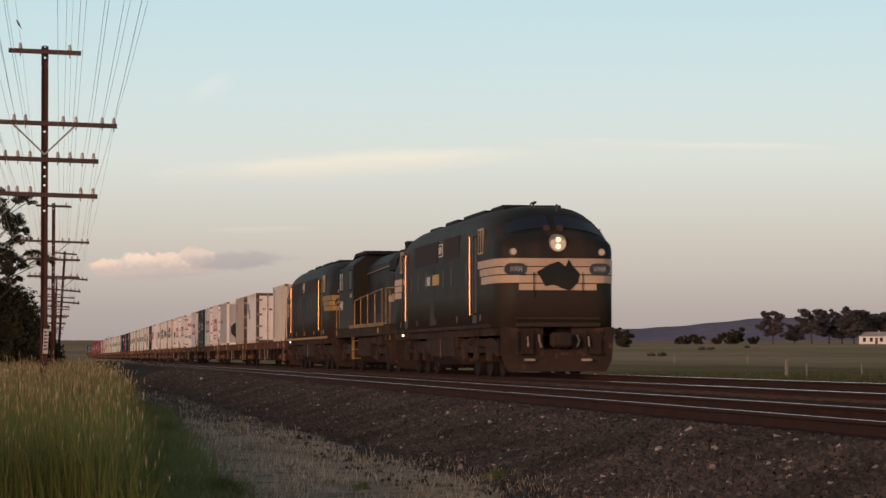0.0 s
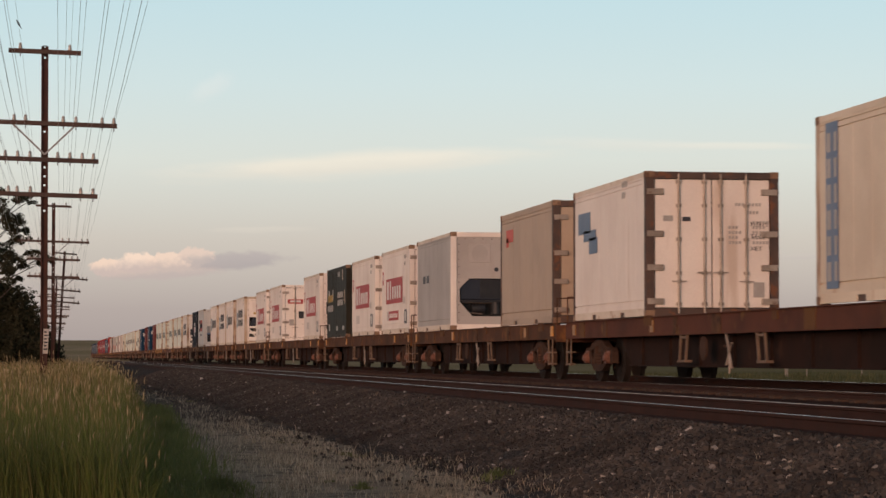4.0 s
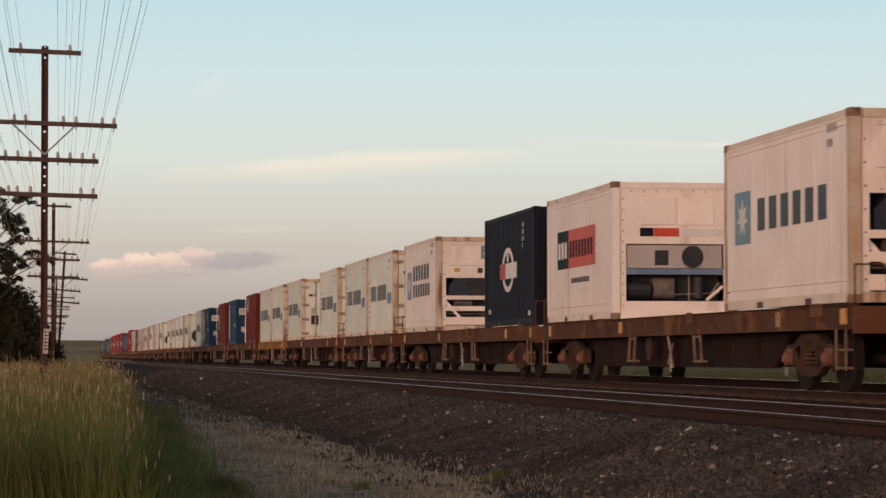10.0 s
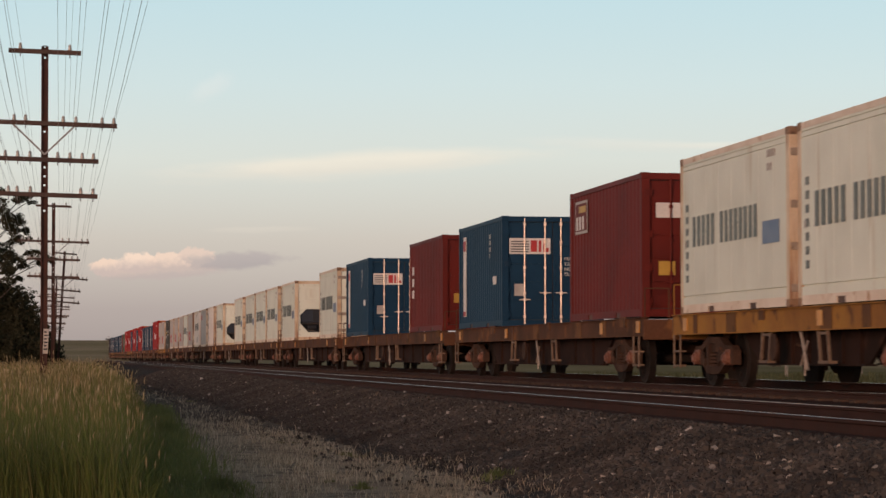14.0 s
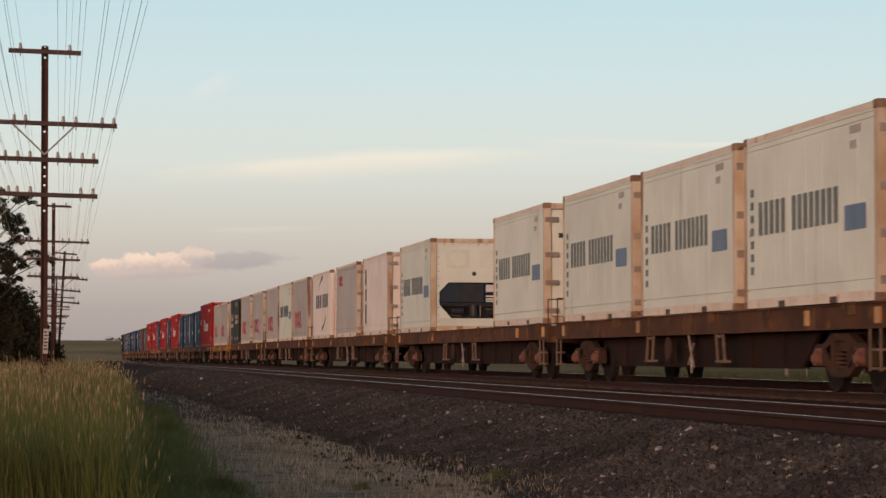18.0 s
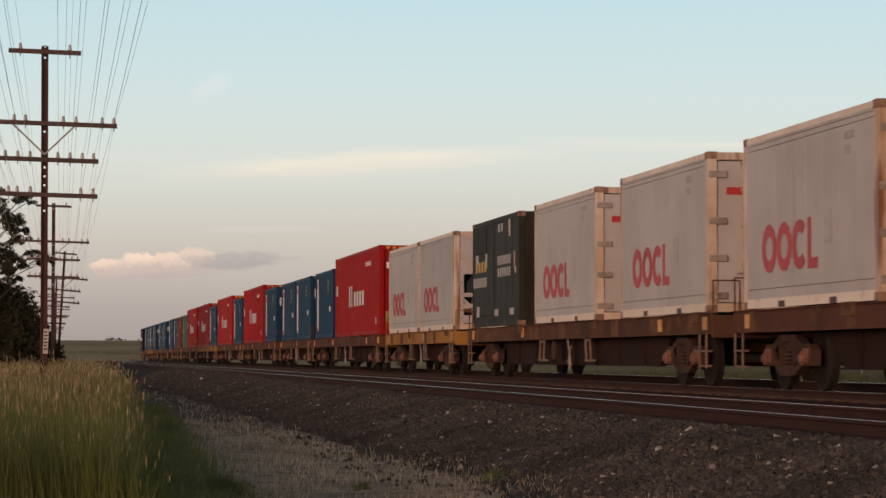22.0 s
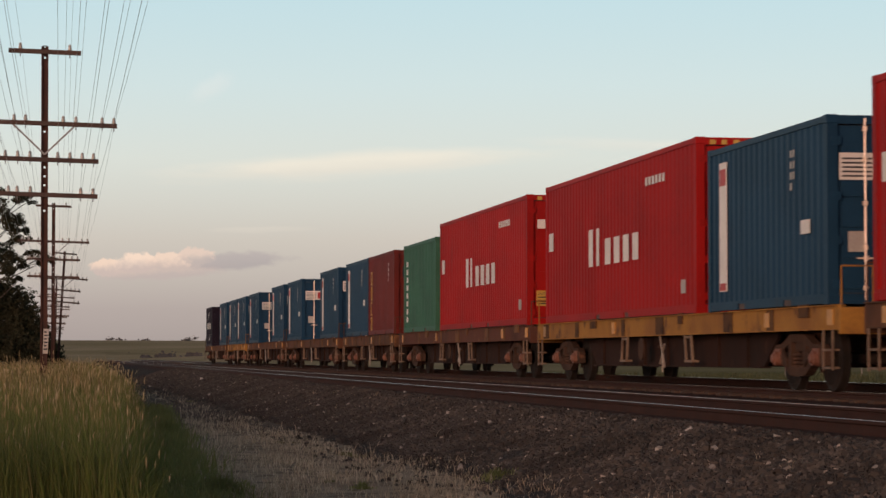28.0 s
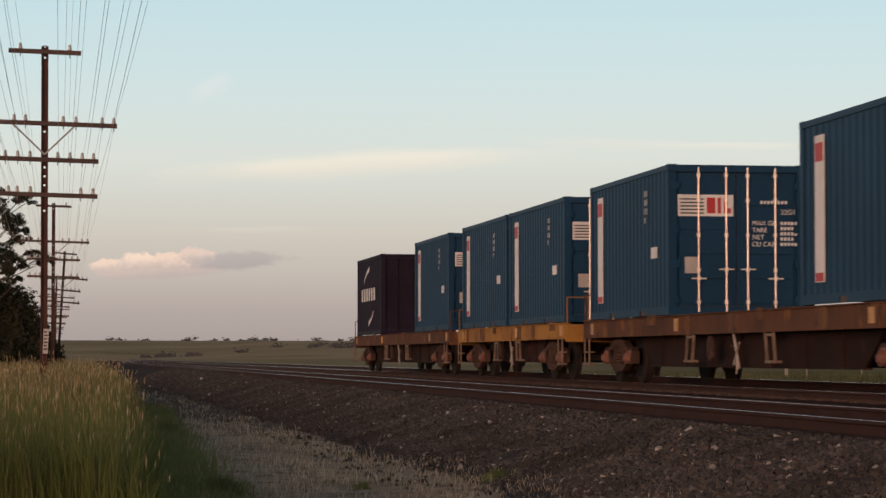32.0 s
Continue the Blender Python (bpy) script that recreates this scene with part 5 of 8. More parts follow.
    K["plum"] = container("plum", ribbed=True, front="door", rod="plum", label="dark plum container with a white name and curved strokes", marks=[("lettering", words(L, H, 0.2, 0.8, 0.44, 0.6, 6), "whiteprint"), ("curved_stroke", swoosh(bmesh.new(), L, H, 0.3, 0.52, 0.68, 0.85), "whiteprint"), ("curved_stroke", swoosh(bmesh.new(), L, H, 0.5, 0.7, 0.15, 0.3, flip=-1), "whiteprint")])
    return K


# leading end of each container, metres from the camera at the start, and its kind
CARGO = [(109.03, "cronos"), (124.74, "swoosh"), (132.77, "beige"), (145.98, "bluemark"), (153.5, "kl_x"), (161.25, "kl_d"), (169.06, "black"), (177.77, "kl_u"),
         (193.6, "kl_d"), (201.85, "kl_d"), (215.6, "ms_u"), (223.83, "m"), (230.33, "ms"), (238.31, "m"), (252.04, "pando"), (259.57, "navy"), (273.12, "ms_u"), (281.63, "cs_d"),
         (288.02, "cs_d"), (296.36, "cs_d"), (309.53, "cs_d"), (317.66, "cs_d"), (324.11, "cs_d"), (332.87, "mar_s"), (346.45, "pil_d"), (355.21, "mar_p"), (370.77, "pil_d"), (379.59, "cs_d"),
         (395.42, "cs_u"), (403.47, "cs_d"), (410.00, "cs_d"), (416.67, "cs_d"), (424.65, "cs_d"), (440.32, "cs_u"), (449.12, "lines"), (456.95, "oo_s"), (464.95, "cma"), (473.33, "oo_u"),
         (480.02, "cs_d"), (486.60, "oo_d"), (494.70, "oo_d"), (502.78, "oo_d"), (510.64, "black"), (519.58, "oo_u"), (525.89, "oo_d"), (534.24, "red"), (547.31, "pil_d"), (555.36, "pil_d"),
         (561.74, "pil_d"), (570.69, "pil_d"), (577.94, "red"), (591.65, "pil_d"), (599.3, "red"), (613.33, "pil_d"), (620.11, "red"), (634.37, "red"), (647.35, "green"), (655.53, "mar_g"),
         (661.79, "pil_d"), (670.25, "pil_d"), (683.60, "pil_d"), (691.62, "pil_d"), (705.05, "pil_d"), (713.54, "pil_d"), (719.99, "pil_d"), (728.25, "pil_d"), (741.64, "plum")]
# wagons: first and last container that each carries, and its paint
WAGONS = [(1, 2, "wagonred"), (3, 4, "wagon"), (5, 7, "wagon"), (8, 9, "wagon"), (10, 11, "wagon"), (12, 13, "wagon"), (14, 15, "wagon"), (16, 17, "wagon"), (18, 19, "wagon"), (20, 21, "wagonred"),
          (22, 23, "wagonyellow"), (24, 25, "wagon"), (26, 27, "wagon"), (28, 29, "wagon"), (30, 32, "wagon"), (33, 34, "wagon"), (35, 37, "wagon"), (38, 40, "wagonred"), (41, 43, "wagon"), (44, 45, "wagonyellow"),
          (46, 47, "wagonred"), (48, 49, "wagon"), (50, 51, "wagonred"), (52, 53, "wagon"), (54, 55, "wagonyellow"), (56, 57, "wagonred"), (58, 59, "wagon"), (60, 61, "wagon"), (62, 63, "wagon"), (64, 65, "wagonyellow"), (66, 67, "wagon")]
DECK = 1.19
MOVERS = []               # thing, place along the track at the start, height


def freight():
    K = kinds()
    used = set()
    for s, k in CARGO:
        src = K[k]
        L = 12.192 if k == "red" else 6.058
        ob = src if k not in used else copy_thing(src, pose(TRAIN_X, s + L / 2, DECK))
        used.add(k)
        MOVERS.append((ob, s + L / 2, DECK))
    for k in K:
        if k not in used:
            raise ValueError(k)
    made = {}
    ends = []
    for a, b, paint in WAGONS:
        y0 = CARGO[a - 1][0]
        y1 = CARGO[b - 1][0] + (12.192 if CARGO[b - 1][1] == "red" else 6.058)
        ends.append([y0, y1, paint])
    for i, (y0, y1, paint) in enumerate(ends):
        L = y1 - y0
        size = 13.1 if L < 14 else 20.1 if L < 20.8 else 22.6
        key = (size, paint)
        c = (y0 + y1) / 2
        if key in made:
            ob = copy_thing(made[key], pose(TRAIN_X, c, 0))
        else:
            ob = made[key] = wagon(size, paint)
        MOVERS.append((ob, c, 0.0))


# ---------------------------------------------------------------- flat wagons
def bogie(parent, y, wheel_src):
    """A three-piece bogie: cast side frames with a spring window, coil springs, axle boxes and two wheelsets."""
    fr = bmesh.new()
    for s in (-1, 1):
        x0, x1 = sorted((s * 1.00, s * 1.13))
        for e in (-1, 1):
            # jaw over the axle, arched top chord, pillar and sloping lower chord
            prism(fr, [(y + e * 1.16, 0.36), (y + e * 1.16, 0.58), (y + e * 1.02, 0.66), (y + e * 0.72, 0.66), (y + e * 0.68, 0.36), (y + e * 0.76, 0.36), (y + e * 0.79, 0.54), (y + e * 0.99, 0.54), (y + e * 1.02, 0.36)], "x", x0, x1)
            prism(fr, [(y + e * 0.72, 0.56), (y + e * 0.72, 0.66), (y + e * 0.34, 0.80), (y, 0.80), (y, 0.70), (y + e * 0.32, 0.69)], "x", x0, x1)
            prism(fr, [(y + e * 0.28, 0.24), (y + e * 0.28, 0.70), (y + e * 0.40, 0.68), (y + e * 0.40, 0.30)], "x", x0, x1)
            prism(fr, [(y + e * 0.69, 0.38), (y + e * 0.69, 0.54), (y + e * 0.40, 0.36), (y, 0.32), (y, 0.20), (y + e * 0.36, 0.22)], "x", x0, x1)
            prism(fr, [(y + e * 0.66, 0.50), (y + e * 0.60, 0.60), (y + e * 0.40, 0.44), (y + e * 0.40, 0.34)], "x", *sorted((s * 1.13, s * 1.165)))
    box(fr, -1.08, 1.08, y - 0.22, y + 0.22, 0.56, 0.70)
    box(fr, -0.9, 0.9, y - 0.16, y + 0.16, 0.70, 0.82)
    b = part("bogie", fr, "bogie", parent)
    for s in (-1, 1):
        sp = bmesh.new()
        for dy in (-0.16, 0.0, 0.16):
            for k in range(4):
                tube(sp, (s * 1.06, y + dy, 0.33 + 0.057 * k), (s * 1.06, y + dy, 0.362 + 0.057 * k), 0.075, 8)
        part("spring_nest", sp, "bogie", b)
        for d in (-0.89, 0.89):
            ab = bmesh.new()
            tube(ab, (s * 1.06, y + d, 0.46), (s * 1.20, y + d, 0.46), 0.115, 12, 0.105)
            tube(ab, (s * 1.20, y + d, 0.46), (s * 1.235, y + d, 0.46), 0.075, 10, 0.06)
            box(ab, *sorted((s * 1.0, s * 1.15)), y + d - 0.13, y + d + 0.13, 0.52, 0.60)
            part("axle_box", ab, "bearing", b)
            axle_part("wheel", wheel_mesh(s), "wheel", b, y + d, 0.455)
    for d in (-0.89, 0.89):
        part("axle", tubes(((-0.8, y + d, 0.455), (0.8, y + d, 0.455), 0.08), seg=10), "wheel", b)
        bb = boxes((-0.95, 0.95, y + d * 0.42 - 0.05, y + d * 0.42 + 0.05, 0.36, 0.44))
        for s in (-1, 1):
            box(bb, *sorted((s * 0.80, s * 0.92)), y + d * 0.44, y + d * 0.50, 0.26, 0.58)
        part("brake_beam", bb, "bogie", b)
    return b


def axle_part(name, bm, material, parent, y, z):
    """A part that turns about its axle at y, z of its thing."""
    ob = part(name, bm, material, parent)
    ob.matrix_parent_inverse = Matrix.Translation((0, y, z))
    return ob


def wheel_mesh(s):
    bm = bmesh.new()
    tube(bm, (s * 0.785, 0, 0), (s * 0.80, 0, 0), 0.48, 24)
    tube(bm, (s * 0.80, 0, 0), (s * 0.90, 0, 0), 0.455, 24)
    tube(bm, (s * 0.90, 0, 0), (s * 0.925, 0, 0), 0.43, 24, 0.37)
    tube(bm, (s * 0.925, 0, 0), (s * 0.915, 0, 0), 0.36, 24, 0.20)
    tube(bm, (s * 0.91, 0, 0), (s * 0.97, 0, 0), 0.13, 12)
    for k in range(3):
        a = 2.094 * k
        tube(bm, (s * 0.92, 0.24 * math.cos(a), 0.24 * math.sin(a)), (s * 0.935, 0.24 * math.cos(a), 0.24 * math.sin(a)), 0.04, 8)
    return bm


def wagon(L, paint):
    """A skeletal container flat with fish-bellied side sills, L over headstocks."""
    root = empty("container_wagon")
    long_ = L > 14
    words_ = {"wagon": "rust-brown", "wagonyellow": "rust-worn yellow", "wagonred": "dull red-brown"}[paint]
    tagged(root, f"{words_} flat container wagon on two bogies", "freight wagon", "wagons of the freight train")
    h = L / 2
    bx = h - (2.25 if long_ else 1.95)
    top = DECK - 0.045
    for s in (-1, 1):
        x0, x1 = sorted((s * 1.16, s * 1.27))
        bm = bmesh.new()
        prism(bm, [(-h, top + 0.036), (h, top + 0.036), (h, top - 0.30), (bx - 1.4, top - 0.30), (-bx + 1.4, top - 0.30), (-h, top - 0.30)], "x", x0, x1)
        sill = part("side_sill", bm, paint, root)
        fl = bmesh.new()
        xa, xb = sorted((s * 1.27, s * 1.31))
        box(fl, xa, xb - 0.02 if s > 0 else xb, -h, h, top + 0.020, top + 0.036)
        box(fl, xa + (0.02 if s < 0 else 0), xb, -h, h, top - 0.30, top - 0.285)
        part("sill_flange", fl, paint, sill)
        pads = bmesh.new()
        n = 9 if long_ else 6
        for i in range(n):
            y = -h + (i + 0.45 + 0.2 * math.sin(i * 2.3 + L)) * L / n
            w = 0.10 + 0.16 * abs(math.sin(i * 1.7 + 1))
            box(pads, *sorted((s * 1.27, s * (1.284 if i % 3 else 1.30))), y - w, y + w, top - (0.285 if i % 3 else 0.12), top + (0.018 if i % 3 else 0.06))
        part("stake_bracket", pads, "patchy", sill, "worn bracket plates along the sill")
        if s < 0:
            for i in range(4 if long_ else 3):
                y = -h + (0.30, 3.2, L - 7.1, L - 0.75)[i] if long_ else -h + (0.35, 5.2, L - 0.8)[i]
                part("reflector", boxes((-1.289, -1.270, y - 0.12, y + 0.12, top - 0.235, top - 0.025)), "reflector", sill)
    belly = bmesh.new()
    d = 0.51 if long_ else 0.46
    for x in (-0.98, 0.93):
        prism(belly, [(-bx + 1.35, top - 0.28), (bx - 1.35, top - 0.28), (bx - 1.40, top - 0.36), (bx - 2.1, top - 0.30 - d), (-bx + 2.1, top - 0.30 - d), (-bx + 1.40, top - 0.36)], "x", x, x + 0.05)
        box(belly, x - 0.06, x + 0.11, -bx + 2.1, bx - 2.1, top - 0.325 - d, top - 0.30 - d)
        for k in range(-3, 4):
            y = k * (bx - 1.9) / 3.6
            box(belly, x - 0.05, x + 0.10, y - 0.015, y + 0.015, top - 0.30 - d, top - 0.28)
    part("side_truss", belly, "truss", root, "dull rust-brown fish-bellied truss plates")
    spine = bmesh.new()
    for x in (-0.30, 0.24):
        box(spine, x, x + 0.06, -h + 0.1, h - 0.1, top - 0.40, top - 0.02)
    part("centre_sill", spine, "bogie", root)
    k = int(L / 2.4)
    beam = None
    for i in range(k + 1):
        y = -h + 0.2 + i * (L - 0.4) / k
        if beam is None:
            beam = part("cross_beam", boxes((-1.16, 1.16, -0.06, 0.06, top - 0.2, top - 0.015)), paint, root)
            beam.matrix_basis = pose(0, y, 0)
        else:
            again("cross_beam", beam, root, pose(0, y, 0))
    for e in (-1, 1):
        a, b = sorted((e * h, e * (h + 0.10)))
        part("headstock", boxes((-1.27, 1.27, a, b, top - 0.36, top), bevel=0.01), paint, root)
        cp = bmesh.new()
        a, b = sorted((e * (h + 0.08), e * (h + 0.62)))
        box(cp, -0.10, 0.10, a, b, 0.78, 0.95, bevel=0.02)
        box(cp, -0.19, 0.17, *sorted((e * (h + 0.45), e * (h + 0.70))), 0.74, 0.99, bevel=0.03)
        part("coupler", cp, "bogie", root)
        part("brake_hose", bent(bmesh.new(), [(0.3, e * (h + 0.1), 0.8), (0.36, e * (h + 0.3), 0.5), (0.3, e * (h + 0.55), 0.45), (0.15, e * (h + 0.7), 0.6)], 0.03), "machine", root)
        for s in (-1, 1):
            y = e * (h - 0.35)
            st = bmesh.new()
            for dy in (-0.2, 0.2):
                box(st, *sorted((s * 1.285, s * 1.31)), y + dy - 0.02, y + dy + 0.02, 0.30, top - 0.3)
            for z in (0.32, 0.56):
                box(st, *sorted((s * 1.20, s * 1.32)), y - 0.2, y + 0.2, z, z + 0.03)
            part("shunters_step", st, "stirrup", root)
            part("grab_rail", bent(bmesh.new(), [(s * 1.24, e * (h + 0.06), top - 0.05), (s * 1.24, e * (h + 0.06), top + 0.55), (s * 0.80, e * (h + 0.06), top + 0.55), (s * 0.80, e * (h + 0.06), top - 0.05)], 0.014), paint, root)
        bogie(root, e * bx, None)
    part("air_reservoir", tubes(((-0.75, -0.9, 0.72), (-0.75, 0.25, 0.72), 0.17), seg=12), "bogie", root)
    part("brake_cylinder", tubes(((0.0, 0.9, 0.66), (0.0, 1.5, 0.66), 0.15), seg=12), "bogie", root)
    part("brake_rigging", tubes(((-0.5, -bx + 1, 0.5), (-0.5, bx - 1, 0.5), 0.025), ((-0.5, 0.3, 0.5), (-1.1, 0.3, 0.66), 0.02)), "bogie", root)
    part("brake_lever", tubes(((-1.22, -0.62, 0.30), (-1.22, -0.30, 0.84), 0.022), ((-1.22, -0.30, 0.36), (-1.22, -0.62, 0.70), 0.018), ((-1.22, -0.48, 0.52), (-1.22, -0.48, 0.22), 0.016)), "pale", root, "pale bare-metal brake levers")
    ys = (2.1, -2.3) if long_ else (1.2, -1.4)
    for s in (-1, 1):
        for y in ys:
            fr = bmesh.new()
            lean = 0.10 * (1 if y > 0 else -1)
            for dy in (-0.20, 0.20):
                prism(fr, [(y + dy - 0.025, top - 0.30), (y + dy + 0.025, top - 0.30), (y + dy + lean + 0.025, 0.42), (y + dy + lean - 0.025, 0.42)], "x", *sorted((s * 1.24, s * 1.275)))
            box(fr, *sorted((s * 1.16, s * 1.29)), y + lean - 0.225, y + lean + 0.225, 0.39, 0.43)
            box(fr, *sorted((s * 1.24, s * 1.27)), y - 0.2, y + 0.2, top - 0.36, top - 0.32)
            part("foot_stirrup", fr, "stirrup", root)
        part("handbrake_wheel", tubes(((s * 1.24, 0.9, 0.62), (s * 1.27, 0.9, 0.62), 0.2), seg=14), "bogie", root)
    for y in (-h + 0.6, -h + 6.6, h - 6.6, h - 0.6) if long_ else (-h + 0.6, -0.3, 0.3, h - 0.6):
        for s in (-1, 1):
            part("twist_lock", boxes((*sorted((s * 1.06, s * 1.20)), y - 0.09, y + 0.09, top - 0.01, top + 0.043), bevel=0.01), "bogie", root)
    return root


freight()


# ---------------------------------------------------------------- diesel engines
NOSE = [(-8.80, 0.92, 3.05), (-8.75, 1.12, 3.18), (-8.60, 1.29, 3.32), (-8.30, 1.40, 3.44), (-8.0, 1.41, 3.66), (-7.7, 1.43, 3.88), (-7.3, 1.43, 4.04), (-6.6, 1.43, 4.12), (-5.0, 1.43, 4.14)]
SILL_Z = 1.17


def hull_at(y):
    """Half width and roof height of the streamlined body at y."""
    y = -abs(y)
    for (ya, wa, ha), (yb, wb, hb) in zip(NOSE[:-1], NOSE[1:]):
        if ya <= y <= yb:
            t = (y - ya) / (yb - ya)
            return wa + (wb - wa) * t, ha + (hb - ha) * t
    return (NOSE[-1][1], NOSE[-1][2]) if y > NOSE[-1][0] else (NOSE[0][1], NOSE[0][2])


def fullness(y):
    """How square the roof is: rounder over the cabs."""
    return 2.3 + 1.1 * smooth(7.6, 5.6, abs(y))


def hull_roof(y, x):
    w, h = hull_at(y)
    zs, e = min(3.0, h - 0.3), fullness(y)
    return zs + (h - zs) * max(0.0, 1 - abs(x / w) ** e) ** (1 / e)


def hull():
    bm = bmesh.new()
    ys = [p[0] for p in NOSE] + [-2.5, 0, 2.5] + [-p[0] for p in reversed(NOSE)]
    rows = []
    for y in ys:
        w, h = hull_at(y)
        zs = min(3.0, h - 0.3)
        sec = [(-w, SILL_Z), (-w, 2.0), (-w, zs)]
        for k in range(1, 14):
            t = math.pi * (1 - k / 14)
            c, s = math.cos(t), math.sin(t)
            sec.append((w * math.copysign(abs(c) ** (2 / fullness(y)), c), zs + (h - zs) * abs(s) ** (2 / fullness(y))))
        sec += [(w, zs), (w, 2.0), (w, SILL_Z)]
        rows.append([bm.verts.new((x, y, z)) for x, z in sec])
    k = len(rows[0])
    for a, b in zip(rows[:-1], rows[1:]):
        for i in range(k - 1):
            bm.faces.new((a[i], b[i], b[i + 1], a[i + 1]))
        bm.faces.new((a[k - 1], b[k - 1], b[0], a[0]))
    bm.faces.new(rows[0]), bm.faces.new(rows[-1][::-1])
    bmesh.ops.recalc_face_normals(bm, faces=bm.faces)
    return bm


def nose_plan(end, reach, n=4):
    """The outline of the nose seen from above, from one flank to the other."""
    half = []
    for y, w, h in NOSE:
        if y <= reach:
            half.append((w, y))
    w, h = hull_at(reach)
    half.append((w, reach))
    pts = [(-w, y) for w, y in reversed(half)] + half
    return [(x, y * end) for x, y in pts]


def nose_strip(end, z0, z1, reach, xmax=9, out=0.012):
    bm = bmesh.new()
    pts = [p for p in nose_plan(end, reach) if abs(p[0]) <= xmax]
    ring = []
    for i, (x, y) in enumerate(pts):
        a, b = pts[max(0, i - 1)], pts[min(len(pts) - 1, i + 1)]
        d = Vector((b[0] - a[0], b[1] - a[1], 0)).normalized()
        nrm = Vector((d.y, -d.x, 0)) * (1 if end > 0 else -1)
        lo = Vector((x, y, 0))
        ring.append([bm.verts.new(lo + nrm * o + Vector((0, 0, z))) for o, z in ((-0.01, z0), (out, z0), (out, z1), (-0.01, z1))])
    for a, b in zip(ring[:-1], ring[1:]):
        for i in range(4):
            bm.faces.new((a[i], b[i], b[(i + 1) % 4], a[(i + 1) % 4]))
    bm.faces.new(ring[0]), bm.faces.new(ring[-1][::-1])
    bmesh.ops.recalc_face_normals(bm, faces=bm.faces)
    return bm


def windscreen(end, s):
    bm = bmesh.new()
    grid = []
    for j in range(4):
        y = -8.22 + 0.42 * j / 3
        row = []
        for i in range(7):
            x = s * (0.07 + (1.12 - 0.12 * j / 3) * i / 6)
            row.append((x, y * end, hull_roof(y, x)))
        grid.append(row)
    off = Vector((0, -0.014 * end, 0.014))
    top = [[bm.verts.new(Vector(p) + off) for p in r] for r in grid]
    for a, b in zip(top[:-1], top[1:]):
        for i in range(6):
            bm.faces.new((a[i], a[i + 1], b[i + 1], b[i]))
    bmesh.ops.recalc_face_normals(bm, faces=bm.faces)
    return bm


def engine_bogie(root, y, axles):
    half = (len(axles) - 1) * 0.95 + 0.8
    fr = bmesh.new()
    for s in (-1, 1):
        prism(fr, [(y - half, 0.50), (y - half, 0.78), (y - half + 0.5, 0.92), (y + half - 0.5, 0.92), (y + half, 0.78), (y + half, 0.50), (y + half - 0.7, 0.58), (y - half + 0.7, 0.58)], "x", *sorted((s * 1.05, s * 1.22)))
    box(fr, -1.05, 1.05, y - 0.3, y + 0.3, 0.6, 0.9)
    b = part("bogie", fr, "undergear", root)
    for d in axles:
        for s in (-1, 1):
            bm = bmesh.new()
            tube(bm, (s * 0.785, 0, 0), (s * 0.80, 0, 0), 0.53, 24)
            tube(bm, (s * 0.80, 0, 0), (s * 0.92, 0, 0), 0.51, 24)
            tube(bm, (s * 0.92, 0, 0.25), (s * 0.935, 0, 0.25), 0.05, 8)
            axle_part("engine_wheel", bm, "wheel", b, y + d, 0.51)
            part("axle_box", boxes((*sorted((s * 1.16, s * 1.30)), y + d - 0.17, y + d + 0.17, 0.36, 0.68), bevel=0.03), "undergear", b)
            sp = bmesh.new()
            tube(sp, (s * 1.2, y + d + 0.32, 0.42), (s * 1.2, y + d + 0.32, 0.76), 0.08, 10)
            part("spring", sp, "undergear", b)
            part("brake_block", boxes((*sorted((s * 0.82, s * 0.95)), y + d - 0.62, y + d - 0.52, 0.35, 0.75)), "undergear", b)
        part("axle", tubes(((-0.8, y + d, 0.51), (0.8, y + d, 0.51), 0.09)), "wheel", b)
    for s in (-1, 1):
        part("brake_cylinder", tubes(((s * 1.25, y + 0.3, 0.86), (s * 1.25, y + 0.75, 0.86), 0.11)), "undergear", b)
        part("sand_pipe", bent(bmesh.new(), [(s * 1.2, y - half, 0.9), (s * 1.2, y - half + 0.1, 0.5), (s * 1.0, y - half + 0.25, 0.15)], 0.022), "undergear", b)


def bars(bm, x0, x1, y, z0, z1, n, slit=0.4):
    """Upright blocks standing for a number on a board that faces the way of y."""
    w = (x1 - x0) / n
    for i in range(n):
        a, b = x0 + w * i + w * 0.12, x0 + w * (i + 1) - w * 0.12
        t = (b - a) * (1 - slit) / 2
        box(bm, a, a + t, y - 0.004, y, z0, z1)
        box(bm, b - t, b, y - 0.004, y, z0, z1)
        box(bm, a + t, b - t, y - 0.004, y, (z0 + z1) / 2 - 0.015, (z0 + z1) / 2 + 0.015)
    return bm


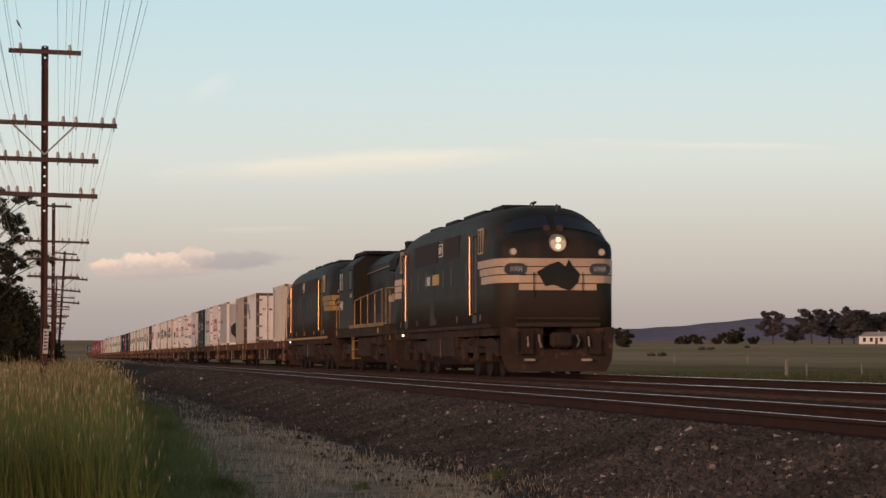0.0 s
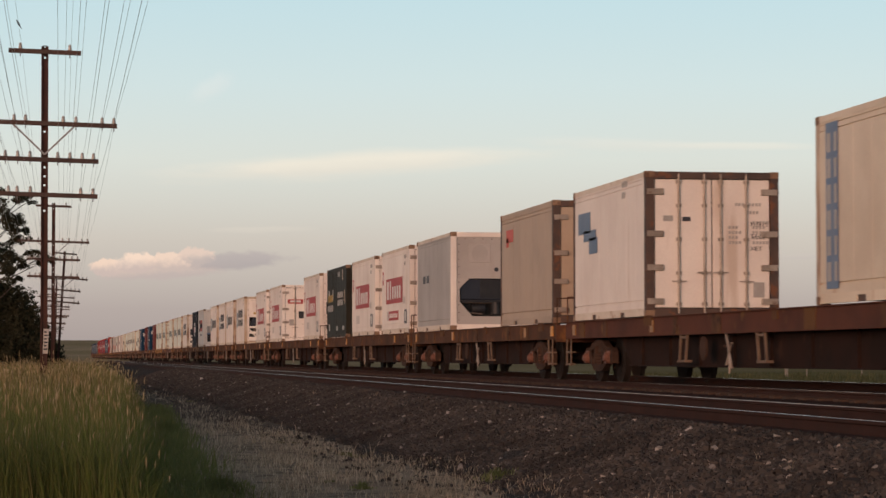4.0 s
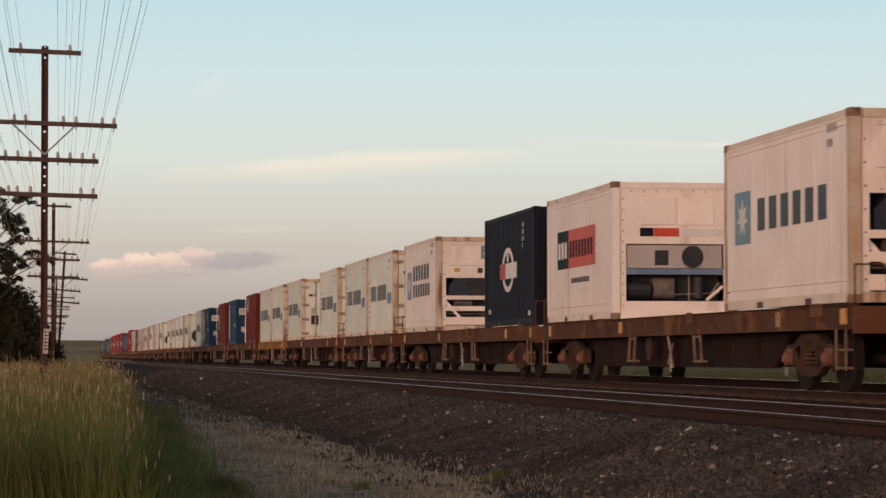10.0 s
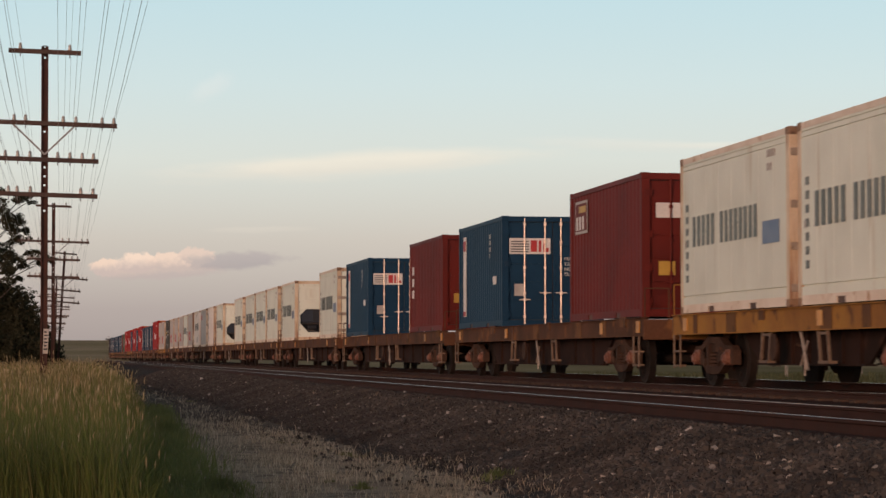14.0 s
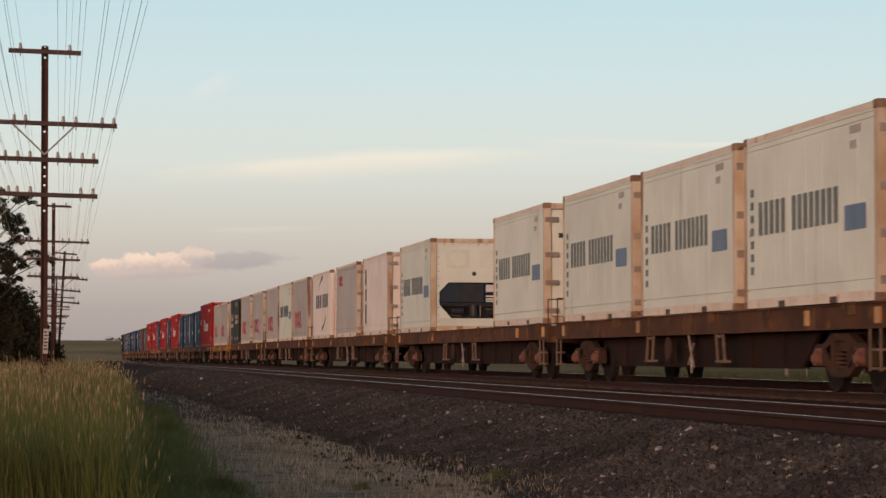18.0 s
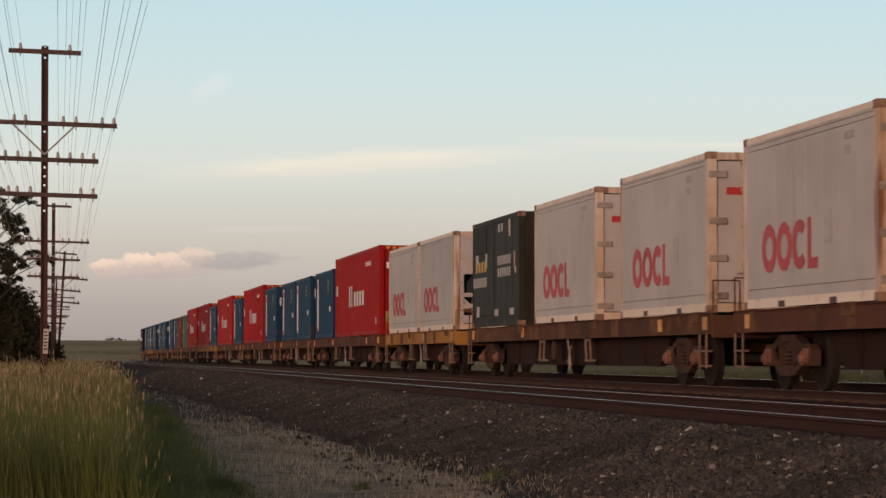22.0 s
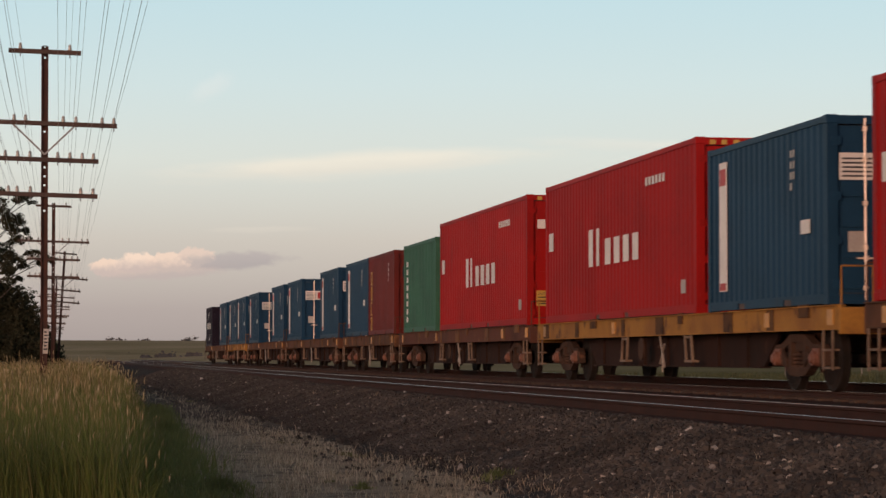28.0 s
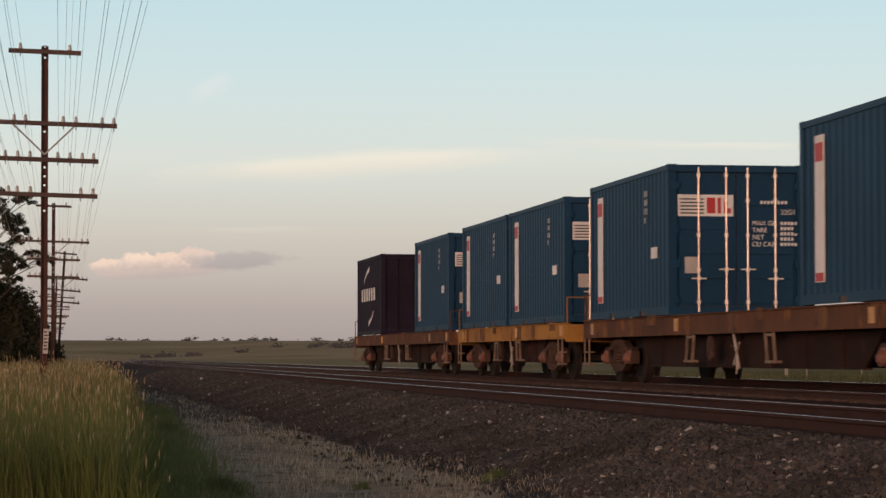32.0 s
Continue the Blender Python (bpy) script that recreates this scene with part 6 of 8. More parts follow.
def streamlined_engine(stripe, grilles, plate_y, sill_stripe, lamps, label):
    """A double-ended diesel with a blunt rounded nose at both ends, centre at y = 0."""
    root = empty("diesel_locomotive")
    tagged(root, label, "locomotive", "diesel locomotives of the train")
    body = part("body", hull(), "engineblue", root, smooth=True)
    body.data.polygons.foreach_set("use_smooth", [True] * len(body.data.polygons))
    for end in (1, -1):
        lead = end == 1
        # cream or gold bands round the nose
        for z0, z1, xm, reach in ((2.59, 2.77, 9, -6.25), (2.40, 2.565, 9, -6.55), (2.20, 2.375, 9, -6.75), (2.03, 2.175, 1.03, -8.5)):
            part("nose_band", nose_strip(end, z0, z1, reach, xm), stripe, root)
        yn = -8.81 * end
        face = lambda bm, x0, x1, z0, z1, d0, d1: box(bm, x0, x1, *sorted((yn - end * d0, yn - end * d1)), z0, z1)
        emblem = bmesh.new()
        prism(emblem, [(-0.50, 2.45), (-0.40, 2.30), (-0.30, 2.12), (-0.1, 2.16), (0.08, 2.08), (0.28, 2.02), (0.48, 2.22), (0.52, 2.42), (0.36, 2.58), (0.26, 2.74), (0.18, 2.58), (0.02, 2.70), (-0.22, 2.62)], "y", *sorted((yn - end * 0.012, yn - end * 0.03)))
        part("nose_emblem", emblem, "engineblue", root, "dark map-shaped emblem")
        for s in (-1, 1):
            nb = part("number_board", tubes(((s * 0.88, -8.845 * end, 2.52), (s * 0.88, -8.70 * end, 2.52), 0.135), ((s * 1.12, -8.80 * end, 2.52), (s * 1.12, -8.58 * end, 2.52), 0.135), seg=12), "boardgrey", root)
            box_ = boxes((*sorted((s * 0.90, s * 1.12)), *sorted((-8.835 * end, -8.6 * end)), 2.385, 2.655))
            part("board_plate", box_, "boardgrey", nb)
            if lead:
                part("number_marking", bars(bmesh.new(), *sorted((s * 0.84, s * 1.14)), -8.848, 2.46, 2.58, 3), "boardmark", nb)
            part("marker_lamp", tubes(((s * 1.05, -8.80 * end, 2.92), (s * 1.05, -8.55 * end, 2.92), 0.085), seg=12), "steel", root)
            part("marker_lens", tubes(((s * 1.05, -8.815 * end, 2.92), (s * 1.05, -8.80 * end, 2.92), 0.062), seg=12), "lampwarm" if (lead and lamps) else "machine", root)
            part("windscreen", windscreen(end, s), "glass", root, "dark blue-tinted windscreen", smooth=True)
            # cab side window, door and polished grab rails
            ys = sorted((-6.92 * end, -6.34 * end))
            win = part("cab_window", boxes((*sorted((s * 1.405, s * 1.438)), *ys, 2.98, 3.52)), "glass", root)
            # gold frame bars stand in for the sunset reflected in the panes
            part("window_frame", boxes((*sorted((s * 1.41, s * 1.444)), ys[0] - 0.04, ys[0], 2.94, 3.56), (*sorted((s * 1.41, s * 1.444)), ys[1], ys[1] + 0.04, 2.94, 3.56), (*sorted((s * 1.41, s * 1.444)), *ys, 2.94, 2.98), (*sorted((s * 1.41, s * 1.444)), *ys, 3.52, 3.56), (*sorted((s * 1.41, s * 1.444)), sum(ys) / 2 - 0.02, sum(ys) / 2 + 0.02, 2.98, 3.52)), "polished", win)
            yd = sorted((-6.05 * end, -5.45 * end))
            # flat black panel paints the shade of a recessed door
            part("cab_door", boxes((*sorted((s * 1.40, s * 1.434)), *yd, 1.30, 3.45)), "machine", root, "flat cab door painted black for its recess shade")
            for y in yd:
                # only the inner rail gets the gold that paints the sun's glint
                bright = abs(y) < 5.7
                part("grab_rail", tubes(((s * 1.50, y, 1.50), (s * 1.50, y, 3.42), 0.019 if bright else 0.015), ((s * 1.42, y, 1.52), (s * 1.50, y, 1.52), 0.02), ((s * 1.42, y, 3.40), (s * 1.50, y, 3.40), 0.02)), "polished" if bright else "undergear", root, "polished grab rail glinting in the low sun" if bright else "")
            st = bmesh.new()
            for z in (0.42, 0.72, 1.0):
                box(st, *sorted((s * 1.20, s * 1.42)), yd[0], yd[1], z, z + 0.03)
            for y in yd:
                box(st, *sorted((s * 1.38, s * 1.41)), y - 0.015, y + 0.015, 0.40, SILL_Z)
            part("cab_steps", st, "undergear", root)
            part("nose_rail", tubes(((s * 0.58, yn - end * 0.06, 1.85), (s * 0.58, yn - end * 0.06, 2.45), 0.011)), "undergear", root)
            pl = bmesh.new()
            prism(pl, [(0, 0.14), (s * 1.16, 0.14), (s * 1.30, 0.42), (s * 1.36, 1.17), (s * 0.34, 1.17), (s * 0.34, 0.66), (0, 0.66)], "y", *sorted((yn + end * 0.06, yn + end * 0.12)))
            part("pilot_plate", pl, "undergear", root)
            part("brake_hose", bent(bmesh.new(), [(s * 0.45, yn - end * 0.02, 0.98), (s * 0.47, yn - end * 0.16, 0.85), (s * 0.42, yn - end * 0.14, 0.7)], 0.026), "steel", root)
            part("brake_hose", bent(bmesh.new(), [(s * 0.72, yn - end * 0.02, 0.95), (s * 0.72, yn - end * 0.1, 0.72)], 0.022), "steel", root)
            part("hose_tap", boxes((*sorted((s * 0.55, s * 0.8)), *sorted((yn - end * 0.1, yn)), 0.38, 0.44), bevel=0.01), "steel", root)
            part("front_step", boxes((*sorted((s * 0.62, s * 1.0)), *sorted((yn - end * 0.05, yn - end * 0.2)), 0.55, 0.58), (*sorted((s * 0.62, s * 0.65)), *sorted((yn - end * 0.05, yn - end * 0.08)), 0.58, 1.10), (*sorted((s * 0.97, s * 1.0)), *sorted((yn - end * 0.05, yn - end * 0.08)), 0.58, 1.10)), "undergear", root)
        part("anticlimber", boxes((-1.0, 1.0, *sorted((yn + end * 0.3, yn - end * 0.1)), 1.17, 1.27), (-1.0, 1.0, *sorted((yn + end * 0.3, yn - end * 0.06)), 1.33, 1.40), bevel=0.02), "engineblue", root)
        hl = part("headlight", tubes(((0, -8.86 * end, 3.12), (0, -8.45 * end, 3.16), 0.20), seg=20), "steel", root, "round twin-beam headlight")
        for z in (3.045, 3.205):
            part("lens", tubes(((0, -8.875 * end, z), (0, -8.86 * end, z), 0.058), seg=14), "headlamp" if (lead and lamps) else "glass", hl)
        part("headlight_glass", tubes(((0, -8.868 * end, 3.12), (0, -8.861 * end, 3.12), 0.18), seg=20), "lamprim" if (lead and lamps) else "glass", hl)
        part("warning_lamp", tubes(((-0.16, -8.30 * end, 3.50), (-0.16, -8.12 * end, 3.50), 0.085), seg=12), "warnlamp", root)
        part("warning_lamp", tubes(((0.16, -8.30 * end, 3.50), (0.16, -8.12 * end, 3.50), 0.085), seg=12), "warnlamp", root)
        cp = bmesh.new()
        box(cp, -0.12, 0.12, *sorted((yn - end * 0.45, yn + end * 0.2)), 0.76, 0.96, bevel=0.03)
        box(cp, -0.26, 0.24, *sorted((yn - end * 0.55, yn - end * 0.25)), 0.70, 1.04, bevel=0.06)
        part("coupler", cp, "undergear", root)
        part("horn", tubes(((-0.25, -7.2 * end, 4.0), (-0.25, -7.2 * end, 4.16), 0.02), ((-0.25, -7.4 * end, 4.16), (-0.25, -7.0 * end, 4.16), 0.035)), "machine", root)
        part("aerial", tubes(((-0.35, -7.3 * end, 4.0), (-0.35, -7.3 * end, 4.14), 0.012), ((0.25, -7.5 * end, 3.9), (0.25, -7.5 * end, 4.12), 0.02)), "machine", root)
        bogie_y = -5.0 * end
        engine_bogie(root, bogie_y, (-1.75, 0.0, 1.75))
        for s in (-1, 1):
            part("gear_box", boxes((*sorted((s * 1.0, s * 1.32)), *sorted((-2.5 * end, -1.9 * end)), 0.7, 1.15), bevel=0.03), "undergear", root)
    for y0, y1, z0, z1 in ((-6.0, -3.9, 4.08, 4.20), (-3.4, 0.2, 4.08, 4.22), (0.8, 3.2, 4.08, 4.22), (3.8, 6.0, 4.08, 4.18)):
        bm = bmesh.new()
        prism(bm, [(y0, z0 - 0.08), (y1, z0 - 0.08), (y1 - 0.25, z1), (y0 + 0.25, z1)], "x", -0.72, 0.72)
        part("roof_hatch", bm, "engineroof", root)
    for y in (-2.4, -1.0, 1.6, 2.5, 4.8):
        part("roof_fan", tubes(((0, y, 4.15), (0, y, 4.27), 0.42), seg=16), "engineroof", root)
    for s in (-1, 1):
        for g0, g1, z0, z1 in grilles:
            g = part("side_grille", boxes((*sorted((s * 1.40, s * 1.436)), g0, g1, z0, z1)), "grille", root, "dark brown air intake grille")
            bm = bmesh.new()
            k = int((z1 - z0) / 0.06)
            for i in range(k):
                z = z0 + (i + 0.3) * (z1 - z0) / k
                box(bm, *sorted((s * 1.436, s * 1.446)), g0, g1, z, z + 0.02)
            part("slat_row", bm, "grille", g)
        pl = part("number_plate", boxes((*sorted((s * 1.43, s * 1.446)), plate_y - 0.3, plate_y + 0.3, 3.12, 3.46)), "whiteprint", root)
        part("plate_face", boxes((*sorted((s * 1.446, s * 1.450)), plate_y - 0.27, plate_y + 0.27, 3.15, 3.43)), "engineblue", pl)
        if s < 0:
            part("number_marking", strokes(bmesh.new(), plate_y + 0.22, plate_y - 0.24, 3.2, 3.38, 3, side=-1.45, slit=0.35), "whiteprint", pl)
            if lamps:
                part("owner_lettering", strokes(bmesh.new(), 2.05, 0.95, 2.42, 2.66, 5, side=-1.43), "whiteprint", root)
                part("owner_panel", boxes((-1.438, -1.43, -0.25, 0.85, 2.40, 2.68)), "yellowprint", root)
        for y in (-4.6, -2.3, -1.0, 1.9, 3.4, 4.7):
            part("porthole", boxes((*sorted((s * 1.425, s * 1.438)), y - 0.10, y + 0.10, 2.32, 2.78), bevel=0.004), "machine", root)
        part("body_door", boxes((*sorted((s * 1.425, s * 1.437)), 0.55, 1.25, 1.32, 2.92)), "engineblue", root)
        part("sill_band", boxes((*sorted((s * 1.42, s * 1.445)), -7.9, 7.9, SILL_Z, SILL_Z + 0.09)), sill_stripe, root)
        for y in (-6.6, -3.2, 0.3, 3.6, 6.8):
            part("reflector", boxes((*sorted((s * 1.436, s * 1.446)), y - 0.09, y + 0.09, 1.34, 1.50)), "wornreflector" if lamps else "reflector", root)
        part("step_lamp", tubes(((s * 1.42, 6.35, 1.1), (s * 1.46, 6.35, 1.1), 0.034)), "stepglow", root, "lit white step lamp")
        bm = bmesh.new()
        prism(bm, [(s * 0.3, 0.28), (s * 1.1, 0.28), (s * 1.34, 0.50), (s * 1.34, 1.12), (s * 0.3, 1.12)], "y", -2.2, 1.5)
        part("fuel_tank", bm, "undergear", root)
        part("tank_gauge", boxes((*sorted((s * 1.34, s * 1.352)), 0.0, 0.05, 0.45, 0.95)), "polished", root)
        part("battery_box", boxes((*sorted((s * 0.8, s * 1.33)), 1.75, 2.5, 0.55, 1.12), bevel=0.03), "undergear", root)
    part("underframe", boxes((-1.36, 1.36, -8.2, 8.2, 0.98, SILL_Z)), "undergear", root)
    return root


def hood_engine(label):
    """A narrow-hooded diesel with its cab near the rear end and yellow handrails, centre at y = 0."""
    root = empty("diesel_locomotive")
    tagged(root, label, "locomotive", "diesel locomotives of the train")
    part("underframe", boxes((-1.42, 1.42, -7.2, 7.2, 1.15, 1.50), bevel=0.02), "undergear", root)
    for s in (-1, 1):
        part("walkway_edge", boxes((*sorted((s * 1.42, s * 1.45)), -5.9, 2.7, 1.45, 1.565)), "wornedge", root, "worn yellow walkway edge")
    bm = bmesh.new()
    prism(bm, [(-0.90, 1.5), (0.90, 1.5), (0.90, 3.55), (0.62, 3.85), (-0.62, 3.85), (-0.90, 3.55)], "y", -6.3, 1.9)
    part("long_hood", bm, "hoodpaint", root)
    bm = bmesh.new()
    prism(bm, [(-1.02, 3.2), (1.02, 3.2), (1.02, 3.52), (0.70, 3.86), (-0.70, 3.86), (-1.02, 3.52)], "y", -6.0, -4.4)
    part("radiator_hood", bm, "engineroof", root)
    bm = bmesh.new()
    prism(bm, [(-1.40, 1.5), (1.40, 1.5), (1.40, 3.62), (0.85, 4.05), (-0.85, 4.05), (-1.40, 3.62)], "y", 1.9, 4.6)
    part("cab", bm, "hoodpaint", root)
    bm = bmesh.new()
    prism(bm, [(1.55, 4.0), (1.7, 4.12), (4.6, 4.12), (6.0, 3.72), (5.95, 3.64), (4.55, 4.03)], "x", -1.0, 1.0)
    part("cab_roof", bm, "engineroof", root)
    bm = bmesh.new()
    prism(bm, [(-1.40, 1.5), (1.40, 1.5), (1.40, 3.6), (1.0, 3.74), (-1.0, 3.74), (-1.40, 3.6)], "y", 4.6, 5.9)
    part("short_hood", bm, "hoodpaint", root)
    for s in (-1, 1):
        for y0, y1 in ((2.2, 3.1), (4.85, 5.2), (5.35, 5.75)):
            w = part("cab_window", boxes((*sorted((s * 1.39, s * 1.412)), y0, y1, 2.82, 3.45)), "machine" if y0 < 4 else "glass", root)
            part("window_frame", boxes((*sorted((s * 1.40, s * 1.42)), y0 - 0.05, y0, 2.77, 3.5), (*sorted((s * 1.40, s * 1.42)), y1, y1 + 0.05, 2.77, 3.5), (*sorted((s * 1.40, s * 1.42)), y0, y1, 2.77, 2.82), (*sorted((s * 1.40, s * 1.42)), y0, y1, 3.45, 3.5)), "undergear", w)
        part("yellow_plate", boxes((*sorted((s * 1.40, s * 1.41)), 2.3, 2.75, 2.52, 2.66)), "yellowprint", root)
        npl = part("number_plate", boxes((*sorted((s * 1.40, s * 1.412)), 5.0, 5.55, 2.15, 2.45)), "whiteprint", root)
        part("plate_face", boxes((*sorted((s * 1.412, s * 1.416)), 5.03, 5.52, 2.18, 2.42)), "hoodpaint", npl)
        if s < 0:
            part("number_marking", strokes(bmesh.new(), 5.48, 5.06, 2.22, 2.38, 3, side=-1.416, slit=0.35), "whiteprint", npl)
            part("owner_lettering", strokes(bmesh.new(), -3.3, -4.0, 2.25, 2.45, 5, side=-0.90), "whiteprint", root)
            part("owner_panel", boxes((-0.908, -0.90, -4.75, -4.05, 2.23, 2.48)), "yellowprint", root)
        rail = lambda pts, mat_="yellowrail": part("handrail", bent(bmesh.new(), pts, 0.016), mat_, root, "yellow tubular handrail")
        x = s * 1.38
        rail([(x, 1.6, 1.5), (x, 1.6, 2.40), (x, -5.3, 2.62), (x, -5.3, 1.5)])
        rail([(x, 4.4, 1.5), (x, 4.4, 2.30), (x, 1.75, 2.28), (x, 1.75, 1.5)])
        rail([(x, -6.2, 1.0), (x, -6.2, 2.62), (s * 0.9, -7.1, 2.62), (s * 0.9, -7.1, 1.5)])
        rail([(x, -7.1, 1.0), (x, -7.1, 2.55)])
        rail([(x, 7.0, 0.9), (x, 7.0, 2.45), (x, 6.1, 2.45), (x, 6.1, 1.5)])
        for y in (-3.6, -1.8, 0.0):
            part("stanchion", tubes(((x, y, 1.5), (x, y, 2.5), 0.016)), "yellowrail", root)
        for y in (-6.65, 1.9, 6.6):
            st = bmesh.new()
            for z in (0.42, 0.72, 1.02):
                box(st, *sorted((s * 1.15, s * 1.42)), y - 0.22, y + 0.22, z, z + 0.03)
            for d in (-0.22, 0.22):
                box(st, *sorted((s * 1.39, s * 1.42)), y + d - 0.015, y + d + 0.015, 0.40, 1.5)
            part("steps", st, "goldstripe" if y == 1.9 else "undergear", root)
        for y in (-5.0, -3.1, -2.3, -1.5, -0.7, 0.1, 0.9):
            part("hood_door", boxes((*sorted((s * 0.895, s * 0.908)), y - 0.33, y + 0.33, 1.75, 2.95)), "hoodpaint", root)
        for y in (-1.5, -0.7, 0.1, 0.9):
            bm = bmesh.new()
            for k in range(14):
                box(bm, *sorted((s * 0.908, s * 0.926)), y - 0.25, y + 0.25, 1.95 + k * 0.066, 1.982 + k * 0.066)
            part("louvre_panel", bm, "grille", root)
        part("tread_plate", boxes((*sorted((s * 1.05, s * 1.42)), -3.9, -0.2, 1.52, 1.56)), "goldstripe", root)
        part("number_marking", boxes(*[(*sorted((s * 0.90, s * 0.906)), -6.12 + 0.22 * k, -5.98 + 0.22 * k, 3.32, 3.50) for k in range(3)]), "boardmark", root)
        part("side_radiator", boxes((*sorted((s * 0.897, s * 0.912)), -4.55, -3.65, 2.5, 3.1), bevel=0.004), "grille", root)
        part("grab_iron", bent(bmesh.new(), [(s * 0.9, -5.95, 1.9), (s * 0.97, -5.95, 1.92), (s * 0.97, -5.95, 2.9), (s * 0.9, -5.95, 2.92)], 0.014), "yellowrail", root)
        part("hood_rail", tubes(((s * 0.95, -5.4, 3.42), (s * 0.95, 1.5, 3.30), 0.018)), "steel", root)
        part("reflector", boxes((*sorted((s * 1.43, s * 1.446)), 6.3, 6.55, 1.24, 1.42)), "reflector", root)
        part("reflector", boxes((*sorted((s * 1.43, s * 1.446)), -4.9, -4.7, 1.22, 1.40)), "reflector", root)
        bm = bmesh.new()
        prism(bm, [(s * 0.3, 0.30), (s * 1.0, 0.30), (s * 1.30, 0.52), (s * 1.30, 1.12), (s * 0.3, 1.12)], "y", -1.9, 1.4)
        part("fuel_tank", bm, "undergear", root)
        part("air_tank", tubes(((s * 1.15, -3.4, 1.0), (s * 1.15, -2.0, 1.0), 0.16), seg=12), "undergear", root)
        part("battery_box", boxes((*sorted((s * 0.95, s * 1.36)), -5.0, -4.2, 0.85, 1.45), bevel=0.02), "undergear", root)
    for e in (-1, 1):
        engine_bogie(root, e * 4.6, (-1.2, 1.2))
        part("pilot_plate", boxes((-1.38, 1.38, *sorted((e * 7.2, e * 7.28)), 0.25, 1.2), bevel=0.02), "undergear", root)
        cp = bmesh.new()
        box(cp, -0.12, 0.12, *sorted((e * 7.2, e * 7.6)), 0.76, 0.96, bevel=0.03)
        box(cp, -0.24, 0.22, *sorted((e * 7.45, e * 7.75)), 0.72, 1.02, bevel=0.05)
        part("coupler", cp, "undergear", root)
    part("headlight", tubes(((-0.12, -6.42, 3.35), (-0.12, -6.25, 3.35), 0.11), ((0.12, -6.42, 3.35), (0.12, -6.25, 3.35), 0.11), seg=14), "glass", root)
    part("exhaust_stack", boxes((-0.20, 0.20, -2.55, -2.15, 3.8, 4.26), (-0.23, 0.23, -2.58, -2.12, 4.18, 4.23), bevel=0.03), "engineroof", root)
    part("exhaust_cap", boxes((-0.14, 0.14, -0.9, -0.6, 3.8, 4.05), bevel=0.03), "engineroof", root)
    for y in (-5.6, -4.8):
        part("roof_fan", tubes(((0, y, 3.84), (0, y, 3.93), 0.36), seg=16), "engineroof", root)
    return root


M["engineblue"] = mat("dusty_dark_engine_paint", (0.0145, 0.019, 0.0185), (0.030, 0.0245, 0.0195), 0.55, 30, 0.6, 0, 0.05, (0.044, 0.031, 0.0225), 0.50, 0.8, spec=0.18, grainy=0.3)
M["engineroof"] = mat("sooty_roof", (0.016, 0.0145, 0.014), (0.022, 0.018, 0.016), 1.5, 30, 0.75, 0, 0.1, spec=0.15)
M["wornreflector"] = mat("grimed_reflector", (0.13, 0.075, 0.035), (0.08, 0.05, 0.03), 5, 30, 0.6, 0, 0)
# Dark hood paint; its blue-green sheen is painted in as teal tint and streaks.
M["hoodpaint"] = mat("engine_paint_teal_sheen", (0.0105, 0.0155, 0.0155), (0.024, 0.0195, 0.0155), 0.8, 30, 0.55, 0, 0.05, (0.020, 0.034, 0.036), 0.60, 0.7, spec=0.16, grainy=0.3)
M["boardgrey"] = mat("dark_number_board", (0.045, 0.055, 0.06), (0.035, 0.042, 0.046), 4, 30, 0.35, 0, 0)
M["boardmark"] = mat("dull_pale_figure", (0.36, 0.35, 0.33), None, 4, 30, 0.5, 0, 0)
M["warnlamp"] = mat("dark_red_lamp_glass", (0.05, 0.012, 0.01), (0.035, 0.012, 0.01), 4, 30, 0.3, 0, 0)
M["wornedge"] = mat("worn_yellow_walkway", (0.30, 0.18, 0.05), (0.16, 0.09, 0.035), 1.3, 30, 0.6, 0, 0.05, (0.05, 0.033, 0.024), 0.55)
M["undergear"] = mat("brown_brake_dust", (0.050, 0.033, 0.026), (0.033, 0.0235, 0.0195), 1.5, 25, 0.9, 0, 0.2, (0.085, 0.050, 0.036), 0.58, spec=0.15)
M["grille"] = mat("brown_grille", (0.035, 0.022, 0.018), (0.026, 0.018, 0.016), 2, 40, 0.8, 0, 0.1)
M["creamstripe"] = mat("cream_nose_band", (0.58, 0.42, 0.29), (0.50, 0.36, 0.25), 2, 30, 0.5, 0, 0.02, (0.3, 0.2, 0.14), 0.6, 0.6)
M["goldstripe"] = mat("gold_yellow_band", (0.36, 0.22, 0.05), (0.27, 0.16, 0.045), 2, 30, 0.55, 0, 0.05, (0.10, 0.065, 0.035), 0.56, 0.8)
M["yellowrail"] = mat("yellow_rail_paint", (0.44, 0.23, 0.055), (0.26, 0.14, 0.04), 4, 30, 0.4, 0, 0.02)
# Polished steel with the low sun's gold reflection put into its base colour.
M["polished"] = mat("gold_glint_steel", (0.66, 0.35, 0.13), (0.50, 0.25, 0.10), 6, 30, 0.34, 1.0, 0.0)
M["glass"] = glass_mat("dark_blue_glass", (0.012, 0.016, 0.028))
M["headlamp"] = glow_mat("headlamp_glow", (1.0, 0.74, 0.38), 1.9)
M["lamprim"] = glow_mat("headlamp_reflector", (0.50, 0.36, 0.27), 0.42)
M["lampwarm"] = glow_mat("marker_glow", (0.55, 0.44, 0.30), 0.12)
M["stepglow"] = glow_mat("step_lamp_glow", (1.0, 0.82, 0.55), 3.0)



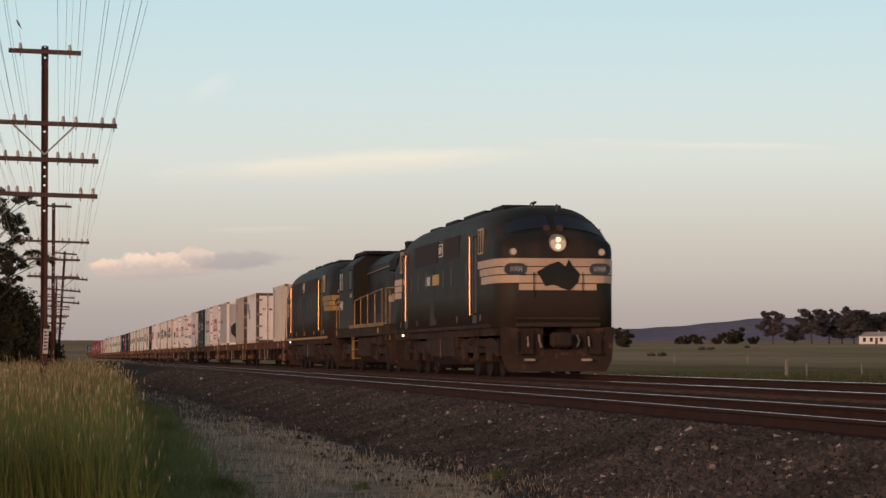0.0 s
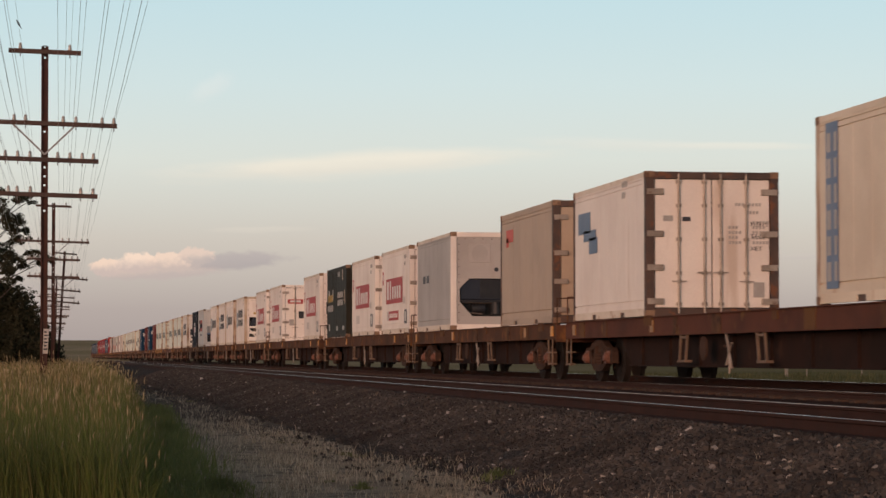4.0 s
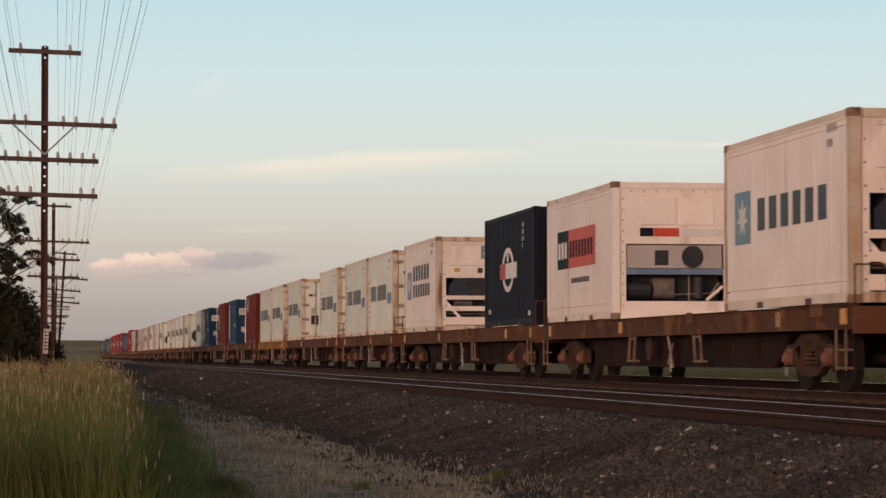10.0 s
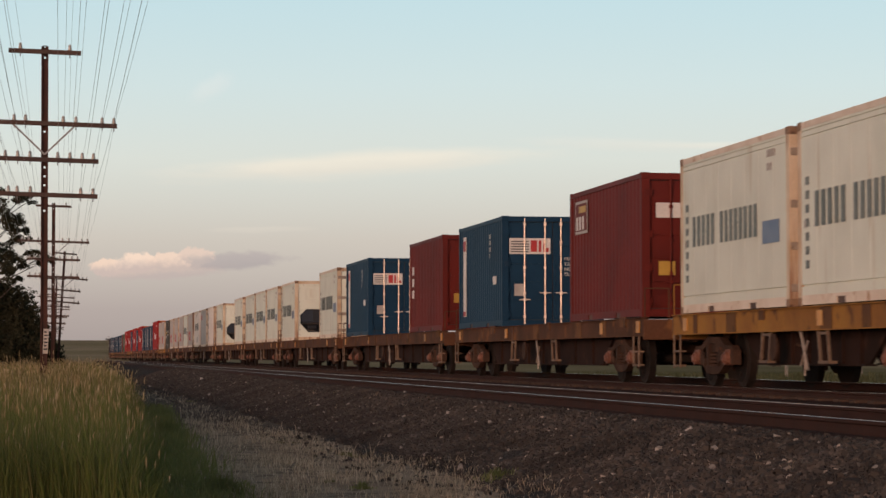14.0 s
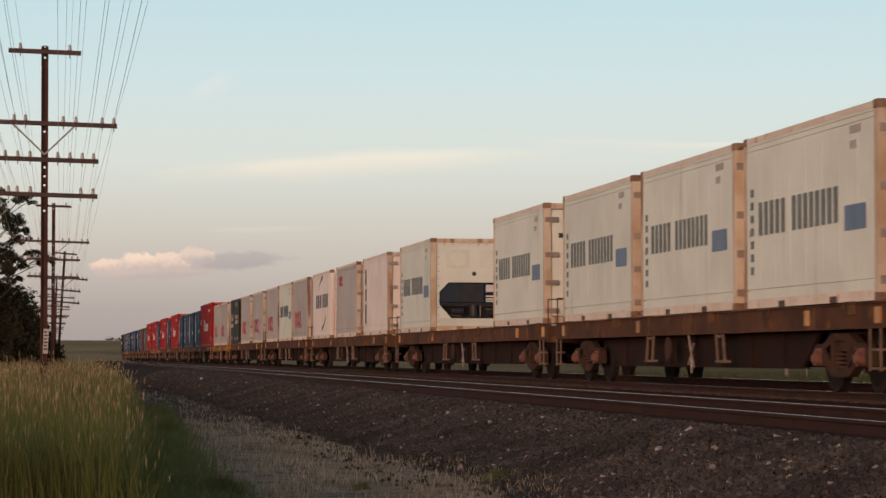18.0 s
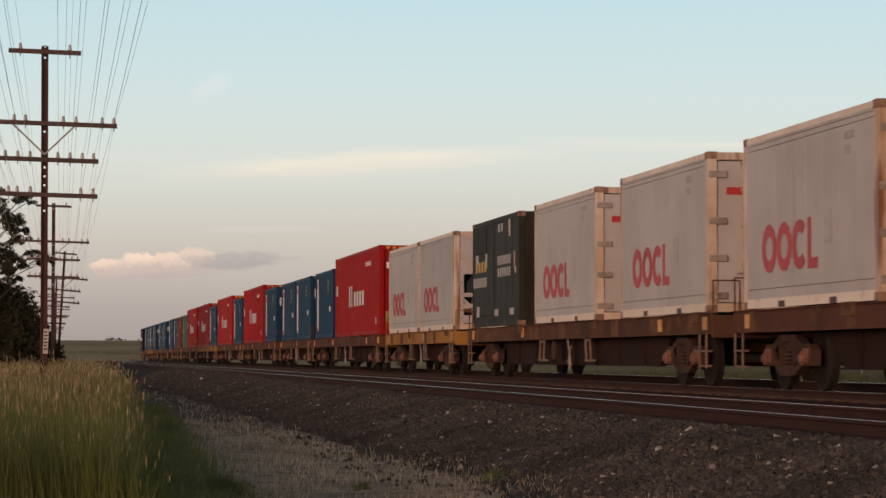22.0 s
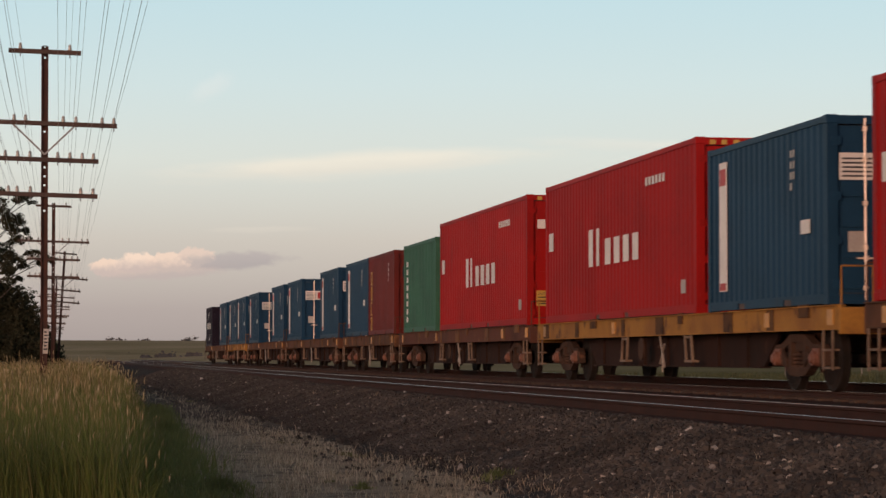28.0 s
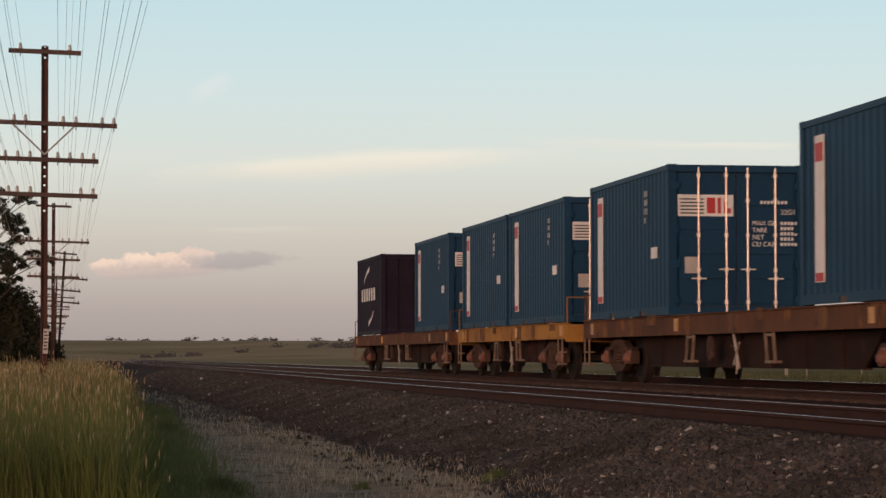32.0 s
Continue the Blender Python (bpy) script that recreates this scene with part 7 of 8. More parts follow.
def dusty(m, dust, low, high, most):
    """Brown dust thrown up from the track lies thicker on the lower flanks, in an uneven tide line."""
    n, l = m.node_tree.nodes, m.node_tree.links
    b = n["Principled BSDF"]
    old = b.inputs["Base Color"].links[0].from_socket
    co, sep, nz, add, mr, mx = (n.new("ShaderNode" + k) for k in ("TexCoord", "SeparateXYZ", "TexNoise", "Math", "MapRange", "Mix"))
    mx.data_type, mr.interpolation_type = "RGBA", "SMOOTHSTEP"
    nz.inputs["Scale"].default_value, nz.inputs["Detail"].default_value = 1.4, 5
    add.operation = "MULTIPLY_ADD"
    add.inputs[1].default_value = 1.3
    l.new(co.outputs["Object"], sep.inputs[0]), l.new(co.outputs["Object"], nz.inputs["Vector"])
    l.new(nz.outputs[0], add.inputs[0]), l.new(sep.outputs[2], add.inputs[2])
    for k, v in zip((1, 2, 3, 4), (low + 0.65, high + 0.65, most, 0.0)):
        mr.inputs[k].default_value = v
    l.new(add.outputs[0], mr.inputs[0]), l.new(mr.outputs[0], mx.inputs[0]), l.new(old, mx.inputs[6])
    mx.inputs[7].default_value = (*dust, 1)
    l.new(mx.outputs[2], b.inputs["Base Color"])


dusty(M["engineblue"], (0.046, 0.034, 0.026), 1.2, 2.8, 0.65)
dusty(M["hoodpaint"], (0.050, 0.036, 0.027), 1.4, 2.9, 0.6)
MOVERS.append((streamlined_engine("creamstripe", ((-3.5, -1.2, 2.98, 3.56), (-0.05, 4.1, 2.98, 3.56)), -0.6, "undergear", True, "dusty dark blue diesel locomotive with cream nose bands, headlight lit"), 63.8, 0.0))
MOVERS.append((hood_engine("dark blue hood diesel locomotive with worn yellow handrails"), 80.5, 0.0))
MOVERS.append((streamlined_engine("goldstripe", ((-4.2, 0.1, 2.98, 3.54), (1.3, 4.9, 2.98, 3.54), (3.7, 4.9, 1.95, 2.98)), 0.75, "goldstripe", False, "dark blue diesel locomotive with gold nose bands and sill stripe"), 97.9, 0.0))



# ---------------------------------------------------------------- grass, stones, trees
def leafy(name, shades, rough=0.7, thin=0.0):
    """Foliage and straw: each blade or leaf takes one of several shades."""
    m = bpy.data.materials.new(name)
    m.use_nodes = True
    n, l = m.node_tree.nodes, m.node_tree.links
    b = n["Principled BSDF"]
    geo, ramp = n.new("ShaderNodeNewGeometry"), n.new("ShaderNodeValToRGB")
    while len(ramp.color_ramp.elements) < len(shades):
        ramp.color_ramp.elements.new(0.5)
    for i, (e, c) in enumerate(zip(ramp.color_ramp.elements, shades)):
        e.position, e.color = i / (len(shades) - 1), (*c, 1)
    l.new(geo.outputs["Random Per Island"], ramp.inputs[0])
    co, nz = n.new("ShaderNodeTexCoord"), n.new("ShaderNodeTexNoise")
    nz.inputs["Scale"].default_value = 0.9
    l.new(co.outputs["Object"], nz.inputs["Vector"])
    hs, mr = n.new("ShaderNodeHueSaturation"), n.new("ShaderNodeMapRange")
    mr.inputs[1].default_value, mr.inputs[2].default_value, mr.inputs[3].default_value, mr.inputs[4].default_value = 0.3, 0.7, 0.7, 1.25
    l.new(nz.outputs[0], mr.inputs[0]), l.new(mr.outputs[0], hs.inputs["Value"]), l.new(ramp.outputs[0], hs.inputs["Color"])
    l.new(hs.outputs[0], b.inputs["Base Color"])
    b.inputs["Roughness"].default_value, b.inputs["Specular IOR Level"].default_value = rough, 0.1
    if thin:
        # light passes through blades and leaves
        tr, mx = n.new("ShaderNodeBsdfTranslucent"), n.new("ShaderNodeMixShader")
        l.new(hs.outputs[0], tr.inputs[0])
        mx.inputs[0].default_value = thin
        l.new(b.outputs[0], mx.inputs[1]), l.new(tr.outputs[0], mx.inputs[2])
        l.new(mx.outputs[0], n["Material Output"].inputs[0])
    return m


M["grass"] = leafy("tall_green_grass", [(0.105, 0.155, 0.042), (0.14, 0.18, 0.052), (0.175, 0.20, 0.065), (0.215, 0.215, 0.09), (0.125, 0.168, 0.048), (0.19, 0.21, 0.078)], thin=0.45)
M["ripe"] = leafy("ripening_grass_stalks", [(0.185, 0.165, 0.070), (0.235, 0.20, 0.088), (0.165, 0.155, 0.060), (0.28, 0.235, 0.115), (0.20, 0.185, 0.076)], thin=0.4)
M["paddock"] = leafy("rank_paddock_grass", [(0.085, 0.088, 0.038), (0.115, 0.11, 0.050), (0.145, 0.13, 0.066), (0.072, 0.078, 0.032)], thin=0.3)
M["weed"] = leafy("dark_leafy_weeds", [(0.17, 0.20, 0.075), (0.22, 0.24, 0.095), (0.15, 0.175, 0.065), (0.27, 0.26, 0.12)], thin=0.55)
M["seed"] = leafy("straw_seed_heads", [(0.30, 0.24, 0.13), (0.38, 0.31, 0.18), (0.26, 0.21, 0.10), (0.52, 0.44, 0.30)], thin=0.3)
M["straw"] = leafy("dry_short_grass", [(0.44, 0.36, 0.275), (0.53, 0.44, 0.335), (0.32, 0.26, 0.19), (0.60, 0.52, 0.41), (0.23, 0.19, 0.12)], thin=0.4)
M["stones"] = leafy("loose_ballast", [(0.042, 0.039, 0.038), (0.058, 0.051, 0.048), (0.048, 0.045, 0.045), (0.072, 0.060, 0.053), (0.035, 0.033, 0.034), (0.064, 0.058, 0.055), (0.098, 0.086, 0.081)], 0.95)
M["palestone"] = leafy("pale_quartz_stone", [(0.30, 0.27, 0.25), (0.22, 0.19, 0.17), (0.38, 0.35, 0.33)], 0.8)
M["gumleaf"] = leafy("gum_leaves", [(0.044, 0.046, 0.026), (0.060, 0.058, 0.035), (0.034, 0.037, 0.022), (0.076, 0.066, 0.043)], thin=0.25)
# Needles and far scrub: distance haze is put into these bluish-grey shades.
M["pineleaf"] = leafy("hazed_pine_needles", [(0.080, 0.079, 0.086), (0.10, 0.096, 0.10), (0.068, 0.068, 0.074), (0.115, 0.106, 0.108)], thin=0.2)
M["bark"] = mat("grey_brown_bark", (0.09, 0.07, 0.055), (0.06, 0.045, 0.038), 3, 20, 0.9, 0, 0.5)
M["post"] = mat("weathered_fence_post", (0.28, 0.24, 0.20), (0.2, 0.17, 0.14), 4, 30, 0.9, 0, 0.3)


def sheet(name, verts, faces, material, label, category):
    me = bpy.data.meshes.new(name)
    me.from_pydata(verts, [], faces)
    me.materials.append(M[material])
    ob = new(name, me)
    tagged(ob, label, category, kind="stuff")
    return ob


def blade(V, F, x, y, z, h, w, lean, turn, seed=None, curl=0.35):
    """One narrow blade bending over towards its tip, or with a seed head when seed is a pair of lists."""
    c, s = math.cos(turn), math.sin(turn)
    fx, fy = math.cos(turn + 1.4) * lean, math.sin(turn + 1.4) * lean
    k = len(V)
    for t, ww in ((0.0, 1.0), (0.5, 0.75)):
        ox, oy = fx * t * t * h, fy * t * t * h
        V.append((x + ox - c * w * ww, y + oy - s * w * ww, z + h * t))
        V.append((x + ox + c * w * ww, y + oy + s * w * ww, z + h * t))
    V.append((x + fx * h, y + fy * h, z + h * (1 - 0.3 * lean)))
    F += [(k, k + 1, k + 3, k + 2), (k + 2, k + 3, k + 4)]
    if seed is not None:
        SV, SF = seed
        tx, ty, tz = x + fx * h, y + fy * h, z + h * (1 - 0.3 * lean)
        q, hh, r = len(SV), 0.035 + 0.04 * random.random(), 0.0024 + 0.0022 * random.random() + 0.00007 * y
        SV.append((tx, ty, tz - 0.02))
        for a in range(3):
            SV.append((tx + r * math.cos(a * 2.09 + turn), ty + r * math.sin(a * 2.09 + turn), tz + hh * 0.4))
        SV.append((tx + fx * 0.05, ty + fy * 0.05, tz + hh))
        for a in range(3):
            b = (a + 1) % 3
            SF += [(q, q + 1 + b, q + 1 + a), (q + 4, q + 1 + a, q + 1 + b)]


def tall_edge(y):
    """How far towards the track the tall grass reaches."""
    return min(2.15, 1.0 + 0.029 * (y - 19) + 0.07 * math.sin(y * 0.31) + 0.06 * math.sin(y * 0.83 + 1))


def verge():
    bm = bmesh.new()
    xs = [-14, -6, -2, 0, 1, 1.5, 2, 2.5, 3, 3.4, 3.7, 3.95]
    ys = [-300, -100, -30, 2, 10] + [14 + 2 * i for i in range(40)] + [100, 120, 150, 190, 240]
    rows = [[bm.verts.new((x, y, land(x, y) + 0.012 + (0.03 * noise.noise(Vector((x * 1.7, y * 0.8, 0))) if 12 < y < 100 else 0))) for x in xs] for y in ys]
    for a, b in zip(rows[:-1], rows[1:]):
        for i in range(len(xs) - 1):
            bm.faces.new((a[i], a[i + 1], b[i + 1], b[i]))
    bmesh.ops.recalc_face_normals(bm, faces=bm.faces)
    tagged(part("verge", bm, "verge", smooth=True), "dry earth verge between tall grass and ballast", "ground", kind="structure")


def tall_grass():
    rnd = random.Random(5)
    V, F, SV, SF, GV, GF = [], [], [], [], [], []
    for i in range(125000):
        u = rnd.random()
        y = 15.5 + 70 * u ** 1.35
        x1 = tall_edge(y)
        x0 = -0.030 * y - 0.5
        x = x0 + (x1 - x0) * rnd.random()
        edge = smooth(-0.1, 0.66, x1 - x)
        clump = 0.5 + 0.5 * noise.noise(Vector((x * 1.3, y * 0.7, 3)))
        if rnd.random() > (0.45 + 0.75 * clump) * (0.35 + 0.65 * edge):
            continue
        h = (0.10 + 0.90 * edge) * (0.50 + 0.50 * rnd.random()) * (0.68 + 0.42 * clump)
        tall = rnd.random() < 0.022 + 0.03 * edge and edge > 0.3
        ripe = not tall and edge > 0.25 and rnd.random() < 0.10 + 0.36 * smooth(20, 40, y)
        if tall or ripe:
            h *= 1.17
        z = land(x, y)
        A, B = (GV, GF) if ripe else (V, F)
        blade(A, B, x, y, z, h, (0.0014 if tall or ripe else 0.0022) * (1 + y / 40), rnd.uniform(0.05, 0.65 if not tall else 0.25), rnd.uniform(0, 6.28), (SV, SF) if tall else None)
    for i in range(9000):
        y = 80 + 110 * rnd.random()
        x = rnd.uniform(-0.03 * y - 2, 2.0)
        A, B = (GV, GF) if rnd.random() < 0.5 else (V, F)
        blade(A, B, x, y, land(x, y), 0.75 + 0.4 * rnd.random(), 0.022, rnd.uniform(0.1, 0.4), rnd.uniform(0, 6.28), (SV, SF) if rnd.random() < 0.25 else None)
    sheet("tall_grass", V, F, "grass", "tall green roadside grass going to seed", "grass")
    sheet("ripe_grass", GV, GF, "ripe", "ripening golden-brown stalks among the tall grass", "grass")
    sheet("grass_seed_heads", SV, SF, "seed", "pale straw-coloured seed heads over tall grass", "grass")
    # dark leafy weeds at the foot of the tall grass: x, y, half width, height, blades
    V, F = [], []
    for cx, cy, r, top, count in ((1.50, 32.5, 0.36, 0.46, 1500), (1.62, 36.0, 0.30, 0.40, 900), (1.30, 28.0, 0.22, 0.30, 700), (1.36, 19.7, 0.26, 0.24, 1100), (1.12, 18.6, 0.22, 0.22, 800), (1.62, 20.6, 0.10, 0.13, 200), (2.6, 20.4, 0.12, 0.12, 160), (3.9, 21.2, 0.22, 0.14, 240), (1.95, 44.0, 0.3, 0.34, 600)):
        for i in range(count):
            a, q = rnd.uniform(0, 6.28), abs(rnd.gauss(0, 0.55))
            x, y = cx + r * q * math.cos(a), cy + 2.2 * r * q * math.sin(a)
            h = top * max(0.15, 1.0 - 0.55 * q) * rnd.uniform(0.45, 1.0)
            blade(V, F, x, y, max(land(x, y), bed_height(x) if x > 3.75 else -9), h, 0.004 * (1 + y / 50), rnd.uniform(0.2, 1.0), rnd.uniform(0, 6.28))
    for i in range(6500):
        y = 16 + 34 * rnd.random() ** 1.4
        x = tall_edge(y) + rnd.gauss(0.03, 0.17 + 0.05 * smooth(22, 17, y))
        clump = 0.5 + 0.5 * noise.noise(Vector((x * 2.0, y * 0.6, 13)))
        blade(V, F, x, y, land(x, y), rnd.uniform(0.08, 0.36) * (0.4 + clump), 0.0035 * (1 + y / 50), rnd.uniform(0.2, 0.9), rnd.uniform(0, 6.28))
    PV, PF = [], []
    for i in range(16000):
        d = 48 + 150 * rnd.random() ** 1.2
        x, y = bearing(rnd.uniform(3.5, 21.5), d)
        if x < 15.0:
            continue
        clump = 0.5 + 0.5 * noise.noise(Vector((x * 0.12, y * 0.05, 4)))
        blade(PV, PF, x, y, land(x, y) - 0.02, rnd.uniform(0.12, 0.28) + 0.25 * clump, 0.008 + 0.00012 * d, rnd.uniform(0.1, 0.6), rnd.uniform(0, 6.28))
    sheet("paddock_grass", PV, PF, "paddock", "rank dull green grass in the pasture beyond the tracks", "grass")
    sheet("weeds", V, F, "weed", "low dark green weeds beside the tall grass", "weeds")
    V, F = [], []
    for i in range(78000):
        y = 15 + 60 * rnd.random() ** 1.6
        x = rnd.uniform(1.0, 4.6)
        thick = 0.5 + 0.5 * noise.noise(Vector((x * 1.5, y * 0.42, 8)))
        fine = 0.5 + 0.5 * noise.noise(Vector((x * 4.5, y * 1.6, 2)))
        limit = 3.40 + 0.62 * smooth(31, 21, y) + 0.42 * noise.noise(Vector((y * 0.40, 2, 2))) + 0.22 * noise.noise(Vector((y * 1.7, 5, 2)))
        if x > limit + rnd.gauss(0, 0.10):
            continue
        if rnd.random() > (0.06 + 1.35 * thick * thick * (0.3 + fine)) * (1.0 - 0.85 * smooth(33, 48, y)):
            continue
        big = rnd.random() < 0.07 * thick
        h = (0.02 + 0.05 * rnd.random() + 0.11 * thick * fine) * (2.6 if big else 1.0)
        z = max(land(x, y) + 0.01, bed_height(x)) if x > 3.3 else land(x, y) + 0.01
        blade(V, F, x, y, z, h, 0.0022 * (1 + y / 50), rnd.uniform(0.3, 1.3), rnd.uniform(0, 6.28))
    for i in range(46):
        # single dry stalks and tufts on the ballast slope
        y = 15 + 45 * rnd.random()
        x = rnd.uniform(3.8, 5.9)
        for k in range(rnd.choice((1, 1, 3, 6))):
            blade(V, F, x + rnd.gauss(0, 0.03), y + rnd.gauss(0, 0.05), bed_height(x), rnd.uniform(0.04, 0.15), 0.0025, rnd.uniform(0.4, 1.3), rnd.uniform(0, 6.28))
    sheet("dry_grass", V, F, "straw", "short bleached dry grass on the verge", "grass")


def bed_height(x):
    for (xa, za), (xb, zb) in zip(BED[:-1], BED[1:]):
        if xa <= x <= xb:
            return za + (zb - za) * (x - xa) / (xb - xa)
    return -0.1


def loose_stones():
    """Crushed stone: chunky four-sided pieces lying at all angles, thinning out over the verge."""
    rnd = random.Random(9)
    V, F, PV, PF = [], [], [], []
    for i in range(92000):
        y = 13 + 105 * rnd.random() ** 2.2
        x = rnd.uniform(3.7, 5.85)
        if rnd.random() < 0.03:
            x = rnd.uniform(2.9, 3.8)
        foot = 3.95 + 0.35 * noise.noise(Vector((y * 0.40, 2, 2)))
        if x < foot and rnd.random() < 0.75:
            continue
        r = rnd.uniform(0.011, 0.027) * (1.5 if rnd.random() < 0.05 else 1.0) * (1 + smooth(40, 100, y))
        A, B = (PV, PF) if rnd.random() < 0.009 else (V, F)
        z = (bed_height(x) if x > 3.6 else land(x, y) + 0.012) + r * 0.15
        k = len(A)
        a = rnd.uniform(0, 6.28)
        c, d = math.cos(a), math.sin(a)
        sx, sy, sz = r * rnd.uniform(0.8, 1.5), r * rnd.uniform(0.7, 1.2), r * rnd.uniform(0.5, 1.0)
        tx, ty = rnd.uniform(-0.6, 0.6), rnd.uniform(-0.6, 0.6)
        for lev, grow in ((-0.6, 1.0), (1.0, 0.72)):
            for ux, uy in ((-1, -1), (1, -1), (1, 1), (-1, 1)):
                px, py = ux * sx * grow * rnd.uniform(0.65, 1.15), uy * sy * grow * rnd.uniform(0.65, 1.15)
                A.append((x + c * px - d * py, y + d * px + c * py, z + lev * sz + tx * px + ty * py))
        B += [(k + 4, k + 5, k + 6, k + 7)] + [(k + q, k + (q + 1) % 4, k + 4 + (q + 1) % 4, k + 4 + q) for q in range(4)]
    sheet("ballast_stones", V, F, "stones", "loose dark brown crushed stones on the track bed", "stones")
    sheet("pale_stones", PV, PF, "palestone", "scattered pale stones among the dark ballast", "stones")


def leaf_cloud(name, centres, material, root, size, count, seed, flat=1.0):
    """A crown: small leaf pieces scattered in uneven clumps round the given centres (x, y, z, radius)."""
    rnd = random.Random(seed)
    V, F = [], []
    for cx, cy, cz, r in centres:
        for i in range(int(count * r * r)):
            while True:
                p = Vector((rnd.uniform(-1, 1), rnd.uniform(-1, 1), rnd.uniform(-1, 1)))
                if 0.15 < p.length < 1:
                    break
            p = p * (0.55 + 0.45 * rnd.random()) if p.length < 0.5 else p
            bump = 1 + 0.35 * noise.noise(p * 2.3 + Vector((cx, cy, cz)))
            q = Vector((cx, cy, cz)) + Vector((p.x, p.y, p.z * flat)) * r * bump
            d1 = Vector((rnd.gauss(0, 1), rnd.gauss(0, 1), rnd.gauss(0, 1))).normalized() * size * rnd.uniform(0.6, 1.5)
            d2 = Vector((rnd.gauss(0, 1), rnd.gauss(0, 1), rnd.gauss(0, 1))).normalized() * size * rnd.uniform(0.3, 0.8)
            k = len(V)
            V += [tuple(q - d1), tuple(q + d2), tuple(q + d1), tuple(q - d2)]
            F.append((k, k + 1, k + 2, k + 3))
    me = bpy.data.meshes.new(name)
    me.from_pydata(V, [], F)
    me.materials.append(M[material])
    ob = new(name, me)
    ob.parent = root
    return ob


def tree(x, y, height, spread, seed, material, label, clumps, size, count, lean=0.0, bare=0.35, flat=0.7):
    """Tapered trunk with forking limbs, each ending in a clump of foliage."""
    rnd = random.Random(seed)
    root = empty("tree")
    tagged(root, label, "tree")
    bm = bmesh.new()
    r0 = height * 0.028
    top = Vector((lean * height, 0, height * 0.62))
    mid = Vector((lean * height * 0.3 + rnd.uniform(-0.2, 0.2), 0, height * 0.3))
    tube(bm, (0, 0, -0.3), mid, r0, 8, r0 * 0.75)
    tube(bm, mid, top, r0 * 0.75, 8, r0 * 0.45)
    centres = []
    for i in range(clumps):
        a = 6.283 * i / clumps + rnd.uniform(-0.5, 0.5)
        lev = bare + (1 - bare) * ((i * 0.618) % 1.0)
        reach = spread * (0.35 + 0.65 * rnd.random()) * (1.15 - 0.6 * abs(lev - 0.6))
        end = Vector((lean * height * lev + reach * math.cos(a), reach * math.sin(a), height * lev))
        start = mid.lerp(top, min(1, max(0, (lev - 0.35) * 1.5)))
        tube(bm, start, start.lerp(end, 0.55) + Vector((0, 0, 0.05 * height)), r0 * 0.36, 6, r0 * 0.22)
        tube(bm, start.lerp(end, 0.55) + Vector((0, 0, 0.05 * height)), end, r0 * 0.22, 5, r0 * 0.08)
        rr = spread * rnd.uniform(0.22, 0.42)
        centres.append((end.x, end.y, end.z - rr * 0.2, rr))
        if rnd.random() < 0.6:
            centres.append((end.x + rnd.uniform(-1, 1) * rr, end.y + rnd.uniform(-1, 1) * rr, end.z + rr * rnd.uniform(0.1, 0.6), rr * 0.6))
    part("trunk", bm, "bark", root)
    leaf_cloud("crown", centres, material, root, size, count, seed + 1, flat)
    root.matrix_basis = pose(x, y, land(x, y), 0, 0, rnd.uniform(0, 360) if lean == 0 else 0)
    return root


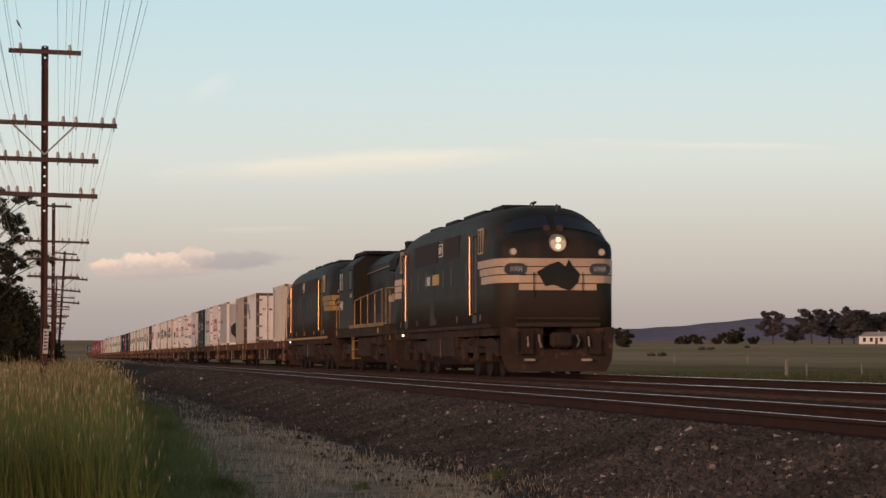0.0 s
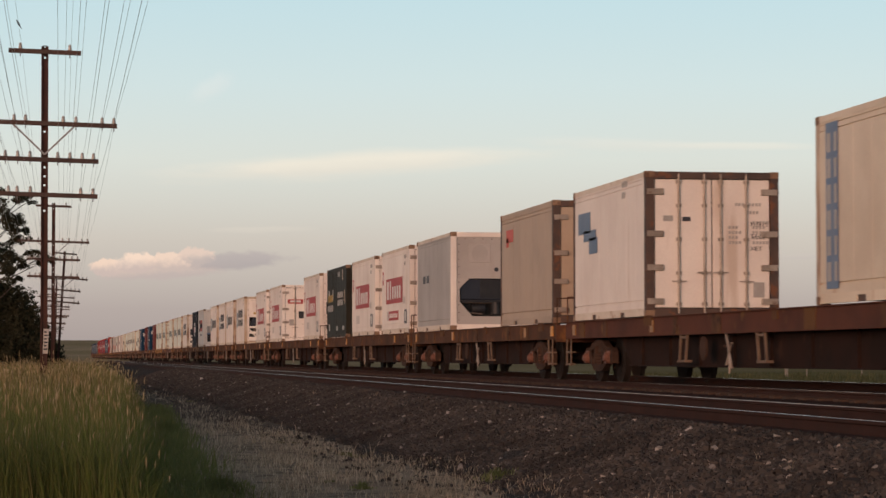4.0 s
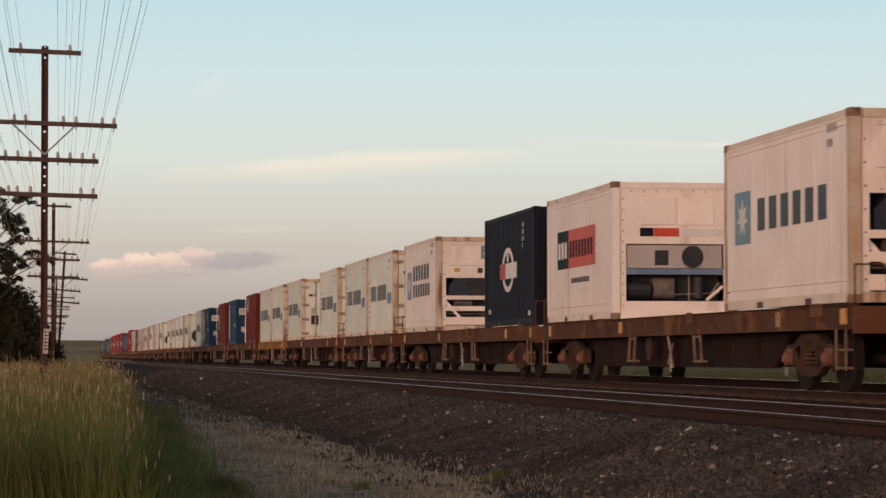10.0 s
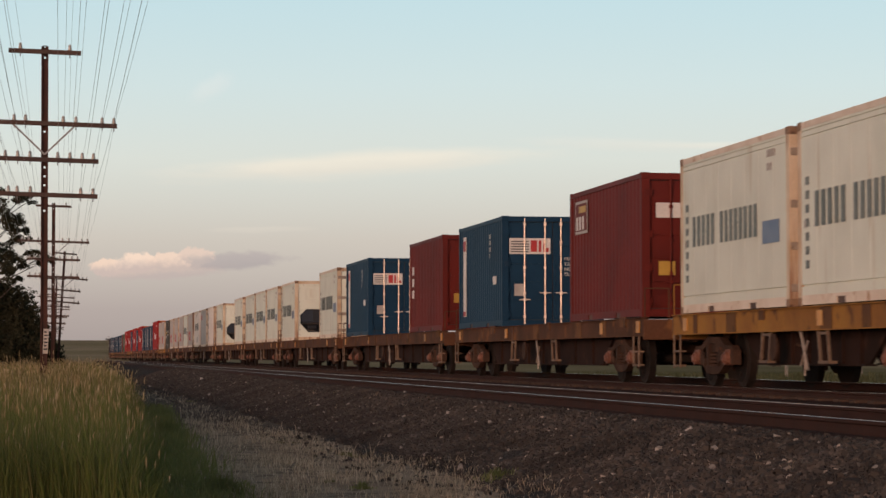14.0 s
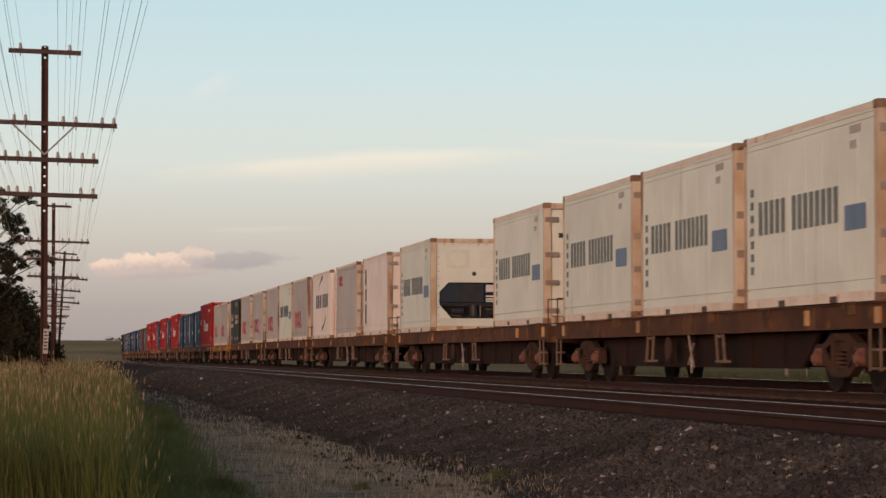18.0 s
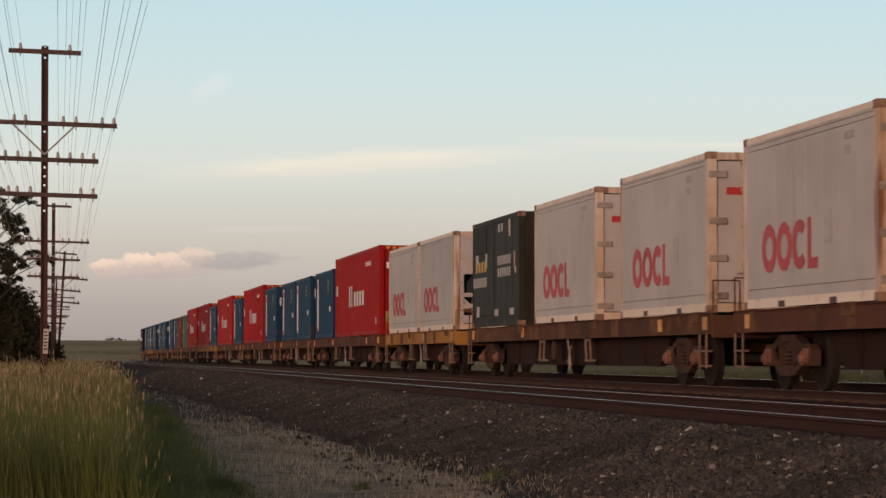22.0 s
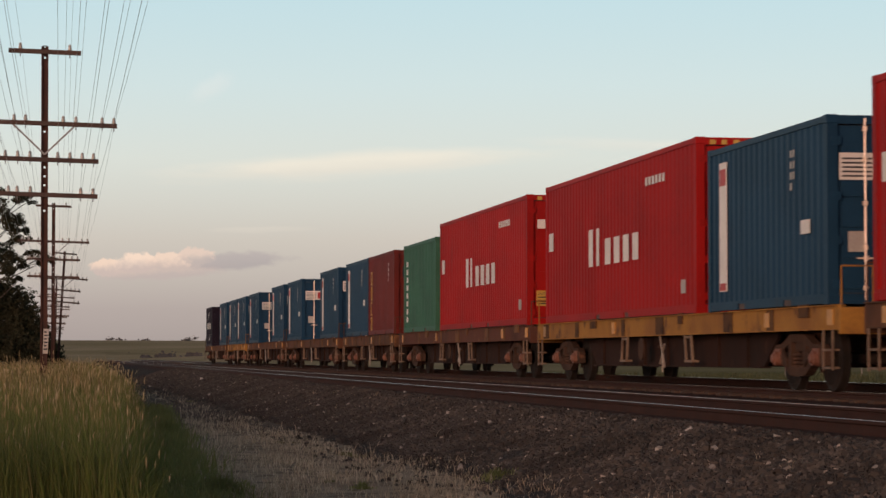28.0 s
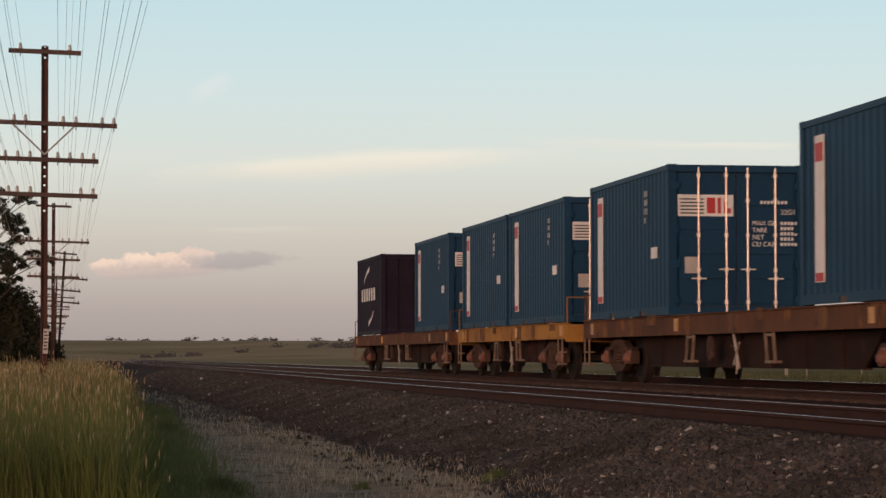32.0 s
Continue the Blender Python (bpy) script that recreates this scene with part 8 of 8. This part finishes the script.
def gum_tree(x, y):
    """An open gum: a leaning trunk, long crooked limbs and small separate clumps of leaves with sky between."""
    root = empty("tree")
    tagged(root, "ragged gum tree with open clumps of dull leaves", "tree")
    rnd = random.Random(21)
    bm = bmesh.new()
    tube(bm, (0, 0, -0.3), (-0.15, 0, 3.2), 0.30, 10, 0.25)
    tube(bm, (-0.15, 0, 3.2), (0.10, 0, 6.2), 0.25, 10, 0.19)
    tube(bm, (0.10, 0, 6.2), (0.35, 0, 9.0), 0.19, 8, 0.09)
    crown = []
    # clump middles over the foot of the trunk, and their size
    for cx, cz, r, fork in ((2.35, 11.1, 0.42, 9.0), (2.75, 10.98, 0.34, 9.0), (2.05, 10.9, 0.26, 9.0), (2.0, 9.85, 0.50, 8.4), (1.6, 9.3, 0.62, 8.0), (2.25, 9.15, 0.40, 8.0), (2.05, 8.5, 0.46, 7.2), (2.75, 7.72, 0.30, 6.2), (3.2, 7.70, 0.34, 6.2), (3.65, 7.52, 0.34, 6.2), (4.1, 7.35, 0.30, 6.2), (3.4, 7.15, 0.20, 6.0),
                            (1.9, 7.4, 0.58, 6.0), (2.4, 7.0, 0.32, 5.6), (1.5, 6.5, 0.66, 5.0), (2.1, 6.05, 0.36, 4.6), (0.4, 10.6, 1.0, 8.8), (-0.3, 9.2, 1.1, 8.0), (0.6, 8.0, 0.9, 7.0), (-1.3, 7.8, 1.1, 6.2), (-0.9, 11.2, 0.9, 9.0), (-2.3, 9.6, 1.0, 7.4), (0.3, 12.0, 0.7, 9.0), (-2.6, 6.6, 0.9, 5.4)):
        cy = rnd.uniform(-1.2, 1.2) * (0.5 + r)
        a = Vector((0.12, 0, fork))
        b = a.lerp(Vector((cx, cy, cz)), 0.5) + Vector((rnd.uniform(-0.15, 0.15), 0, rnd.uniform(-0.35, 0.1)))
        tube(bm, a, b, 0.055, 6, 0.035)
        tube(bm, b, (cx, cy, cz), 0.035, 5, 0.012)
        for k in range(7):
            crown.append((cx + rnd.gauss(0, 0.52) * r, cy + rnd.gauss(0, 0.5) * r, cz + rnd.gauss(0, 0.34) * r, r * rnd.uniform(0.42, 0.72)))
        for k in range(3):
            q = Vector((cx + rnd.uniform(-1, 1) * r, cy, cz + rnd.uniform(-0.6, 0.6) * r))
            tube(bm, b.lerp(Vector((cx, cy, cz)), 0.5), q, 0.014, 4, 0.005)
    part("trunk", bm, "bark", root)
    leaf_cloud("crown", crown, "gumleaf", root, 0.075, 1500, 22, 0.7)
    root.matrix_basis = pose(x, y, land(x, y))
    return root


def bush(x, y, centres, seed, label, material="gumleaf", size=0.115, count=1500):
    root = empty("bush")
    tagged(root, label, "bush")
    bm = bmesh.new()
    for cx, cy, cz, r in centres:
        tube(bm, (cx * 0.4, cy * 0.4, -0.1), (cx, cy, cz), 0.09, 5, 0.03)
    part("stem", bm, "bark", root)
    leaf_cloud("crown", centres, material, root, size, count, seed)
    root.matrix_basis = pose(x, y, land(x, y))
    return root


def bearing(az, dist):
    return dist * math.sin(radians(az)), dist * math.cos(radians(az))


def fence_post(az, dist, height, width, label):
    x, y = bearing(az, dist)
    bm = bmesh.new()
    box(bm, -width / 2, width / 2, -width / 2, width / 2, -0.3, height - 0.02, bevel=width * 0.12)
    box(bm, -width * 0.4, width * 0.4, -width * 0.4, width * 0.4, height - 0.03, height, bevel=width * 0.1)
    ob = part("fence_post", bm, "post")
    ob.matrix_basis = pose(x, y, land(x, y), 0, random.uniform(-3, 3), random.uniform(0, 90))
    tagged(ob, label, "fence post", "fence posts in the pasture")


def farmhouse(az, dist):
    x, y = bearing(az, dist)
    root = empty("farmhouse")
    tagged(root, "small white farmhouse with a low dark roof", "house")
    wall = bmesh.new()
    box(wall, -4.5, 4.5, -3.5, 3.5, -0.5, 2.7)
    part("wall", wall, "whiteprint", root)
    bm = bmesh.new()
    prism(bm, [(-3.9, 2.65), (3.9, 2.65), (0, 4.1)], "x", -4.9, 4.9)
    part("roof", bm, "greywhite", root)
    part("chimney", boxes((1.6, 2.1, -0.3, 0.3, 3.2, 4.5)), "greywhite", root)
    for wx in (-2.8, -0.6, 2.6):
        w = part("window", boxes((wx - 0.5, wx + 0.5, -3.55, -3.5, 0.9, 2.2)), "glass", root)
        part("sill", boxes((wx - 0.6, wx + 0.6, -3.6, -3.5, 0.82, 0.9)), "whiteprint", w)
    part("door", boxes((0.6, 1.5, -3.54, -3.5, 0.0, 2.1)), "darkpost", root)
    root.matrix_basis = pose(x, y, land(x, y), 0, 0, -20)


def countryside():
    verge()
    tall_grass()
    loose_stones()
    # gum tree and dense scrub behind the telegraph line
    gum_tree(-4.25, 150)
    tree(-10.5, 158, 9.0, 3.4, 25, "gumleaf", "smaller gum tree with dull green leaves", 10, 0.10, 1100, bare=0.4)
    bush(-3.0, 152, [(-0.6, 0, 4.9, 1.35), (0.6, 0.3, 4.6, 1.30), (1.55, 0, 3.5, 1.15), (0.3, 0, 3.2, 1.4), (2.1, 0.2, 1.7, 0.95), (0.9, -0.6, 1.7, 1.6), (-0.9, -0.8, 1.7, 1.9), (-2.2, 0, 3.7, 1.7), (-3.8, 0.5, 3.0, 2.0), (-3.6, -0.6, 1.2, 1.9), (-5.6, 0.4, 2.4, 2.0)], 31, "dense dark scrub under the gum tree", size=0.10, count=2400)
    bush(0.05, 165, [(-0.3, 0, 1.6, 1.0), (0.1, 0, 0.8, 0.9), (-1.2, 0, 2.4, 1.3)], 33, "dark rounded shrub behind the telegraph poles")
    # row of pines by the farmhouse
    for k, (az, d, h, sp) in enumerate(((16.95, 800, 10.6, 4.2), (17.45, 830, 6.5, 3.0), (17.85, 810, 11.6, 5.0), (18.25, 820, 11.2, 4.4), (18.55, 840, 9.5, 3.6), (18.82, 800, 11.2, 5.0), (19.25, 830, 9.8, 4.6), (19.6, 815, 10.5, 4.5), (20.2, 820, 10.5, 4.8), (20.9, 830, 11.5, 4.8))):
        x, y = bearing(az, d)
        tree(x, y, h, sp, 50 + k, "pineleaf", "dark old pine with a broad ragged crown", 26, 0.34, 130, bare=0.28, flat=0.45)
    for k, (az, d, h, sp) in enumerate(((13.45, 620, 4.6, 2.5), (14.75, 900, 2.4, 1.8), (14.95, 905, 3.4, 1.9), (15.2, 900, 3.2, 2.1), (15.65, 880, 2.5, 1.8), (15.95, 870, 4.2, 2.6), (16.12, 880, 5.8, 2.6), (16.5, 900, 2.6, 1.8))):
        x, y = bearing(az, d)
        tree(x, y, h, sp, 70 + k, "gumleaf", "round dark paddock tree", 16, 0.34, 170, bare=0.12)
    for k, (az, d, r) in enumerate(((14.1, 420, 0.45), (14.35, 425, 0.5), (15.3, 560, 0.6), (15.5, 565, 0.55), (16.35, 600, 0.5))):
        x, y = bearing(az, d)
        bush(x, y, [(0, 0, r * 0.5, r), (r, 0.2, r * 0.4, r * 0.8), (-r, 0, r * 0.4, r * 0.8)], 90 + k, "low dark shrub in the pasture", size=0.16, count=260)
    farmhouse(19.27, 800)
    for az, d, h, w, lab in ((17.25, 172, 1.25, 0.20, "thick pale weathered fence post"), (17.73, 172, 0.95, 0.09, "thin grey fence post"), (14.64, 300, 1.0, 0.12, "short pale fence post"), (16.35, 300, 1.0, 0.12, "short pale fence post"), (19.0, 180, 0.9, 0.1, "thin grey fence post")):
        fence_post(az, d, h, w, lab)
    # scattered scrub along the far ridge
    rnd = random.Random(3)
    V, F = [], []
    for i in range(150):
        az = rnd.uniform(-4, 13)
        d = rnd.choice((700, 950, 1350, 1500, 1700)) * rnd.uniform(0.95, 1.05)
        x, y = bearing(az, d)
        if abs(x - 9) < 16:
            continue
        r = rnd.uniform(0.6, 1.6) * (2.6 if rnd.random() < 0.06 else 1)
        z = land(x, y)
        for k in range(26):
            px, py, pz = x + rnd.gauss(0, r * 1.1), y + rnd.gauss(0, r), z + abs(rnd.gauss(0, r * 0.55))
            q = len(V)
            s = rnd.uniform(0.3, 0.7)
            V += [(px - s, py, pz), (px, py, pz - s * 0.6), (px + s, py, pz), (px, py, pz + s * 0.7)]
            F.append((q, q + 1, q + 2, q + 3))
    sheet("distant_scrub", V, F, "pineleaf", "distant dark scrub along the pasture ridge", "scrub")


countryside()


def marker_sign():
    root = empty("marker_sign")
    tagged(root, "narrow white trackside marker board on a short post", "sign")
    part("post", boxes((-0.03, 0.03, -0.02, 0.02, 0, 1.35)), "pole", root)
    part("board", boxes((-0.055, 0.055, -0.035, -0.02, 1.20, 1.74), bevel=0.004), "marker", root)
    part("board_marking", boxes(*[(-0.04, 0.04 - 0.02 * (k % 2), -0.039, -0.035, 1.28 + 0.075 * k, 1.315 + 0.075 * k) for k in range(6)]), "darkprint", root)
    root.matrix_basis = pose(-0.19, 53.4, land(-0.19, 53.4), 0, 1.5, 0)


marker_sign()


def perched_bird():
    """A small dark bird that leaves the wire."""
    root = empty("bird")
    tagged(root, "small black bird sitting on the telegraph wire", "bird")
    bm = bmesh.new()
    for (ya, za, ra), (yb, zb, rb) in zip([(0, -0.07, 0.012), (0.0, -0.03, 0.036), (0, 0.05, 0.04), (0, 0.10, 0.022)], [(0, -0.03, 0.036), (0, 0.05, 0.04), (0, 0.10, 0.022), (0, 0.12, 0.012)]):
        tube(bm, (-za * 0.5, ya, za), (-zb * 0.5, yb, zb), ra, 8, rb)
    part("body", bm, "machine", root, smooth=True)
    part("head", tubes(((-0.062, 0, 0.11), (-0.072, 0, 0.155), 0.024)), "machine", root)
    part("beak", tubes(((-0.085, 0, 0.135), (-0.115, 0, 0.13), 0.006)), "pipe", root)
    bm = bmesh.new()
    prism(bm, [(0.02, -0.06), (0.05, -0.05), (0.115, -0.16), (0.09, -0.17)], "y", -0.015, 0.015)
    part("tail", bm, "machine", root)
    for s in (-1, 1):
        bm = bmesh.new()
        prism(bm, [(-0.04, 0.08), (0.02, 0.06), (0.07, -0.08), (0.02, -0.05)], "y", *sorted((s * 0.036, s * 0.048)))
        part("wing", bm, "machine", root)
        part("leg", tubes(((0.0, s * 0.012, -0.03), (0.012, s * 0.012, -0.115), 0.004)), "pipe", root)
    for ob in list(root.children):
        ob.matrix_basis = Matrix.Scale(0.55, 4)
    return root


BIRD = perched_bird()


def flight():
    sit = Vector((-0.747, 50.86, 7.411))
    walk(BIRD, [(0.0, pose(*sit)), (8.4, pose(*sit)), (8.5, pose(*sit)), (8.8, pose(sit.x - 0.42, sit.y, sit.z + 0.03, 0, -35, 0)), (9.3, pose(sit.x - 3.0, sit.y + 2, sit.z + 0.3, 0, -40, 10)), (11.0, pose(sit.x - 14, sit.y + 12, sit.z + 1.0, 0, -40, 20)), (32.0, pose(sit.x - 160, sit.y + 120, 18, 0, -40, 20))])


def roll(name, radius):
    """Every wheel of one size turns alike, a key for each thirtieth of a second."""
    wheels = [ob for ob in bpy.data.objects if ob.name.split(".")[0] == name]
    turn = SPEED / radius
    first = wheels[0]
    walk(first, [(k / 30, Matrix.Rotation(turn * k / 30, 4, "X")) for k in range(961)])
    for ob in wheels[1:]:
        keys = ob.animation_data_create()
        ob.rotation_mode = "QUATERNION"
        keys.action = first.animation_data.action
        keys.action_slot = first.animation_data.action_slot


def motions():
    """The train rolls towards the camera at a steady pace; the bird sits, then flies off."""
    for ob, y, z in MOVERS:
        walk(ob, [(t, pose(TRAIN_X, y - SPEED * t, z)) for t in (0.0, 16.0, 32.0)])
    roll("wheel", 0.455)
    roll("engine_wheel", 0.51)
    flight()


motions()
